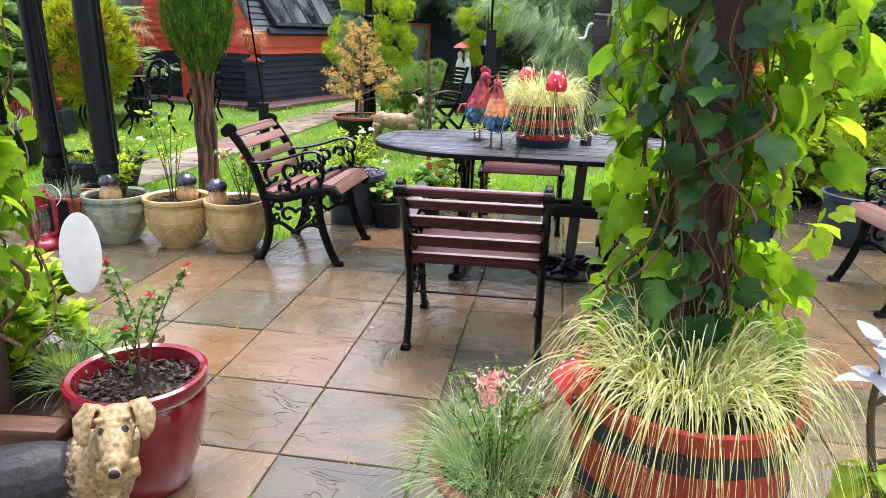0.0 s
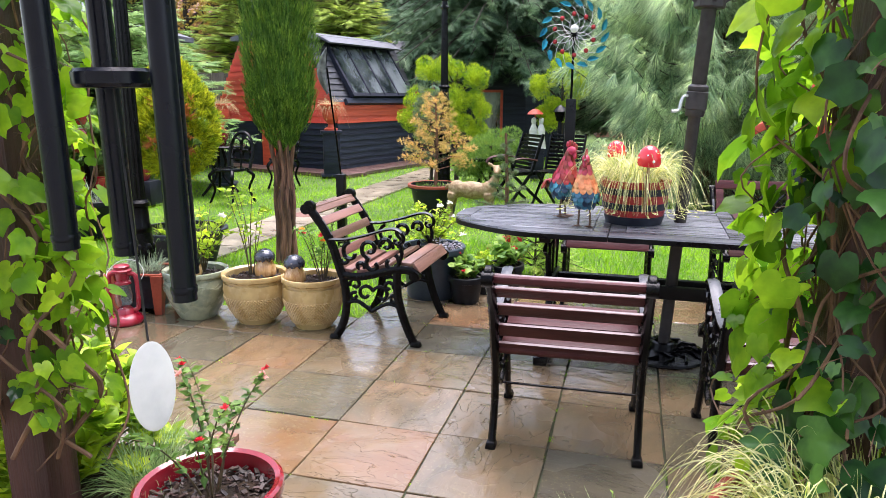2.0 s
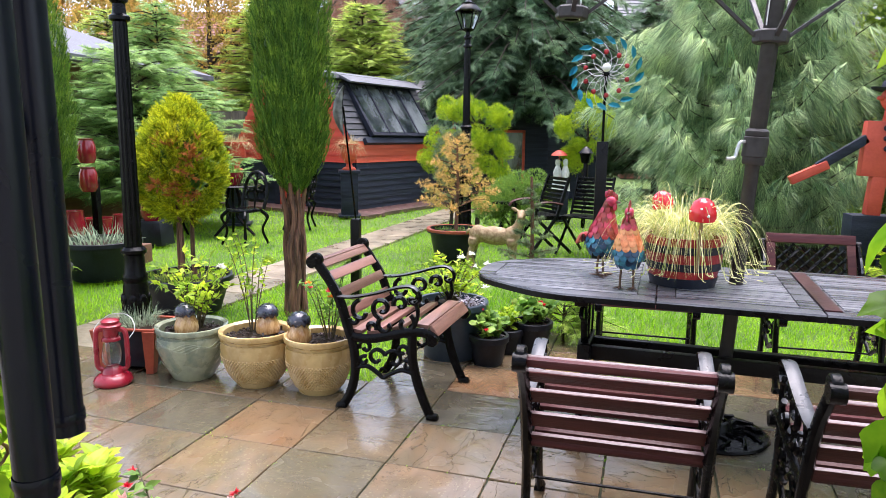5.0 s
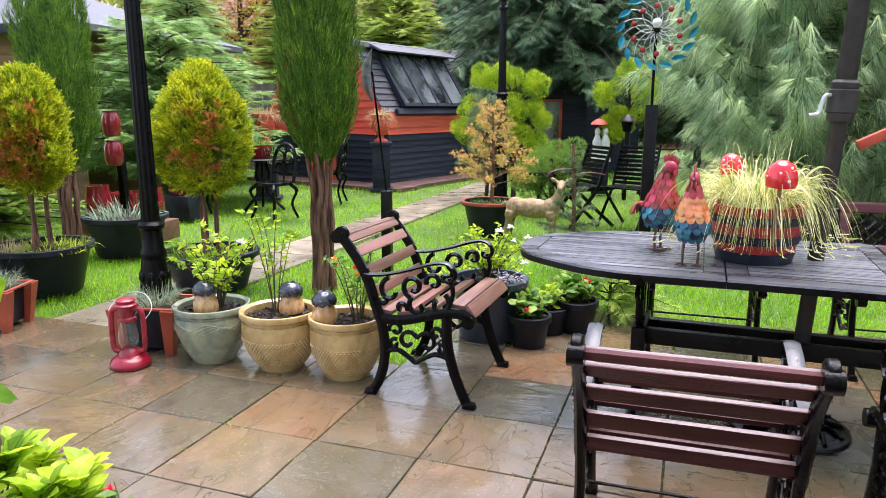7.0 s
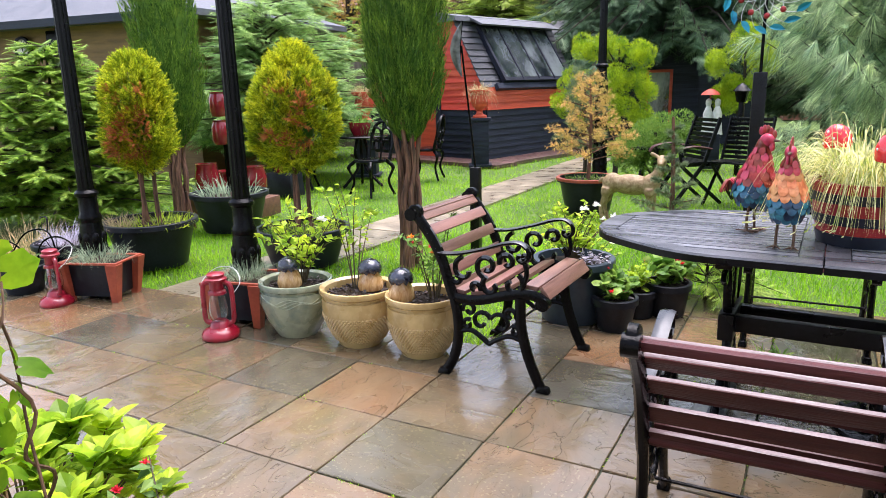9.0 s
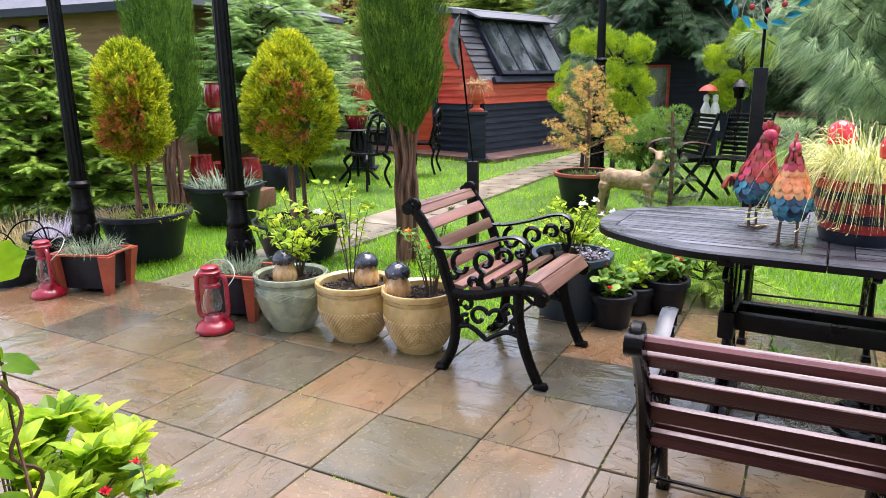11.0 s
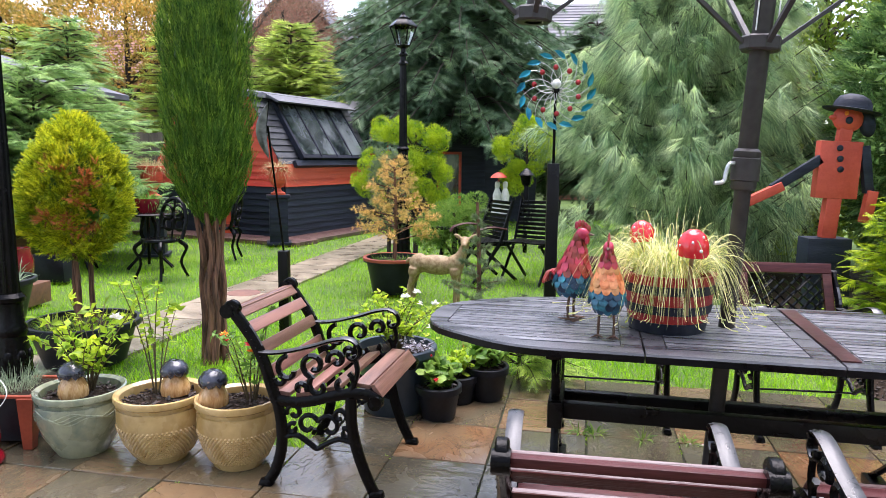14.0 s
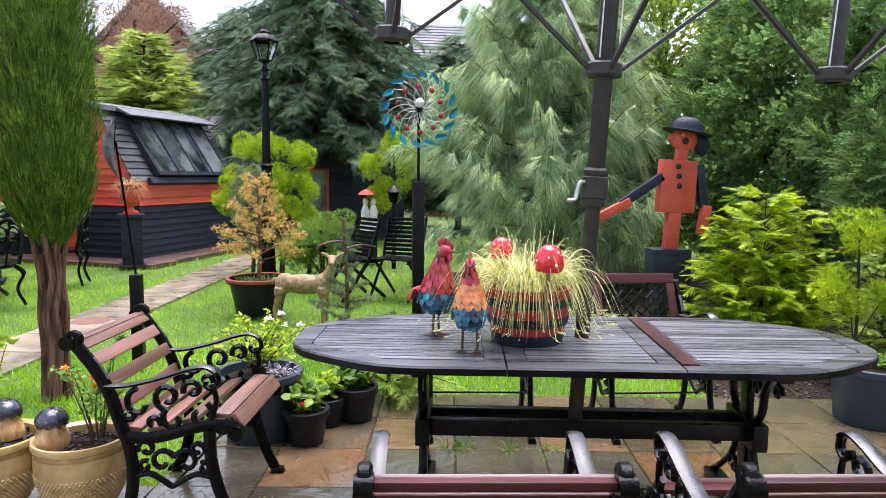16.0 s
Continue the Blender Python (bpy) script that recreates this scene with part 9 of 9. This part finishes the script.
def pine_tree(at, h, r, seed, limbs=210):
    p = thing("pine_tree", "big soft pine with long drooping blue-green needles", "tree", at)
    g = np.random.default_rng(seed)
    bm = bmesh.new()
    trunk_line(bm, [(0, 0, -0.05), (0.05, 0.02, h * 0.45), (0, 0, h)], 0.13, 0.03, 10)
    part("trunk", bm, M_BARK, p)
    bm = bmesh.new()
    P, W = [], []
    for k in range(limbs):
        u = g.random() ** 0.9
        z = 0.15 + (h - 0.3) * u
        a = g.uniform(0, 6.28)
        l = r * (1 - u ** 1.5 * 0.75) * g.uniform(0.6, 1.05)
        d = np.array([math.cos(a), math.sin(a), 0])
        pts = [np.array([0, 0, z]), d * l * 0.55 + [0, 0, z + 0.02 * l], d * l + [0, 0, z + 0.28 * l]]
        line = smooth_line([tuple(q) for q in pts], 4)
        sweep(bm, line, [0.012] * 4 + [0.006] * 4 + [0.002], None, 5)
        for j in range(46):
            t = 0.18 + 0.82 * g.random()
            b = (1 - t) ** 2 * pts[0] + 2 * t * (1 - t) * pts[1] + t * t * pts[2]
            off = unit(g.normal(0, 1, 3)) * [1, 1, 0.6] * 0.26 * g.random() * (1.2 - 0.5 * t)
            P.append(b + off)
            W.append(d * 0.55 + off * 1.5 + [0, 0, 0.05] + g.normal(0, 0.35, 3))
    part("branchwork", bm, M_BARKG, p)
    P, W = np.array(P), unit(np.array(W))
    n = len(P)
    V, F = scatter(*PINE, P, W, unit(np.cross(W, g.normal(0, 1, (n, 3)))), g.uniform(0.18, 0.33, n))
    # needles hang with their weight
    tipd = V.reshape(n, -1, 3)
    low = np.linalg.norm(tipd - P[:, None], axis=2)
    tipd[:, :, 2] -= 2.8 * low ** 2
    foliage("needle_crown", (tipd.reshape(-1, 3), F), M_PINE, p)


pine_tree((2.35, 9.75, 0), 4.6, 2.0, 231, 225)
pine_tree((3.1, 12.0, 0), 3.9, 1.3, 232, 110)


# ---- neighbouring houses ----
def house(name, label, x0, x1, y0, depth, h, ridge, roof_m, wall_m, along=True):
    p = thing(name, label, "house")
    bm = bmesh.new()
    box(bm, (x0 + x1) / 2, y0 + depth / 2, h / 2, x1 - x0, depth, h)
    part("wall", bm, wall_m, p, smooth=False)
    rows = 16
    for k in range(rows):
        t0, t1 = k / rows, (k + 1) / rows
        for s in (-1, 1):
            bm = bmesh.new()
            if along:
                mid = y0 + depth / 2
                e = depth / 2 + 0.35
                ya, yb = mid + s * e * (1 - t0), mid + s * e * (1 - t1)
                za, zb = h - 0.1 + (ridge - h) * t0, h - 0.1 + (ridge - h) * t1
                q = [Vector((x0 - 0.3, ya, za + 0.06)), Vector((x1 + 0.3, ya, za + 0.06)), Vector((x1 + 0.3, yb, zb + 0.03)), Vector((x0 - 0.3, yb, zb + 0.03))]
            else:
                mid = (x0 + x1) / 2
                e = (x1 - x0) / 2 + 0.35
                xa, xb = mid + s * e * (1 - t0), mid + s * e * (1 - t1)
                za, zb = h - 0.1 + (ridge - h) * t0, h - 0.1 + (ridge - h) * t1
                q = [Vector((xa, y0 - 0.3, za + 0.06)), Vector((xa, y0 + depth + 0.3, za + 0.06)), Vector((xb, y0 + depth + 0.3, zb + 0.03)), Vector((xb, y0 - 0.3, zb + 0.03))]
            slab_between(bm, *q, Vector((0, 0, 1)), 0.06)
            part("tile_course", bm, roof_m, p, smooth=False)
    if not along:
        bm = bmesh.new()
        a, b, c = Vector((x0, y0 - 0.002, h - 0.1)), Vector((x1, y0 - 0.002, h - 0.1)), Vector(((x0 + x1) / 2, y0 - 0.002, ridge - 0.15))
        va, vb = [bm.verts.new(v) for v in (a, b, c)], [bm.verts.new(v + Vector((0, depth, 0))) for v in (a, b, c)]
        bm.faces.new(va)
        bm.faces.new(vb[::-1])
        for i in range(3):
            bm.faces.new((va[i], vb[i], vb[(i + 1) % 3], va[(i + 1) % 3]))
        part("gable", bm, wall_m, p, smooth=False)


house("brick_house", "brick house with grey tiled roof behind the pine", 1.8, 10.5, 25.0, 7.0, 4.9, 7.3, M_TILEG, M_HOUSEBR)
house("brick_house", "brick house with red-brown tiled roof beyond the birches", -22.0, -12.4, 29.0, 7.0, 4.8, 7.2, M_TILE, M_HOUSEBR)
house("brick_house", "gabled house with dark tiled roof beyond the shed", -10.6, -5.6, 27.5, 8.0, 5.0, 8.0, M_TILEG, M_HOUSEBR, False)

# soil of the border
bm = bmesh.new()
n = 26
edge = [(2.30 + 0.10 * math.sin(i * 1.3), 4.75 + 5.5 * i / (n - 1)) for i in range(n)]
v = [bm.verts.new((x, y, -0.022)) for x, y in edge]
w = [bm.verts.new((8.0, y, -0.022)) for x, y in edge]
u = [bm.verts.new((8.0, y, -0.034)) for x, y in edge]
for i in range(n - 1):
    bm.faces.new((v[i], w[i], w[i + 1], v[i + 1]))
solo("border_soil", bm, M_SOIL, "dark damp soil of the planting border", "soil", kind="structure")
for bx, by, sd in ((2.75, 5.35, 1), (2.55, 5.9, 2), (3.3, 5.3, 3), (2.35, 6.9, 4)):
    plant("border_plant", "low green leafy plant in the border", "plant", (bx, by, -0.02), 14, 0.22, 0.20, 120, 0.055, LEAF, M_HERB, 240 + sd, stem_r=0.003)

# bark chips and litter strewn over the near border
g = np.random.default_rng(260)
n = 1600
at = np.column_stack([g.uniform(2.3, 3.9, n), g.uniform(4.75, 6.3, n), np.full(n, -0.02) + g.uniform(0, 0.012, n)])
way = unit(np.column_stack([g.normal(0, 1, n), g.normal(0, 1, n), g.normal(0, 0.35, n)]))
tv = [(-0.3, 0, 0), (0.3, 0, 0), (0.22, 1, 0), (-0.25, 1, 0), (-0.3, 0, 0.2), (0.3, 0, 0.2), (0.22, 1, 0.2), (-0.25, 1, 0.2)]
tf = [(4, 5, 6, 7), (0, 1, 5, 4), (1, 2, 6, 5), (2, 3, 7, 6), (3, 0, 4, 7)]
solo("border_mulch", npmesh("border_mulch", *scatter(tv, tf, at, way, unit(g.normal(0, 0.4, (n, 3)) + [0, 0, 1]), g.uniform(0.5, 1.3, n) * 0.022)), M_BARK_CHIP, "dark damp bark chips strewn over the border", "mulch", kind="stuff")

# ---- slabs of the patio and the path ----
pick = random.Random(4)
for i in range(-8, 10):
    for j in range(-9, 5):
        if not paved(i, j):
            continue
        c = grid_point(i + 0.5, j + 0.5)
        ob = new("slab", pick.choice(SLABS))
        ob.matrix_basis = pose(c.x, c.y, pick.uniform(-0.002, 0.001), pick.uniform(-0.25, 0.25), pick.uniform(-0.25, 0.25), TURN_SLAB + pick.uniform(-0.25, 0.25) + 90 * pick.randrange(4))
        ob.parent = patio
garden_path = thing("garden_path", "straight path of wet buff stone slabs across the lawn", "path", kind="structure")
y = 4.40
while y < 13.6:
    ob = new("slab", pick.choice(PATH_SLABS))
    ob.matrix_basis = pose(path_middle(y), y, -0.006, 0, 0, -7.1 + pick.uniform(-1, 1) + 180 * pick.randrange(2))
    ob.parent = garden_path
    y += 0.615
bm = bmesh.new()
lathe(bm, [(0.0, -0.002), (0.17, -0.002), (0.175, -0.006), (0.175, -0.03)], 28, (path_middle(7.7), 7.7, 0))
part("drain_cover", bm, M_TILE, garden_path, "round rusty cover set in the path")

# ---- lawn ----
def lawn(n, x0, x1, y0, y1, l0, l1, w, seed, seg=1):
    g = np.random.default_rng(seed)
    p = np.column_stack([g.uniform(x0, x1, n), g.uniform(y0, y1, n), np.full(n, -0.035)])
    keep = np.array([not bare(a, b) for a, b, _ in p])
    p = p[keep]
    n = len(p)
    way = np.column_stack([g.normal(0, 0.45, n), g.normal(0, 0.45, n), np.ones(n)])
    return blades(p, way, g.uniform(l0, l1, n), w * g.uniform(0.7, 1.3, n), g.uniform(0, 0.5, n), seg, g)


solo("lawn", npmesh("lawn", *merge(lawn(60000, -5.5, 2.6, 4.0, 6.6, 0.05, 0.10, 0.006, 1, 2), lawn(48000, -6.5, 2.9, 6.6, 10.5, 0.05, 0.10, 0.009, 2), lawn(30000, -9, 3.5, 10.5, 17, 0.05, 0.11, 0.015, 3))), M_GRASS, "bright green damp lawn grass", "grass", kind="stuff")
# weeds and moss in the joints
g = np.random.default_rng(11)
pts = []
for i in range(-8, 10):
    for j in range(-8, 5):
        if paved(i, j) and g.random() < 0.8:
            for _ in range(int(g.integers(3, 11))):
                t = g.random()
                q = grid_point(i + t, j) if g.random() < 0.5 else grid_point(i, j + t)
                k = int(g.integers(5, 16))
                pts.append(np.column_stack([q.x + g.normal(0, 0.012, k), q.y + g.normal(0, 0.008, k), np.full(k, -0.009)]))
pts = np.concatenate(pts)
way = np.column_stack([g.normal(0, 0.9, len(pts)), g.normal(0, 0.9, len(pts)), np.ones(len(pts))])
solo("joint_moss", npmesh("joint_moss", *blades(pts, way, g.uniform(0.010, 0.024, len(pts)), 0.006, 0.3, 2, g)), M_GRASS, "moss and tiny weeds growing in the slab joints", "moss", kind="stuff")

# small weeds rooted in the joints under the table
for k, (wx, wy) in enumerate(((0.50, 4.36), (0.58, 4.36), (0.81, 4.31), (1.03, 4.29))):
    sedge("joint_weed", (wx, wy, -0.005), 0.03, 26, 0.04, 0.11, 0.010, M_HERB, "small green weed rooted in a slab joint", 300 + k, 0.5, 0.6, "weed", seg=3)
